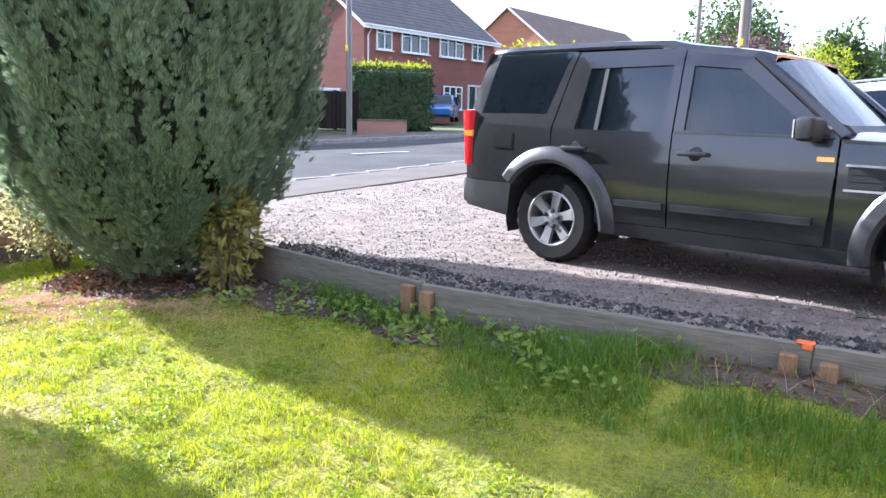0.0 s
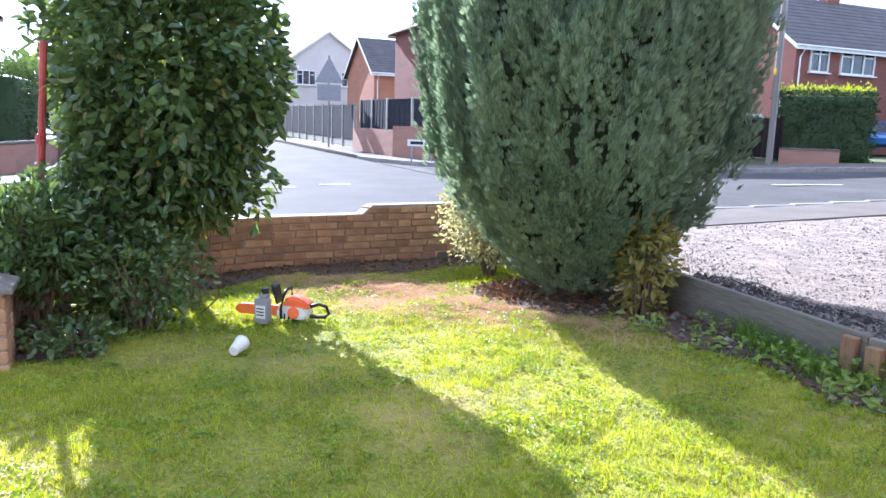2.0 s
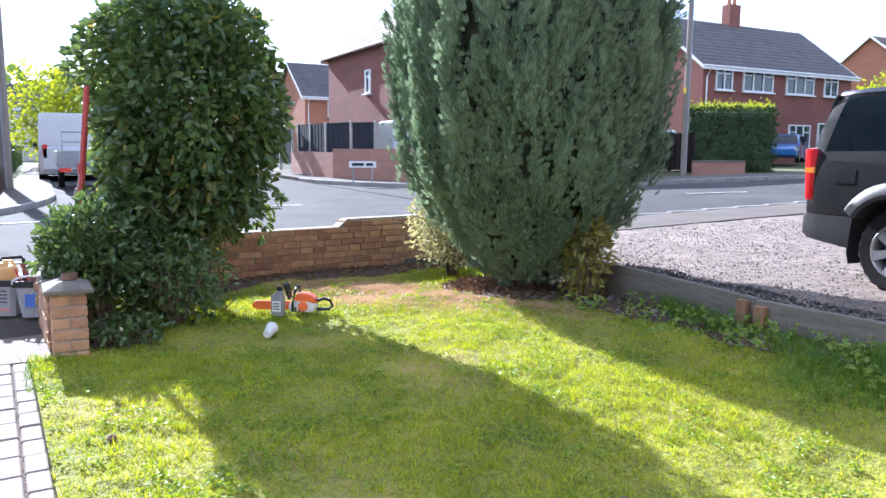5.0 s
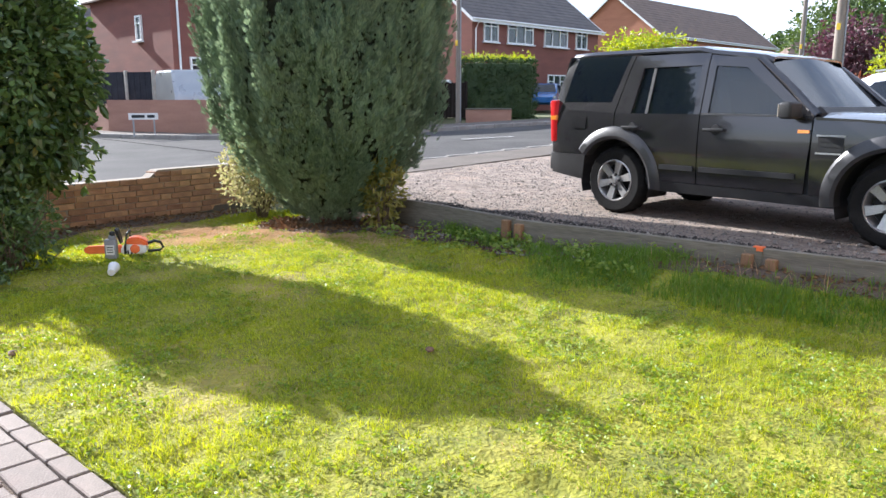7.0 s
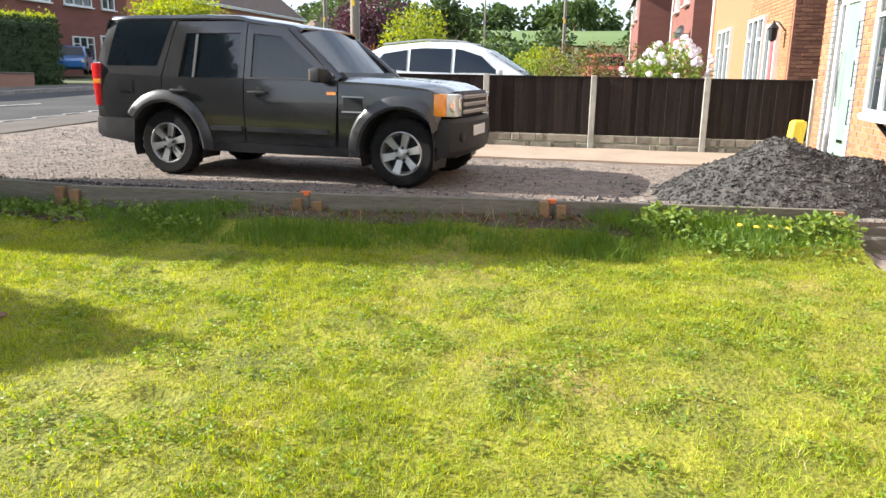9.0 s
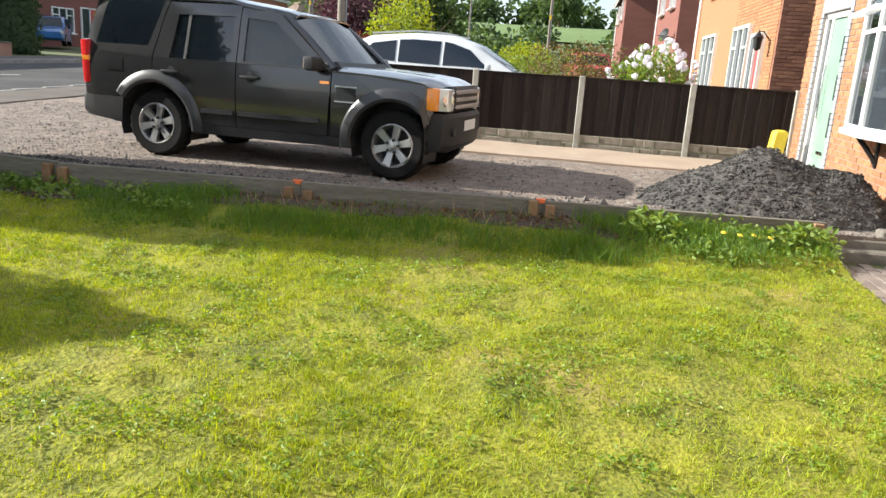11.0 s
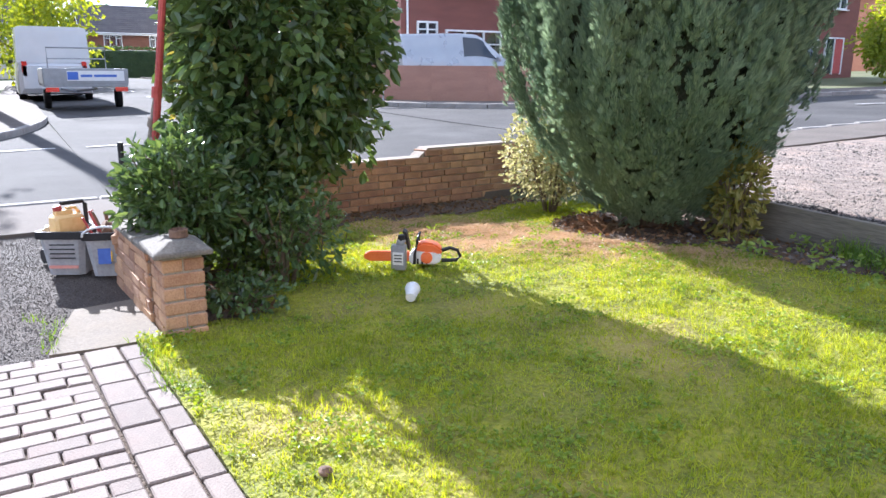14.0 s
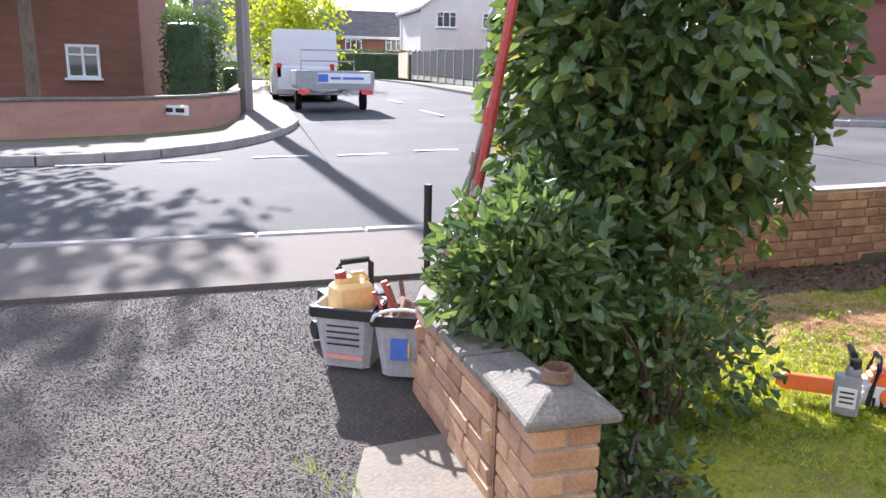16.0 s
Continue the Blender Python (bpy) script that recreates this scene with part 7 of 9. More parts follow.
def low_wall(pts, h, name, label, material="dwarf", thick=0.22, cap=True):
    w = thing(name, (0, 0, 0), 0, label, "garden wall", kind="structure")
    for (xa, ya), (xb, yb) in zip(pts, pts[1:]):
        ln = math.hypot(xb - xa, yb - ya)
        z = min(far_level(xa, ya), far_level(xb, yb))
        bm = bmesh.new()
        box(bm, (0, 0, h / 2 - 0.15), (ln + 0.05, thick, h + 0.3))
        o = part("run", bm, M[material], w)
        o.matrix_world = pose((xa + xb) / 2, (ya + yb) / 2, z, 0, 0, math.degrees(math.atan2(yb - ya, xb - xa)))
        if cap:
            bm = bmesh.new()
            box(bm, (0, 0, h + 0.035), (ln + 0.06, thick + 0.07, 0.06), bevel=0.01)
            o = part("coping", bm, M["cap"], w)
            o.matrix_world = pose((xa + xb) / 2, (ya + yb) / 2, z, 0, 0, math.degrees(math.atan2(yb - ya, xb - xa)))
    return w


def offset_kerb(ys_, back):
    return [(far_kerb(y) - back, y) for y in ys_]


low_wall([(-29.5, 9.35), (-26.2, 9.2), (-24.2, 9.25)], 0.95, "corner_wall_low", "brown brick garden wall at the side road corner", cap=False)
low_wall([(-24.2, 9.25), (-22.6, 10.0), (-21.3, 11.2), (-20.2, 12.6), (-19.4, 14.4), (-19.1, 16.6)], 1.08, "corner_wall", "brown brick garden wall curving with the footway", cap=False)
low_wall([(-20.1, 22.65), (-18.75, 24.0)], 0.46, "stub_wall", "low brown brick wall by the pole")
low_wall([(-16.9, -14.0), (-17.2, -9.0), (-17.9, -5.2), (-18.8, -3.2), (-20.2, -1.9), (-22.2, -1.35), (-30.0, -1.2)], 0.60, "south_corner_wall", "low dark brick wall with pale coping round the corner")


def panel_run(name, pts, base, h, label, material="blackfence", posts="cpost", board=0.0):
    f = thing(name, (0, 0, 0), 0, label, "fence")
    for i, (xa, ya) in enumerate(pts):
        z = far_level(xa, ya) + base
        bm = bmesh.new()
        box(bm, (xa, ya, z + h / 2), (0.11, 0.11, h + 0.1), bevel=0.01)
        part("post", bm, M[posts], f)
        if i + 1 < len(pts):
            xb, yb = pts[i + 1]
            ln = math.hypot(xb - xa, yb - ya)
            a = math.degrees(math.atan2(yb - ya, xb - xa))
            bm = bmesh.new()
            box(bm, (0, 0.03, h / 2 + board / 2), (ln - 0.1, 0.02, h - board - 0.04))
            o = part("panel", bm, M[material], f)
            o.matrix_world = pose((xa + xb) / 2, (ya + yb) / 2, z, 0, 0, a)
            n = 10
            for k in range(n):
                bm = bmesh.new()
                box(bm, (-ln / 2 + ln * (k + 0.5) / n, 0.01 * (k % 2), h / 2 + board / 2), (ln / n - 0.004, 0.03, h - board))
                part("board", bm, M[material], o)
            if board:
                bm = bmesh.new()
                box(bm, (0, 0, board / 2), (ln - 0.1, 0.05, board))
                o = part("gravel_board", bm, M["cpost"], f)
                o.matrix_world = pose((xa + xb) / 2, (ya + yb) / 2, z, 0, 0, a)
    return f


panel_run("black_fence", [(-29.6, 9.6), (-27.7, 9.5), (-25.8, 9.48), (-23.9, 9.75), (-23.0, 10.3)], 0.55, 1.45, "black fence panels with concrete posts behind a brick wall")
panel_run("side_road_fence", [(-29.8 - 1.9 * k, 9.4 + 0.02 * k) for k in range(13)], 0.1, 1.75, "black fence panels with pale concrete posts along the side road", board=0.3)
panel_run("pale_fence", [(-54.6 - 1.9 * k, 9.75 + 0.15 * k) for k in range(4)], 0.1, 1.8, "pale timber fence panels down the side road", "palefence", "palefence")
panel_run("picket_fence", [(-23.4 + 0.95 * k, 22.2 + 0.3 * k) for k in range(4)], 0.1, 1.5, "brown board fence beside a pole", "darkfence", "darkfence")


def name_sign(at, yaw, label, legs=True):
    s = thing("street_sign", at, yaw, label, "street sign", "street name signs")
    bm = bmesh.new()
    box(bm, (0, 0, 0.62), (0.86, 0.02, 0.20), bevel=0.004)
    pl_ = part("plate", bm, M["offwhite"], s)
    for k in range(2):
        bm = bmesh.new()
        box(bm, (-0.15 + 0.37 * k, -0.012, 0.62), (0.38 if k == 0 else 0.22, 0.004, 0.09))
        part("print_bar", bm, M["black"], pl_)
    if legs:
        for x_ in (-0.3, 0.3):
            bm = bmesh.new()
            box(bm, (x_, 0.025, 0.34), (0.05, 0.03, 0.72), bevel=0.004)
            part("leg", bm, M["steel"], s)
    return s


name_sign((-20.9, 8.95, far_level(-20.9, 8.95)), 66, "white street name plate with black bars on a short stand")
name_sign((-19.15, -2.55, far_level(-19, -2.4) - 0.25), 58, "white street name plate on a low brick wall", False)
tri = thing("warning_sign", (-31.6, 8.75, far_level(-31.6, 8.75)), 82, "grey back of a triangular road sign on a pole", "road sign")
bm = bmesh.new()
tube(bm, [(0, 0, 0), (0, 0, 3.9)], 0.045, 8)
part("pole", bm, M["steel"], tri)
bm = bmesh.new()
prism(bm, [(-0.62, 2.75), (0.62, 2.75), (0.0, 3.85)], "y", -0.07, -0.05)
part("plate", bm, M["greyplastic"], tri)
bm = bmesh.new()
prism(bm, [(-0.5, 2.0), (0.5, 2.0), (0.5, 2.68), (-0.5, 2.68)], "y", -0.07, -0.05)
part("lower_plate", bm, M["greyplastic"], tri)


def timber_pole(x, y, h, r, label, arm=False):
    p_ = thing("utility_pole", (x, y, far_level(x, y) - 0.2), 0, label, "pole", "street poles")
    bm = bmesh.new()
    tube(bm, [(0, 0, 0), (0, 0, h * 0.5), (0.02, 0, h)], [r, r * 0.9, r * 0.75], 12)
    part("shaft", bm, M["pole"], p_, smooth=True)
    bm = bmesh.new()
    box(bm, (0.0, -r * 0.95, 3.4), (0.12, 0.03, 0.22))
    part("tag_plate", bm, M["yellow"], p_)
    bm = bmesh.new()
    tube(bm, [(r * 1.15, 0, 0.2), (r * 1.05, 0, h * 0.8)], 0.03, 6)
    part("cable_guard", bm, M["steel"], p_)
    if arm:
        bm = bmesh.new()
        tube(bm, [(0, 0, h * 0.93), (-0.8, 0.2, h * 0.98)], 0.03, 6)
        box(bm, (-1.0, 0.25, h * 0.98), (0.5, 0.15, 0.1), bevel=0.03)
        part("lamp_arm", bm, M["steel"], p_)
    return p_


timber_pole(-20.05, 22.1, 9.0, 0.115, "tall weathered timber pole beside a low wall")
timber_pole(-24.6, -1.05, 9.0, 0.20, "dark timber pole on the corner footway")
timber_pole(-6.9, 27.2, 8.0, 0.17, "timber pole by the footway")
timber_pole(-13.2, 41.0, 8.5, 0.11, "slim lamp pole along the street", True)
timber_pole(0.4, 42.0, 7.0, 0.07, "slim pale pole among the gardens")
timber_pole(-9.5, 78.0, 9.0, 0.08, "distant slim pole above the hedges")

# ---- vehicles ----


def vehicle(name, at, yaw, paint, L, W, H, belt, hood, hood_z, screen, rear, label, tall=False, cat="car", glass="cglass"):
    """A parked car or van: its nose points to local +x."""
    c = thing(name, at, yaw, label, cat)
    hl, hw = L / 2, W / 2

    def ring(x, z0, z1, w0, w1):
        return [(x, -w0, z0), (x, -w0 * 1.0, (z0 + z1) / 2), (x, -w1, z1), (x, w1, z1), (x, w0, (z0 + z1) / 2), (x, w0, z0), (x, -w0, z0)]
    bm = bmesh.new()
    rows = [ring(-hl, 0.45, belt - 0.1, hw * 0.86, hw * 0.84), ring(-hl + 0.12, 0.28, belt, hw * 0.97, hw * 0.95), ring(-hl + 0.6, 0.25, belt, hw, hw * 0.97), ring(hl - hood - 0.1, 0.25, belt, hw, hw * 0.97), ring(hl - 0.55, 0.25, hood_z, hw * 0.98, hw * 0.92), ring(hl - 0.15, 0.28, hood_z - 0.10, hw * 0.92, hw * 0.84), ring(hl, 0.40, hood_z - 0.22, hw * 0.78, hw * 0.72)]
    loft(bm, rows)
    for r in (rows[0], rows[-1]):
        bm.faces.new([bm.verts.new(p) for p in r[:6]])
    part("body", bm, M[paint], c, smooth=True)
    bm = bmesh.new()
    top = H
    xr0, xr1 = -hl + (0.10 if tall else 0.15), -hl + rear
    xf1, xf0 = hl - hood - screen, hl - hood
    tw = hw * (0.90 if tall else 0.76)
    sec = [(xr0, belt - 0.02, belt, hw * 0.95), (xr1, belt - 0.02, top - 0.05, tw), ((xr1 + xf1) / 2, belt - 0.02, top, tw), (xf1, belt - 0.02, top - 0.04, tw * 0.98), (xf0, belt - 0.02, belt, hw * 0.90)]
    rows = [[(x, -hw * 0.95, z0), (x, -(w1 + 0.04), z1 - 0.05 * (z1 > belt)), (x, -w1 * 0.9, z1), (x, w1 * 0.9, z1), (x, w1 + 0.04, z1 - 0.05 * (z1 > belt)), (x, hw * 0.95, z0)] for x, z0, z1, w1 in sec]
    loft(bm, rows)
    part("cabin", bm, M[paint], c, smooth=True)
    def pane(nm, pts):
        bm = bmesh.new()
        bm.faces.new([bm.verts.new(p) for p in pts])
        r = bmesh.ops.extrude_face_region(bm, geom=bm.faces[:])
        part(nm, bm, M[glass], c)
    e = 0.012
    for s in (-1, 1):
        def wpt(x, t):
            return (x, s * (hw * 0.95 + (tw + 0.04 - hw * 0.95) * t + e), belt + (top - 0.1 - belt) * t)
        spans = [(xf1 - 0.55, xf1 + screen * 0.15, xf1 + screen * 0.78, xf1 - 0.55)] if tall else [(xr1 + 0.05, xr1 + 0.75, xr1 + 0.75, xr1 - rear * 0.45), (xr1 + 0.8, (xr1 + xf1) / 2 + 0.35, (xr1 + xf1) / 2 + 0.35, xr1 + 0.8), ((xr1 + xf1) / 2 + 0.42, xf1 - 0.02, xf1 + screen * 0.72, (xr1 + xf1) / 2 + 0.42)]
        for a, b, b2, a2 in spans:
            pane("side_glass", [wpt(a2, 0.10), wpt(b2, 0.10), wpt(b, 0.90), wpt(a, 0.90)])
        bm = bmesh.new()
        box(bm, (xf0 - 0.35, s * (hw + 0.09), belt + 0.05), (0.13, 0.16, 0.14), bevel=0.03)
        part("door_mirror", bm, M["black"], c)
        bm = bmesh.new()
        box(bm, (-hl + 0.05, s * hw * 0.80, belt - 0.25 if not tall else 1.1), (0.10, 0.16, 0.28 if not tall else 0.5), bevel=0.02)
        part("tail_lamp", bm, M["redlens"], c)
        bm = bmesh.new()
        box(bm, (hl - 0.22, s * hw * 0.72, hood_z - 0.22), (0.26, 0.34, 0.16), (0, 0, -s * 22), 0.03)
        part("headlamp", bm, M["clear"], c)
    def spt(t, k):
        return (xf0 + (xf1 - xf0) * t + e, k * (hw * 0.86 + (tw * 0.86 - hw * 0.86) * t), belt + (top - 0.05 - belt) * t + e)
    pane("windscreen", [spt(0.08, -1), spt(0.08, 1), spt(0.92, 1), spt(0.92, -1)])
    def rpt(t, k):
        return (xr0 + (xr1 - xr0) * t - e, k * (hw * 0.8 + (tw * 0.8 - hw * 0.8) * t), belt + (top - 0.08 - belt) * t + e)
    if not tall:
        pane("rear_glass", [rpt(0.1, -1), rpt(0.1, 1), rpt(0.85, 1), rpt(0.85, -1)])
    bm = bmesh.new()
    box(bm, (0, 0, 0.33), (L - 0.3, W - 0.1, 0.16))
    part("sill", bm, M["black"], c)
    bm = bmesh.new()
    box(bm, (-hl + 0.02, 0, 0.75), (0.03, 0.5, 0.11))
    part("number_plate", bm, M["yellow"], c, "plain plate")
    for x in (-hl + 0.85, hl - 0.85):
        for s in (-1, 1):
            w_ = new("wheel")
            w_.parent = c
            w_.matrix_local = pose(x, s * (hw - 0.1), 0.32)
            bm = bmesh.new()
            lathe(bm, [(0.19, -0.1), (0.30, -0.105), (0.325, -0.07), (0.325, 0.07), (0.30, 0.105), (0.19, 0.1)], 22, axis="y", caps=False)
            part("tyre", bm, M["rubber"], w_, smooth=True)
            bm = bmesh.new()
            lathe(bm, [(0.195, s * 0.095), (0.17, s * 0.08), (0.05, s * 0.06), (0.04, s * 0.08)], 18, axis="y")
            part("rim", bm, M["silver"], w_, smooth=True)
    return c


def curved_vehicle(name, at, yaw, paint, W, rows, windows, screen, axles, label, cat="car", trim=None):
    """A parked vehicle lofted through stations (x, underside, belt, top, width share); its nose points to local +x."""
    c = thing(name, at, yaw, label, cat)
    hw = W / 2

    def station(x):
        return [np.interp(x, [r[0] for r in rows], [r[i] for r in rows]) for i in (1, 2, 3, 4)]

    def top_half(z1, z2, f):
        return hw * f * (0.95 - 0.27 * min(0.7, max(0, z2 - z1)))

    def ring(x):
        z0, z1, z2, f = station(x)
        w, t = hw * f, top_half(z1, z2, f)
        half = [(w * 0.90, z0), (w * 0.985, z0 + 0.22 * (z1 - z0)), (w, z0 + 0.6 * (z1 - z0)), (w * 0.985, z0 + 0.9 * (z1 - z0)), (w * 0.955, z1), (t + (w * 0.955 - t) * 0.12, z1 + (z2 - z1) * 0.86), (t * 0.93, z1 + (z2 - z1) * 0.96), (t * 0.6, z2)]
        return [(x, -y, z) for y, z in half] + [(x, y, z) for y, z in half[::-1]]
    bm = bmesh.new()
    xs = sorted({*[r[0] for r in rows], *steps(rows[0][0], rows[-1][0], 0.16)})
    loft(bm, [ring(x) for x in xs])
    for x in (xs[0], xs[-1]):
        bm.faces.new([bm.verts.new(p) for p in ring(x)])
    body = part("body", bm, M[paint], c, smooth=True, sharp=50)

    def side_at(x, t, s, e=0.008):
        z0, z1, z2, f = station(x)
        w, tp = hw * f * 0.955, top_half(z1, z2, f)
        return (x, s * (w + (tp + (w - tp) * 0.12 - w) * t / 0.86 + e), z1 + (z2 - z1) * t)
    for s in (-1, 1):
        for win in windows:
            (xa, ta), (xb, tb), (xc, tc), (xd, td) = win
            bm = bmesh.new()
            g = [[side_at((xa + (xb - xa) * u) * (1 - v) + (xd + (xc - xd) * u) * v, (ta + (tb - ta) * u) * (1 - v) + (td + (tc - td) * u) * v, s) for u in np.linspace(0, 1, 7)] for v in np.linspace(0, 1, 5)]
            part("side_glass", thicken(loft(bm, g), (0, -s * 0.006, 0)), M["cglass"], c, smooth=True)
        xm = windows[-1][1][0]
        bm = bmesh.new()
        box(bm, (xm - 0.05, s * (hw + 0.08), station(xm)[1] + 0.10), (0.12, 0.20, 0.15), bevel=0.035, seg=2)
        part("door_mirror", bm, M[paint], c, smooth=True)
        x0, x1 = rows[0][0], rows[-1][0]
        bm = bmesh.new()
        box(bm, (x0 + 0.12, s * hw * 0.84, station(x0 + 0.1)[1] - 0.14), (0.22, 0.16, 0.18), bevel=0.02)
        part("tail_lamp", bm, M["redlens"], c)
        bm = bmesh.new()
        box(bm, (x1 - 0.22, s * hw * 0.74, station(x1 - 0.22)[1] - 0.12), (0.30, 0.30, 0.14), (0, 8, -s * 24), 0.03)
        part("headlamp", bm, M["clear"], c)
        bm = bmesh.new()
        loft(bm, [[(x, s * (hw * station(x)[3] + 0.004), station(x)[0] + h_ * 0.22) for h_ in (0.0, 0.5, 1.0)] for x in steps(x0 + 0.3, x1 - 0.3, 0.3)])
        part("sill_trim", thicken(bm, (0, s * 0.01, 0)), M["trim"], c)
    bm = bmesh.new()
    g = []
    for x in np.linspace(screen[0], screen[1], 6):
        z0, z1, z2, f = station(x)
        t = top_half(z1, z2, f)
        g.append([(x + 0.01, t * 0.88 * k / 3, z2 + 0.012 - 0.05 * (abs(k) / 3) ** 2 * (z2 - z1)) for k in range(-3, 4)])
    part("windscreen", thicken(loft(bm, g), (-0.004, 0, -0.004)), M["cglass2"], c, smooth=True)
    if trim:
        for s in (-1, 1):
            bm = bmesh.new()
            tube(bm, [(x, s * top_half(*station(x)[1:]) * 0.86, station(x)[2] + 0.03) for x in steps(trim[0], trim[1], 0.3)], 0.018, 6)
            part("roof_rail", bm, M["silver"], c, smooth=True)
    for x in axles:
        for s in (-1, 1):
            road_wheel(c, x, s * (hw - 0.13), s, 0.35, 0.22, 0.225, 5)
    return c


curved_vehicle("estate_car", (-0.25, 14.35, 0.30), -2, "vanwhite", 1.88,
               [(-2.4, 0.5, 0.86, 0.93, 0.84), (-2.3, 0.36, 1.0, 1.12, 0.93), (-2.05, 0.30, 1.03, 1.40, 0.97), (-1.6, 0.28, 1.03, 1.60, 1.0), (-0.7, 0.28, 1.01, 1.69, 1.0), (0.1, 0.28, 0.99, 1.67, 1.0), (0.6, 0.28, 0.98, 1.52, 1.0), (1.4, 0.28, 0.97, 1.03, 1.0), (2.0, 0.30, 0.90, 0.95, 0.96), (2.3, 0.34, 0.74, 0.80, 0.88), (2.4, 0.45, 0.62, 0.66, 0.76)],
               [[(-1.85, 0.22), (-1.05, 0.12), (-1.05, 0.78), (-1.55, 0.70)], [(-0.98, 0.12), (-0.12, 0.12), (-0.12, 0.80), (-0.98, 0.79)], [(-0.05, 0.12), (0.95, 0.22), (0.48, 0.74), (-0.05, 0.80)]],
               (0.55, 1.36), (-1.5, 1.5), "silver white estate car parked behind the fence", trim=(-1.6, 0.2))
curved_vehicle("panel_van", (-23.2, 12.75, 0.42), 86, "vansilver", 1.98,
               [(-1.95, 0.45, 1.22, 1.98, 0.93), (-1.87, 0.35, 1.26, 2.05, 0.98), (0.2, 0.30, 1.26, 2.12, 1.0), (0.85, 0.30, 1.24, 2.10, 1.0), (1.1, 0.30, 1.20, 2.0, 1.0), (1.95, 0.30, 1.14, 1.26, 0.99), (2.35, 0.32, 1.0, 1.06, 0.92), (2.5, 0.42, 0.80, 0.86, 0.80)],
               [[(0.30, 0.10), (1.62, 0.22), (1.08, 0.82), (0.30, 0.84)]], (1.1, 1.9), (-1.15, 1.6), "silver panel van parked in front of a brick house", "van")
vehicle("panel_van", (-32.3, 1.0, far_level(-31, 1) - 0.07), 180, "vanwhite", 5.6, 2.3, 2.55, 1.3, 0.9, 1.2, 0.8, 0.12, "white high-roof panel van with a trailer behind it", True, "van")
vehicle("small_car", (-25.2, 34.8, 0.95), -60, "bluepaint", 3.9, 1.7, 1.5, 0.92, 1.0, 0.9, 0.7, 0.5, "small blue hatchback parked beside a hedge")
vehicle("off_road_estate", (-24.6, 25.6, 0.72), 40, "vanwhite", 4.5, 1.85, 1.75, 1.05, 1.2, 1.0, 0.6, 0.3, "white off-road estate car behind a fence")
vehicle("small_car", (2.6, 34.0, 0.8), 100, "redpaint", 4.0, 1.7, 1.5, 0.92, 1.0, 0.9, 0.7, 0.5, "dull red car parked further up the street")

trailer = thing("drop_side_trailer", (-25.4, 1.45, far_level(-25.4, 1.4) - 0.06), 180, "grey drop-side trailer with a printed tailboard", "trailer")
bm = bmesh.new()
box(bm, (0, 0, 0.72), (2.7, 2.2, 0.10), bevel=0.01)
part("bed", bm, M["steel"], trailer)
for x_, y_, sx, sy in ((-1.34, 0, 0.05, 2.2), (1.34, 0, 0.05, 2.2), (0, -1.09, 2.7, 0.05), (0, 1.09, 2.7, 0.05)):
    bm = bmesh.new()
    box(bm, (x_, y_, 0.97), (sx, sy, 0.42), bevel=0.006)
    part("side_board", bm, M["steel"], trailer)
bm = bmesh.new()
box(bm, (-1.372, -0.25, 0.98), (0.012, 1.5, 0.28))
sp_ = part("printed_board", bm, M["offwhite"], trailer, "white board with blue print bars")
for y_, w_ in ((0.35, 0.28), (0.0, 0.3), (-0.5, 0.6)):
    bm = bmesh.new()
    box(bm, (-1.382, y_, 0.98), (0.006, w_, 0.22 if y_ > 0.2 else 0.07))
    part("print_bar", bm, M["blueprint"], sp_)
for s in (-1, 1):
    bm = bmesh.new()
    lathe(bm, [(0.15, -0.09), (0.27, -0.09), (0.29, -0.05), (0.29, 0.05), (0.27, 0.09), (0.15, 0.09)], 18, pose(0.1, s * 0.98, 0.30), axis="y")
    part("wheel", bm, M["rubber"], trailer)
    bm = bmesh.new()
    box(bm, (-1.37, s * 0.9, 0.60), (0.05, 0.34, 0.12))
    part("tail_lamp", bm, M["redlens"], trailer)
bm = bmesh.new()
tube(bm, [(-1.2, -0.55, 1.15), (-1.2, -0.55, 1.75), (-1.2, 0.95, 1.75), (-1.2, 0.95, 1.15)], 0.025, 6)
tube(bm, [(-1.2, -0.55, 1.45), (-1.2, 0.95, 1.45)], 0.02, 6)
part("rail", bm, M["steel"], trailer)
bm = bmesh.new()
tube(bm, [(1.3, 0.5, 0.55), (2.3, 0, 0.45), (1.3, -0.5, 0.55)], 0.04, 6)
part("drawbar", bm, M["steel"], trailer)

# ---- trees, hedges and the hill ----


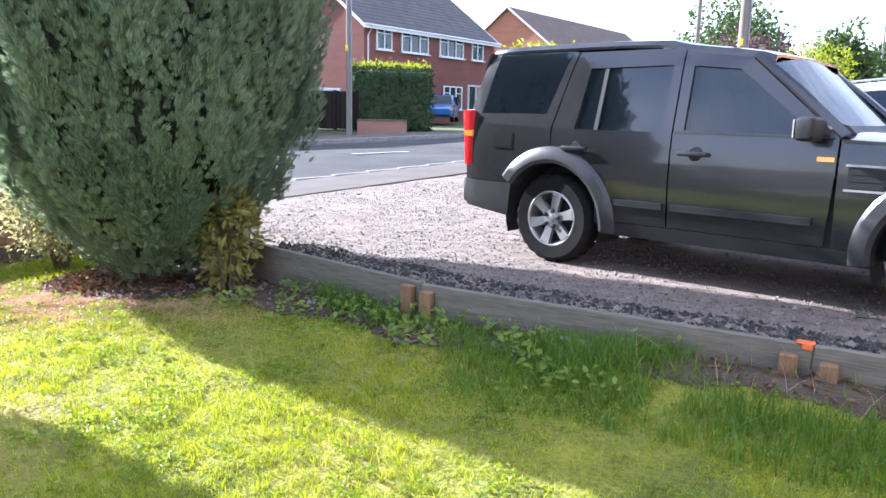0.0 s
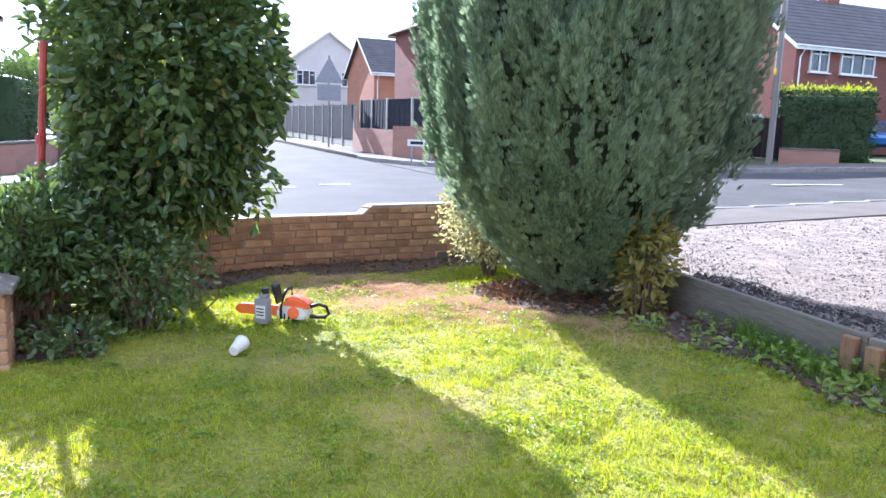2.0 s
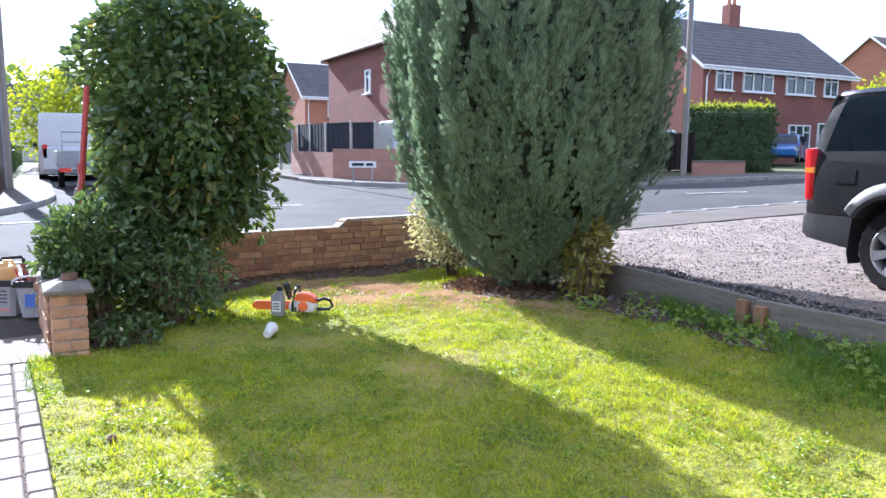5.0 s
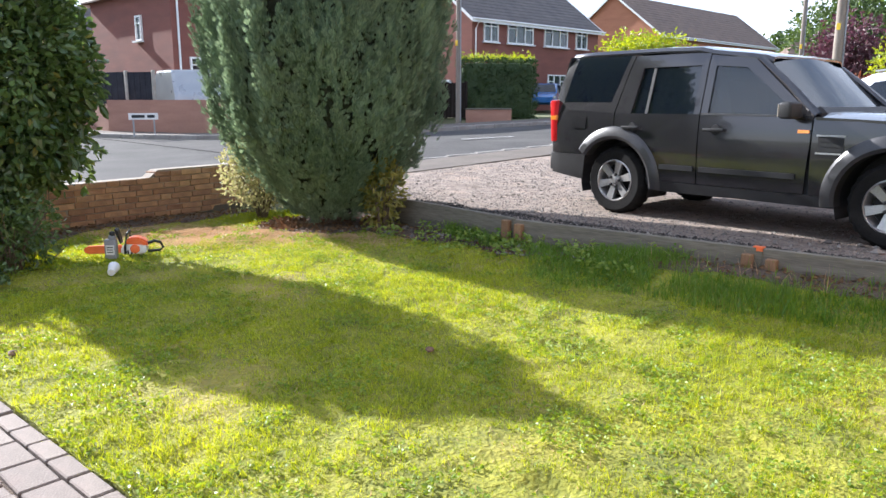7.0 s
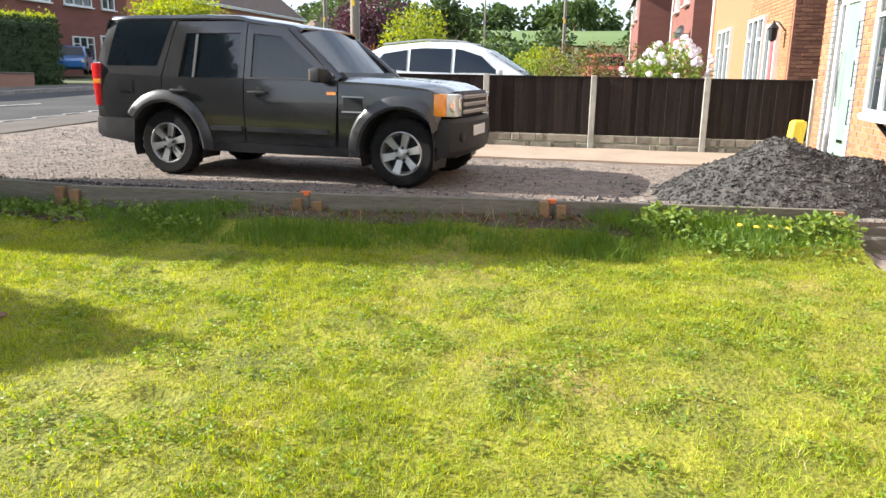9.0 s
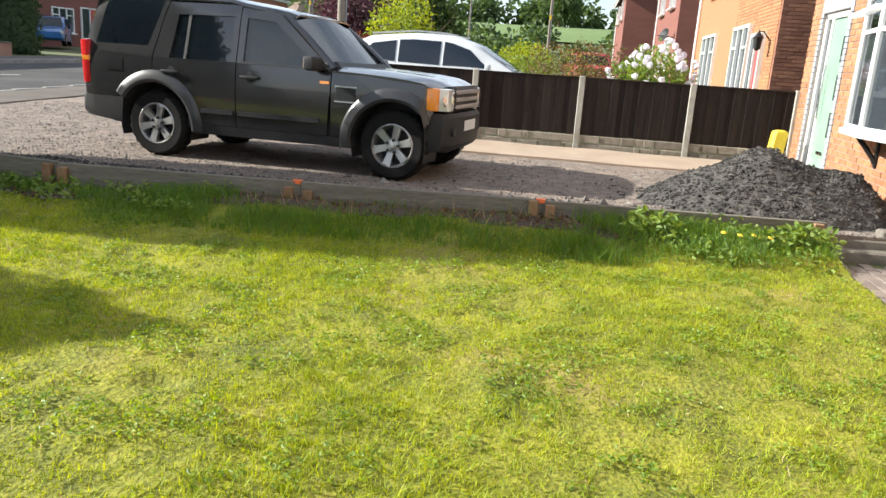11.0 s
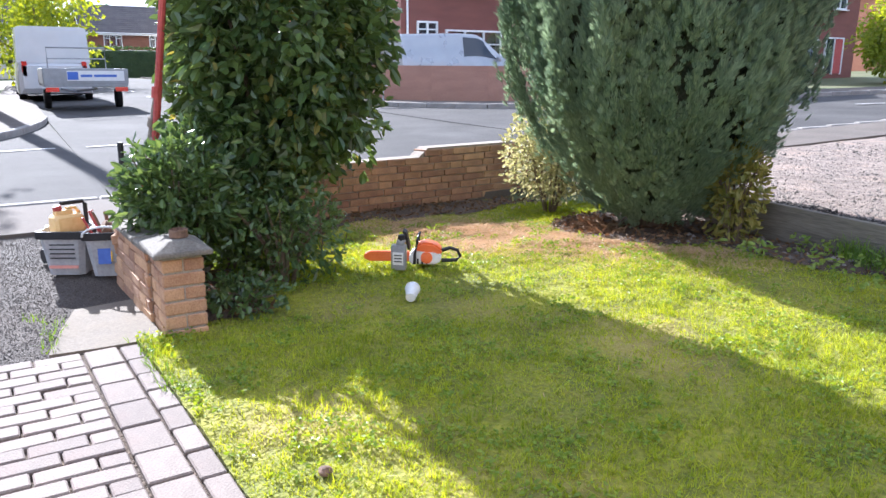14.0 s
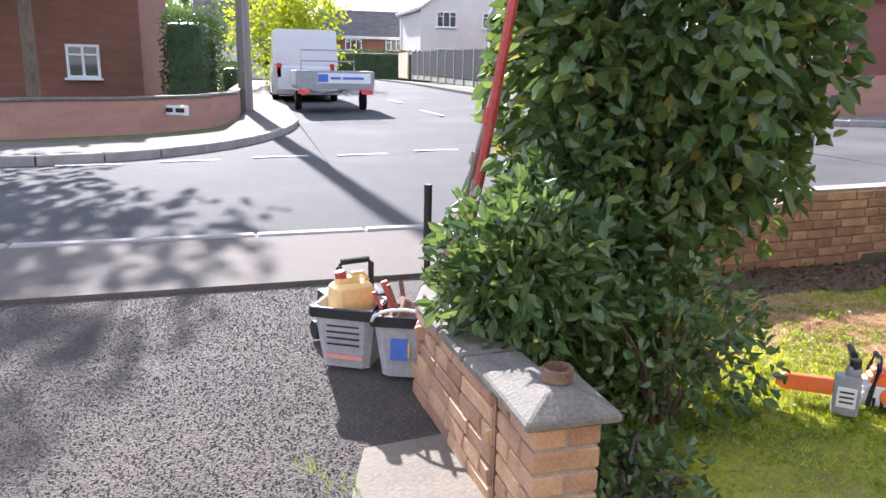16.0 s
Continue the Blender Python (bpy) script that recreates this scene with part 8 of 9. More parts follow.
def broad_tree(name, x, y, h, r, mat_, label, n=2600, leaf=0.22, trunk=0.16, seed=1.0, low=0.30, z0=None):
    z0 = far_level(x, y) - 0.05 if z0 is None else z0
    t = thing(name, (x, y, z0), 0, label, "tree")
    bm = bmesh.new()
    tube(bm, [(0, 0, -0.2), (0.05, 0, h * low), (0, 0.05, h * 0.7)], [trunk, trunk * 0.8, trunk * 0.25], 8)
    part("trunk", bm, M["bark"], t, smooth=True)
    for k in range(6):
        a = 2 * math.pi * k / 6 + seed
        bm = bmesh.new()
        tube(bm, [(0, 0, h * (low + 0.04 * k)), (r * 0.4 * math.cos(a), r * 0.4 * math.sin(a), h * (low + 0.2 + 0.03 * k)), (r * 0.75 * math.cos(a), r * 0.75 * math.sin(a), h * (low + 0.33 + 0.03 * k))], [trunk * 0.5, trunk * 0.3, trunk * 0.1], 6)
        part("limb", bm, M["bark"], t)
    cz = h * (low + 1) / 2
    P, D = [], []
    for k in range(9):
        a, q = RNG.uniform(0, 6.28), RNG.uniform(-0.7, 0.75)
        rr = r * 0.55 * math.sqrt(max(0.1, 1 - q * q))
        c = (rr * math.cos(a), rr * math.sin(a), cz + q * (h * (1 - low) / 2) * 0.72)
        p, d = crown_points(n // 9, c, (r * 0.55, r * 0.55, h * (1 - low) * 0.28), 0.45, 2.0, 0.7, seed + k)
        P.append(p)
        D.append(d)
    P, D = np.concatenate(P), np.concatenate(D)
    leaves("crown", P, D + RNG.normal(0, 0.7, P.shape), leaf, leaf * 0.6, M[mat_], t)
    return t


def clipped_hedge(pts, h, w, mat_, label, n=5000, tops=None, leaf=0.10):
    (xa, ya), (xb, yb) = pts
    ln = math.hypot(xb - xa, yb - ya)
    z0 = min(far_level(xa, ya), far_level(xb, yb))
    t = thing("hedge", ((xa + xb) / 2, (ya + yb) / 2, z0), math.degrees(math.atan2(yb - ya, xb - xa)), label, "hedge")
    bm = bmesh.new()
    box(bm, (0, 0, h / 2 - 0.1), (ln - 0.2, w - 0.2, h - 0.1), bevel=0.2, seg=2)
    part("inner_mass", bm, M[mat_], t)
    d = RNG.uniform(-1, 1, (n, 3))
    ax = RNG.choice(3, n, p=[0.2, 0.45, 0.35])
    d[np.arange(n), ax] = np.sign(d[np.arange(n), ax]) * RNG.uniform(0.9, 1.06, n)
    p = d * np.array([ln / 2, w / 2, h / 2]) + np.array([0, 0, h / 2])
    p += 0.10 * np.array([[noise.noise(Vector(q) * 1.3), noise.noise(Vector(q) * 1.3 + Vector((5, 0, 0))), noise.noise(Vector(q) * 1.3 + Vector((0, 5, 0)))] for q in p])
    leaves("foliage", p, d + RNG.normal(0, 0.6, p.shape), leaf, leaf * 0.55, M[mat_], t)
    if tops:
        q = np.stack([RNG.uniform(-ln / 2, ln / 2, 900), RNG.uniform(-w / 2, w / 2, 900), h + np.abs(RNG.normal(0, 0.12, 900))], 1)
        leaves("new_growth", q, np.array([0, 0, 1.0]) + RNG.normal(0, 0.5, q.shape), 0.13, 0.06, M[tops], t)
    return t


clipped_hedge([(-23.2, 25.5), (-20.8, 28.0)], 2.65, 2.2, "hedge", "big clipped dark green hedge with pale new growth", 6000, "limeleaf", 0.13)
clipped_hedge([(-23.6, -2.6), (-26.5, -2.3)], 2.5, 1.1, "hedge", "tall clipped conifer hedge behind a wall", 3000, None, 0.10)
clipped_hedge([(-66.0, 5.5), (-66.0, 14.0)], 2.4, 1.5, "hedge", "dark hedge at the end of the side road", 2200, None, 0.2)
clipped_hedge([(-60.0, -1.6), (-34.0, -1.7)], 1.2, 0.8, "hedge", "dark clipped hedge along the side road", 3500, None, 0.12)
broad_tree("garden_tree", -19.6, 36.2, 4.2, 2.7, "limeleaf", "bright lime green garden tree", 7000, 0.22, seed=2.0, low=0.02)
broad_tree("corner_tree", -20.5, -5.5, 7.5, 3.6, "treeleaf", "dark broadleaf tree shading the corner house", 4200, 0.24, seed=3.0, low=0.42)
broad_tree("corner_tree", -22.5, -9.5, 8.0, 3.6, "treeleaf", "dark broadleaf tree by the corner house", 3200, 0.26, seed=5.0, low=0.35)
broad_tree("roadside_tree", -45.0, 1.2, 5.8, 3.2, "limeleaf", "sunlit pale green tree down the side road", 3600, 0.26, seed=4.0, low=0.1)
broad_tree("roadside_tree", -60.0, -5.0, 6.0, 3.2, "treeleaf", "green tree down the side road", 2400, 0.3, seed=14.0, low=0.15)
broad_tree("purple_tree", -12.0, 46.0, 6.0, 2.6, "purpleleaf", "dark purple-leaved garden tree", 2600, 0.3, seed=6.0, low=0.15)
broad_tree("street_tree", -6.7, 44.0, 5.2, 2.0, "treeleaf", "dense dark green tree behind the cars", 2600, 0.28, seed=7.0, low=0.1)
broad_tree("street_tree", -17.5, 62.0, 9.0, 4.0, "treeleaf", "tall dark green tree above the roofs", 3200, 0.38, seed=9.0, low=0.2)
broad_tree("street_tree", -25.0, 88.0, 11.0, 5.0, "treeleaf", "tall tree behind the far houses", 3000, 0.5, seed=10.0, low=0.2)
broad_tree("street_tree", -37.0, 108.0, 11.5, 5.0, "treeleaf", "distant tall tree behind the roofs", 2600, 0.55, seed=11.0, low=0.2)
low_shrub("lime_bush", (-5.4, 31.0, 0.7), (1.5, 1.4, 1.7), 2600, "limeleaf", "bright lime green bush beyond the cars", (0.16, 0.09), 8, 1.75, 11.0)
low_shrub("red_bush", (-6.6, 29.0, 0.65), (1.2, 1.2, 0.85), 1500, "redleaf", "red-leaved bush beyond the cars", (0.14, 0.08), 8, 0.9, 12.0)
low_shrub("lime_bush", (-0.6, 40.0, 0.95), (1.6, 1.5, 0.9), 1500, "limeleaf", "pale yellow-green bush in a far garden", (0.18, 0.1), 8, 0.9, 15.0)
low_shrub("mixed_bush", (2.35, 17.0, 0.3), (1.35, 1.0, 0.95), 3200, "mixleaf", "reddish green garden bush behind the fence", (0.075, 0.04), 12, 0.95, 13.0)
low_shrub("mixed_bush", (1.7, 17.8, 0.3), (1.3, 1.0, 0.8), 2200, "weed", "green garden bush behind the fence", (0.075, 0.04), 12, 0.85, 16.0)
hy = low_shrub("hydrangea", (4.0, 16.3, 0.3), (0.95, 0.85, 0.85), 2600, "weed", "green hydrangea bush with pale pink and white blooms", (0.10, 0.06), 12, 0.9, 17.0)
p_, d_ = crown_points(90, (0, 0, 0.9), (1.0, 0.9, 0.92), 0.3, 2.0, 0.05, 17.0)
for q in p_:
    if q[2] > 0.4:
        bm = bmesh.new()
        bmesh.ops.create_icosphere(bm, subdivisions=2, radius=0.07, matrix=Matrix.Translation(q))
        for v in bm.verts:
            v.co += Vector((RNG.normal(0, 0.012), RNG.normal(0, 0.012), RNG.normal(0, 0.012)))
        part("bloom", bm, M["bloom"], hy)
field = sheet("hill_field", steps(-70, 60, 5), steps(168, 262, 4), lambda x, y: ground_level(x, y) + 0.5 + 0.6 * noise.noise(Vector((x * 0.02, y * 0.02, 0))), M["field"], "sunlit green field on a far hillside", category="field")


def far_wood(name, x0, x1, y0, y1, count, h, mat_, label):
    """A belt of distant trees as one object."""
    P, D = [], []
    for k in range(count):
        x, y = RNG.uniform(x0, x1), RNG.uniform(y0, y1)
        hh = h * RNG.uniform(0.6, 1.25)
        p, d = crown_points(170, (x, y, ground_level(x, y) + hh * 0.5), (hh * 0.55, hh * 0.55, hh * 0.55), 0.4, 2.0, 0.6, k * 1.3)
        P.append(p)
        D.append(d)
    P, D = np.concatenate(P), np.concatenate(D)
    ob = leaves(name, P, D + RNG.normal(0, 0.6, P.shape), h * 0.22, h * 0.16, M[mat_], None)
    return tagged(ob, label, "trees", "", "stuff")


far_wood("hilltop_wood", -150, 90, 256, 275, 70, 8.0, "treeleaf", "line of dark trees along the hilltop")
far_wood("hillside_hedges", -120, 60, 120, 150, 60, 5.0, "treeleaf", "hedges and trees at the foot of the hill")
far_wood("garden_shrubs", -10, 5, 60, 100, 26, 2.6, "treeleaf", "shrubs in far gardens")
far_wood("west_wood", -160, -90, -60, 70, 60, 8.0, "treeleaf", "far trees beyond the side road")
broad_tree("hill_oak", -6.0, 235.0, 10.5, 6.0, "treeleaf", "round oak standing on the hill", 2600, 1.2, 0.5, seed=21.0, low=0.1, z0=ground_level(-6, 235))

# ---- grass, weeds, stones and litter ----


def scatter(n, x0, x1, y0, y1, ok):
    x, y = RNG.uniform(x0, x1, n), RNG.uniform(y0, y1, n)
    k = np.array([ok(a, b) for a, b in zip(x, y)], bool)
    return x[k], y[k]


def worn(a, b):
    """How far the turf is worn to straw in front of the conifer."""
    u, v = 0.79 * (a + 5.0) + 0.61 * (b - 3.0), 0.79 * (b - 3.0) - 0.61 * (a + 5.0)
    return math.exp(-(u * u / 1.6 + v * v / 0.22)) * (1.5 + 0.8 * noise.noise(Vector((a * 2.5, b * 2.5, 12))))


x, y = scatter(620000, -6.6, 4.68, -0.4, 5.1, lambda a, b: on_lawn(a, b) and not on_bed(a, b))
patch = np.array([noise.noise(Vector((a * 0.9, b * 0.9, 9))) + 0.6 * noise.noise(Vector((a * 3.1, b * 3.1, 2))) for a, b in zip(x, y)])
bare = np.array([worn(a, b) for a, b in zip(x, y)])
k = RNG.random(len(x)) < np.clip(0.75 + 0.7 * patch - 1.5 * bare, 0.05, 1.0)
x, y, patch = x[k], y[k], patch[k]
k = np.array([divot(a, b) < 0.012 for a, b in zip(x, y)], bool)
x, y, patch = x[k], y[k], patch[k]
tuft = np.array([0.7 * noise.noise(Vector((a * 12, b * 12, 40))) + 0.9 * noise.noise(Vector((a * 31, b * 31, 41))) for a, b in zip(x, y)])
k = RNG.random(len(x)) > np.clip((-0.20 - tuft) * 2.6, 0, 0.9)
x, y, patch, tuft = x[k], y[k], patch[k], tuft[k]
z = np.array([lawn_level(a, b) for a, b in zip(x, y)])
blades("lawn_grass", np.stack([x, y, z - 0.004], 1), np.clip(RNG.normal(0.021, 0.006, len(x)) * (1 + 0.4 * patch) * (1 + 1.3 * tuft), 0.006, 0.06), 0.95, 0.0062, M["grass"], label="short mown grass of the lawn")
x, y = scatter(120000, -6.0, 4.68, -0.4, 5.0, lambda a, b: on_lawn(a, b) and not on_bed(a, b) and noise.noise(Vector((a * 2.3, b * 2.3, 31))) + 0.8 * noise.noise(Vector((a * 8, b * 8, 7))) > 0.20)
z = np.array([lawn_level(a, b) for a, b in zip(x, y)])
leaves_c = leaves("clover", np.stack([x, y, z + RNG.uniform(0.008, 0.034, len(x))], 1), RNG.normal(0, 1, (len(x), 3)) * np.array([1, 1, 0.25]) + np.array([0, 0, 0.3]), 0.022, 0.015, M["clover"], None)
tagged(leaves_c, "small clover and weed leaves in the lawn", "weeds", "", "stuff")
# straw-coloured thatch on the worn part
x, y = scatter(30000, -5.9, 4.5, 0.0, 5.0, lambda a, b: on_lawn(a, b) and (math.exp(-((a + 4.6) ** 2 / 1.6 + (b - 3.0) ** 2 / 0.5)) + 0.8 * noise.noise(Vector((a * 0.8, b * 0.8, 44))) > RNG.random() * 1.1))
z = np.array([lawn_level(a, b) for a, b in zip(x, y)])
blades("dry_thatch", np.stack([x, y, z], 1), np.clip(RNG.normal(0.016, 0.006, len(x)), 0.006, 0.04), 1.6, 0.005, M["straw"], label="dry straw-coloured thatch in the lawn")
# long grass along the timber edging


def tall_strip(a, b):
    d = plank_y(a) - b
    w = 0.95 + 0.25 * noise.noise(Vector((a * 1.2, 3, 0))) - 0.55 * smooth01((-1.1 - a) / 1.0) - 0.35 * smooth01((-2.2 - a) / 1.2) - 0.25 * smooth01((a - 2.6) / 1.0)
    gap = smooth01((0.60 - d) / 0.25) * smooth01((a + 0.9) / 0.6) * smooth01((2.9 - a) / 0.5)
    return 0.06 < d < w and RNG.random() > gap * 0.97 and noise.noise(Vector((a * 3.0, b * 3.0, 50))) > -0.5 and RNG.random() < 1.15 - d / max(w, 0.1)


x, y = scatter(110000, -3.4, 4.66, 3.0, 5.2, tall_strip)
hh = np.array([0.13 + 0.10 * noise.noise(Vector((a * 1.7, b * 1.7, 60))) for a, b in zip(x, y)])
z = np.array([lawn_level(a, b) for a, b in zip(x, y)])
blades("long_grass", np.stack([x, y, z], 1), np.clip(hh * RNG.uniform(0.5, 1.35, len(x)), 0.04, 0.34), 0.55, 0.0075, M["longgrass"], bend=0.9, label="long uncut grass along the timber edging", segs=3)
x, y = scatter(9000, -4.0, 4.7, 3.2, 5.2, lambda a, b: 0.05 < plank_y(a) - b < 0.75 and noise.noise(Vector((a * 2.2, b * 2.2, 70))) > 0.02 and (a < -0.5 or a > 2.9))
z = np.array([lawn_level(a, b) for a, b in zip(x, y)]) + RNG.uniform(0.01, 0.13, len(x))
ob = leaves("weeds", np.stack([x, y, z], 1), RNG.normal(0, 1, (len(x), 3)) * np.array([1, 1, 0.4]) + np.array([0, 0, 0.3]), 0.055, 0.028, M["weed"], None)
tagged(ob, "leafy weeds among the long grass", "weeds", "", "stuff")
x, y = scatter(2600, 2.9, 4.66, 4.3, 5.2, lambda a, b: 0.05 < plank_y(a) - b < 0.45 + 0.4 * noise.noise(Vector((a * 2.5, b * 2.5, 8))) and noise.noise(Vector((a * 3, b * 3, 9))) > 0.0)
z = np.array([lawn_level(a, b) for a, b in zip(x, y)]) + RNG.uniform(0.01, 0.16, len(x))
ob = leaves("dock_leaves", np.stack([x, y, z], 1), RNG.normal(0, 1, (len(x), 3)) * np.array([1, 1, 0.4]) + np.array([0, 0, 0.3]), 0.075, 0.040, M["weed"], None)
tagged(ob, "broad pale green weed leaves by the board end", "weeds", "", "stuff")
for k in range(4):
    bm = bmesh.new()
    lathe(bm, [(0.006, 0), (0.026, 0.006), (0.018, 0.014), (0.004, 0.014)], 12, pose(3.75 + 0.12 * k, 4.72 - 0.05 * (k % 2), 0.20, 10, 8 * k, 0))
    ob = part("dandelion", bm, M["yellow"], None)
    tube_bm = bmesh.new()
    tube(tube_bm, [(3.75 + 0.12 * k, 4.72 - 0.05 * (k % 2), 0.0), (3.75 + 0.12 * k, 4.72 - 0.05 * (k % 2), 0.20)], 0.003, 5)
    part("stalk", tube_bm, M["weed"], ob)
    tagged(ob, "yellow dandelion flower among the weeds", "flower", "dandelions")
# dry stalks and dead leaves at the foot of the boards
x, y = scatter(420, -1.6, 3.4, 4.0, 5.2, lambda a, b: 0.03 < plank_y(a) - b < 0.45)
blades("dry_stalks", np.stack([x, y, np.array([lawn_level(a, b) for a, b in zip(x, y)])], 1), RNG.uniform(0.03, 0.20, len(x)), 1.1, 0.005, M["straw"], bend=0.4, label="dry broken stalks at the foot of the boards", category="stalks", segs=2)
x, y = scatter(22000, -6.9, 4.6, 0.0, 5.2, lambda a, b: on_bed(a, b) and RNG.random() < (0.95 if a > -0.9 or a < -4 else 0.35))
z = np.array([lawn_level(a, b) + 0.022 for a, b in zip(x, y)])
ob = leaves("dead_leaves", np.stack([x, y, z], 1), RNG.normal(0, 1, (len(x), 3)) * np.array([1, 1, 0.2]) + np.array([0, 0, 0.15]), 0.045, 0.026, M["deadleaf"], None)
tagged(ob, "dead brown leaves lying on the earth bed", "leaves", "", "stuff")
x, y = scatter(380, -4.4, -1.2, 3.8, 4.7, lambda a, b: on_bed(a, b))
pebbles("bed_stones", np.stack([x, y, np.array([lawn_level(a, b) for a, b in zip(x, y)]) + 0.016], 1), RNG.gamma(2, 0.007, len(x)) + 0.005, M["stone"], None, "pale stones lying on the earth bed", "stones")
n_ = 420
u, v = RNG.normal(-5.0, 0.16, n_), RNG.normal(3.66, 0.10, n_)
z = np.array([lawn_level(a, b) + 0.10 * math.exp(-((a + 5.0) / 0.2) ** 2 - ((b - 3.66) / 0.12) ** 2) * RNG.random() + 0.01 for a, b in zip(u, v)])
ob = leaves("bark_debris", np.stack([u, v, z], 1), RNG.normal(0, 1, (n_, 3)) * np.array([1, 1, 0.5]), 0.09, 0.022, M["deadleaf"], None)
tagged(ob, "small heap of dead brown bark and twigs on worn turf", "debris", "", "stuff")
for x_, y_ in ((-0.66, 1.78), (-2.27, 0.06)):
    bm = bmesh.new()
    bmesh.ops.create_icosphere(bm, subdivisions=2, radius=0.024)
    for v in bm.verts:
        v.co *= 1 + 0.35 * noise.noise(v.co * 45)
        v.co.z *= 0.7
    ob = part("earth_clod", bm, M["rust"], None)
    ob.matrix_world = pose(x_, y_, lawn_level(x_, y_) + 0.018)
    tagged(ob, "small dark brown clod lying on the lawn", "clod", "clods on the lawn")
# loose stone on the drive, thicker beside the boards
x, y = scatter(85000, -7.0, 5.7, 4.4, 10.5, lambda a, b: b > plank_y(a) + 0.03 and not (a > -0.5 and b > 9.0) and RNG.random() < 0.25 + 0.75 * smooth01((6.6 - b) / 1.6) + 0.3 * noise.noise(Vector((a * 0.9, b * 0.9, 3))))
z = np.array([drive_level(a, b) for a, b in zip(x, y)])
pebbles("drive_stones", np.stack([x, y, z + 0.002], 1), RNG.gamma(1.6, 0.0034, len(x)) + 0.003, M["stone"], None, "loose grey and buff stones on the drive", "stones")
x, y = scatter(170, -0.6, 3.2, 4.7, 6.2, lambda a, b: b > plank_y(a) + 0.08)
z = np.array([drive_level(a, b) for a, b in zip(x, y)])
pebbles("drive_cobbles", np.stack([x, y, z + 0.01], 1), RNG.gamma(3, 0.008, len(x)), M["stone"], None, "larger broken stones near the boards", "stones")
# strip of dark stones along the boards, painting in the conifer's shadow
x, y = scatter(16000, -4.4, 4.6, 4.4, 6.2, lambda a, b: 0.03 < b - plank_y(a) < 0.75 + 0.35 * noise.noise(Vector((a * 1.1, 4, 0))))
z = np.array([drive_level(a, b) for a, b in zip(x, y)])
pebbles("dark_drive_stones", np.stack([x, y, z + 0.004], 1), RNG.gamma(1.8, 0.005, len(x)) + 0.005, M["rubble"], None, "dark stones beside the timber boards standing in for conifer shade", "stones")
# weeds in the joint between slab, tarmac and paving
x, y = scatter(5000, -4.9, -3.2, -0.8, 0.0, lambda a, b: abs(b - (path_y(a) if a > -4 else (-0.33 - 0.75 * max(0, -4.05 - a) * (a < -4.4) - 0.35 * (a > -4.4)))) < 0.05 and RNG.random() < 0.4)
blades("joint_weeds", np.stack([x, y, np.zeros(len(x))], 1), RNG.uniform(0.015, 0.07, len(x)), 0.8, 0.006, M["longgrass"], label="weeds growing in the paving joints", category="weeds", segs=2, bend=0.4)

# coarse chips standing out of the tarmac
x, y = scatter(42000, -6.95, -4.0, -3.2, -0.25, lambda a, b: b < -0.32 or a < -5.0)
z = np.array([-0.03 + 0.06 * smooth01((-4.2 - a) / 2.6) + 0.006 * noise.noise(Vector((a, b, 0))) for a, b in zip(x, y)])
pebbles("tarmac_chips", np.stack([x, y, z], 1), RNG.uniform(0.003, 0.0075, len(x)), M["chip"], None, "coarse stone chips set in the tarmac", "stones")

x, y = scatter(260000, -6.4, -3.2, 1.8, 4.4, lambda a, b: on_lawn(a, b) and not on_bed(a, b) and RNG.random() < worn(a, b))
z = np.array([lawn_level(a, b) for a, b in zip(x, y)])
blades("worn_turf", np.stack([x, y, z + 0.002], 1), np.clip(RNG.normal(0.013, 0.005, len(x)), 0.005, 0.03), 2.2, 0.006, M["straw"], label="dry straw-coloured worn turf beside the conifer bed", segs=2)

# ---- block paving ----
paving = thing("block_paving", (0, 0, 0), 0, "weathered pink-grey block paving path with mossy joints", "paving", kind="structure")
bm = bmesh.new()
prism(bm, [(-3.98, -0.30), (5.75, -0.22), (5.75, -7.0), (-3.98, -7.0)], "z", -0.12, -0.022)
prism(bm, [(4.70, -0.22), (5.75, -0.22), (5.75, 5.05), (4.70, 5.05)], "z", -0.12, -0.024)
part("sand_bed", bm, M["soil"], paving)


def block_mesh(a, b, nm):
    bm = bmesh.new()
    box(bm, (0, 0, -0.03), (a - 0.009, b - 0.009, 0.06), bevel=0.006)
    return link(nm, bm, M["paver"])


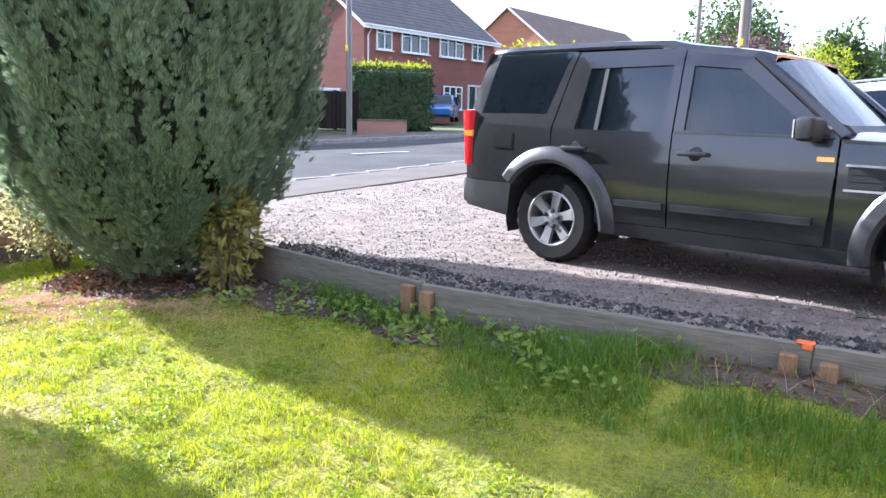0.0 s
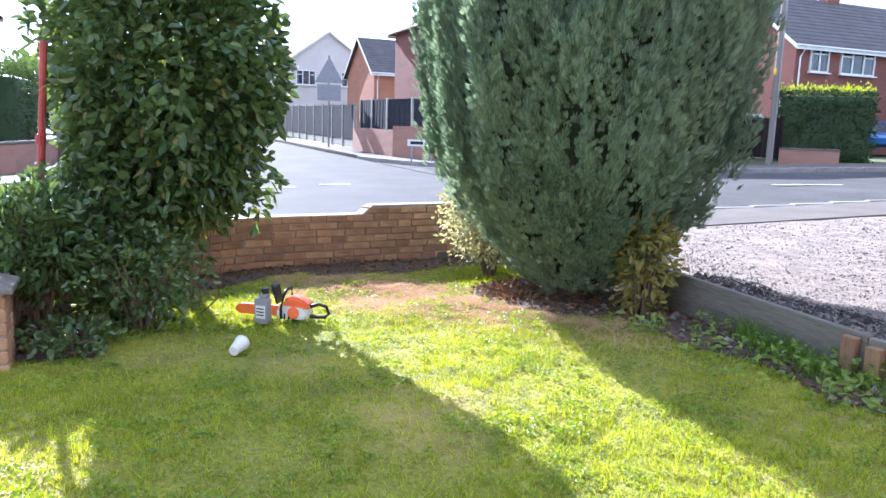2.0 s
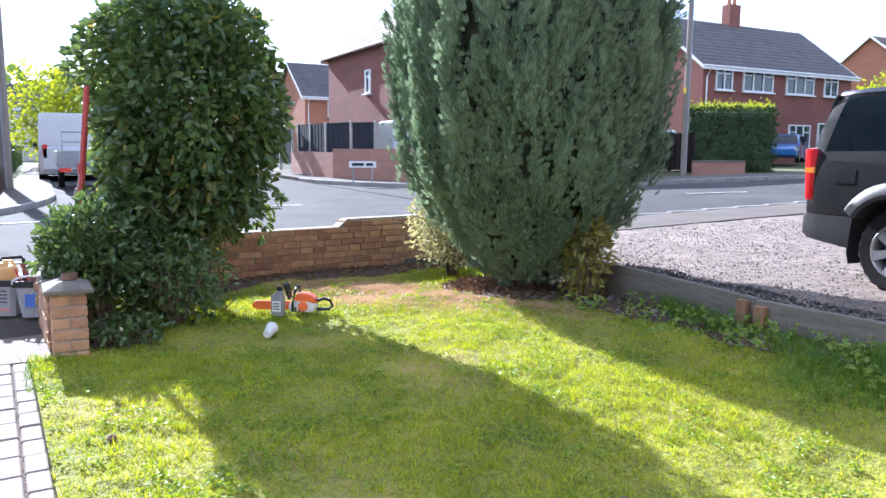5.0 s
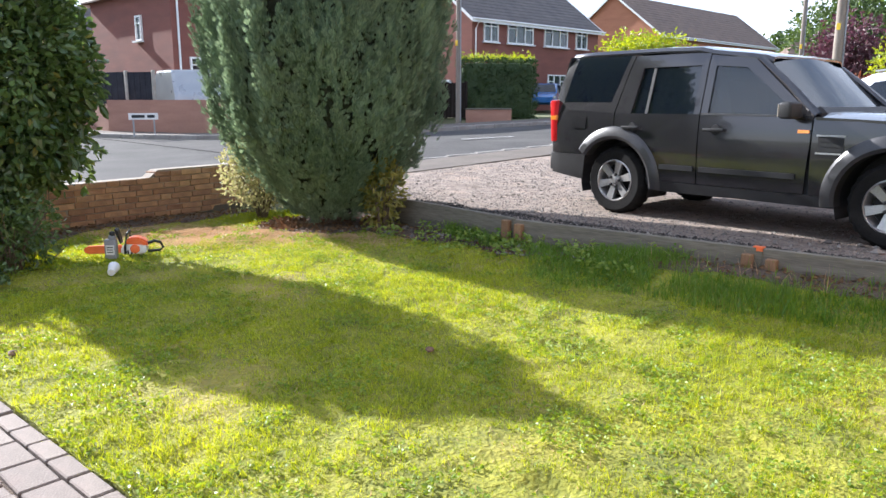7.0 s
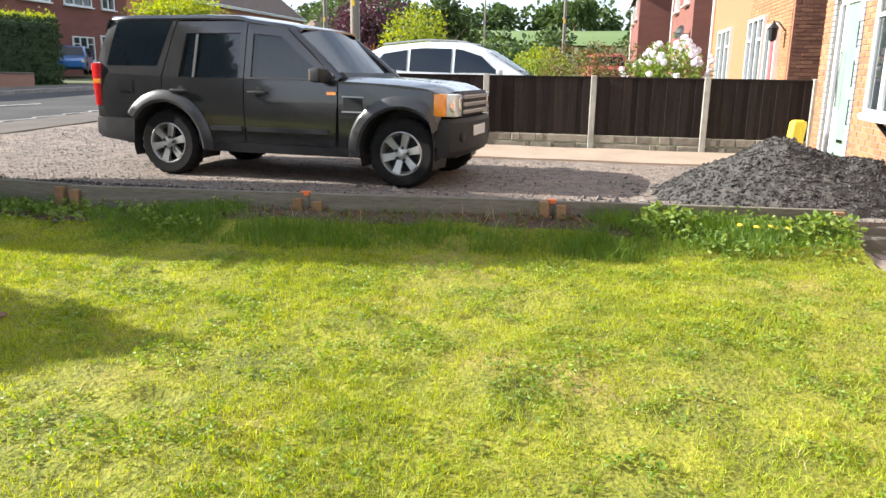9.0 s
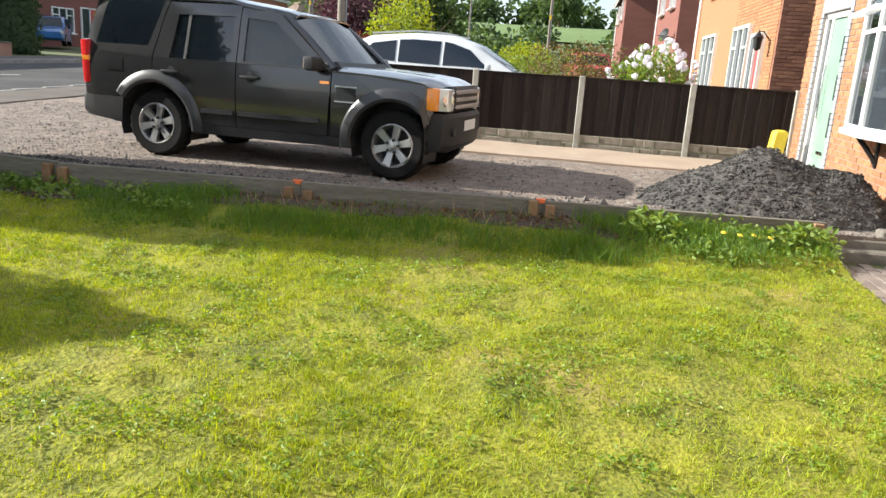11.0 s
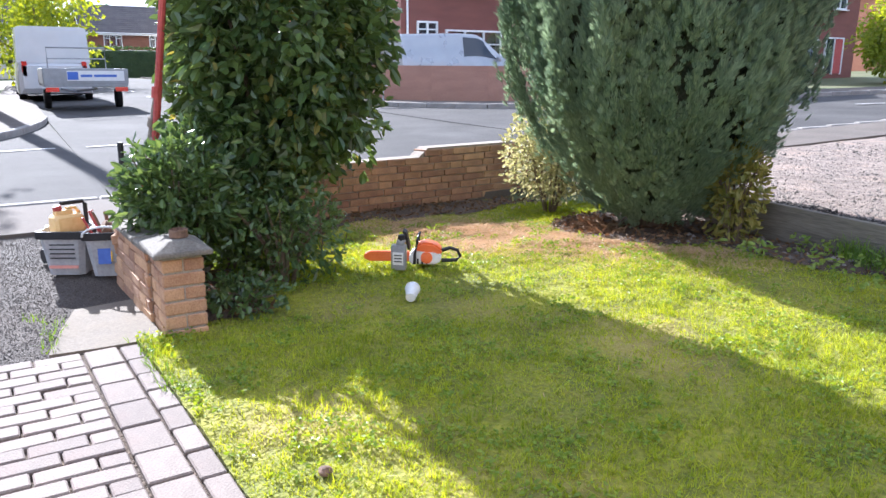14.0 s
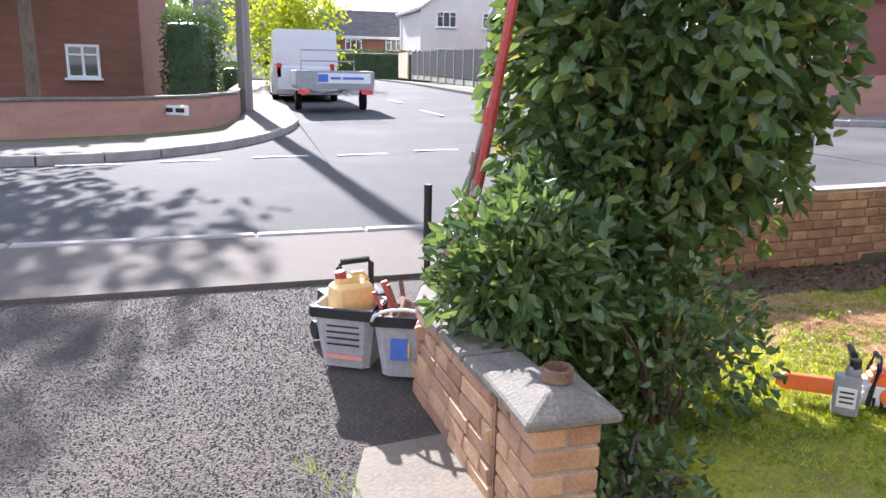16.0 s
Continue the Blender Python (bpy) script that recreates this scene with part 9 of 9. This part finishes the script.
half_bl = block_mesh(0.105, 0.106, "half_paver")
bl, edge_bl, outer = block_mesh(0.105, 0.212, "paver"), block_mesh(0.24, 0.16, "edge_paver"), block_mesh(0.21, 0.10, "outer_paver")
rest_v, rest_f = [], []
near_count = 0


def lay(me, x, y, a, b, yaw, nm):
    global near_count
    t = RNG.normal(0, 0.0025)
    if near_count < 300 and -3.95 < x < -0.4 and y > -2.0:
        o = new(nm, me)
        o.parent = paving
        o.matrix_world = pose(x, y, t, RNG.normal(0, 0.5), RNG.normal(0, 0.5), yaw + RNG.normal(0, 0.5))
        near_count += 1
    else:
        c, s = math.cos(radians(yaw)), math.sin(radians(yaw))
        k = len(rest_v)
        for e, zz in ((0.004, -0.05), (0.004, t - 0.004), (0.010, t)):
            for u, v in ((-1, -1), (1, -1), (1, 1), (-1, 1)):
                p, q = u * (a / 2 - e), v * (b / 2 - e)
                rest_v.append((x + p * c - q * s, y + p * s + q * c, zz))
        for r in (0, 4):
            for i in range(4):
                rest_f.append((k + r + i, k + r + (i + 1) % 4, k + r + 4 + (i + 1) % 4, k + r + 4 + i))
        rest_f.append((k + 8, k + 9, k + 10, k + 11))


tilt = 2.3
for i in range(46):
    x = -3.83 + 0.21 * i
    lay(outer, x, path_y(x) - 0.055, 0.21, 0.10, tilt, "outer_paver")
for i in range(40):
    x = -3.83 + 0.24 * i
    lay(edge_bl, x, path_y(x) - 0.188, 0.24, 0.16, tilt, "edge_paver")
for i in range(90):
    x = -3.90 + 0.105 * i
    for j in range(30 if x < 1.5 else 12):
        y = path_y(x) - 0.275 - 0.106 - 0.212 * j - (0.106 if i % 2 else 0.0)
        lay(bl, x, y, 0.105, 0.212, tilt, "paver")
    if i % 2:
        lay(half_bl, x, path_y(x) - 0.275 - 0.053, 0.105, 0.106, tilt, "half_paver")
for i in range(10):
    for j in range(25):
        xx, yy = 4.76 + 0.105 * i, 0.0 + 0.212 * j - (0.106 if i % 2 else 0)
        if yy < 4.9:
            lay(bl, xx, yy, 0.105, 0.212, 0, "paver")
ob = raw("further_pavers", rest_v, rest_f, M["paver_i"], paving)
tagged(ob, kind="stuff")
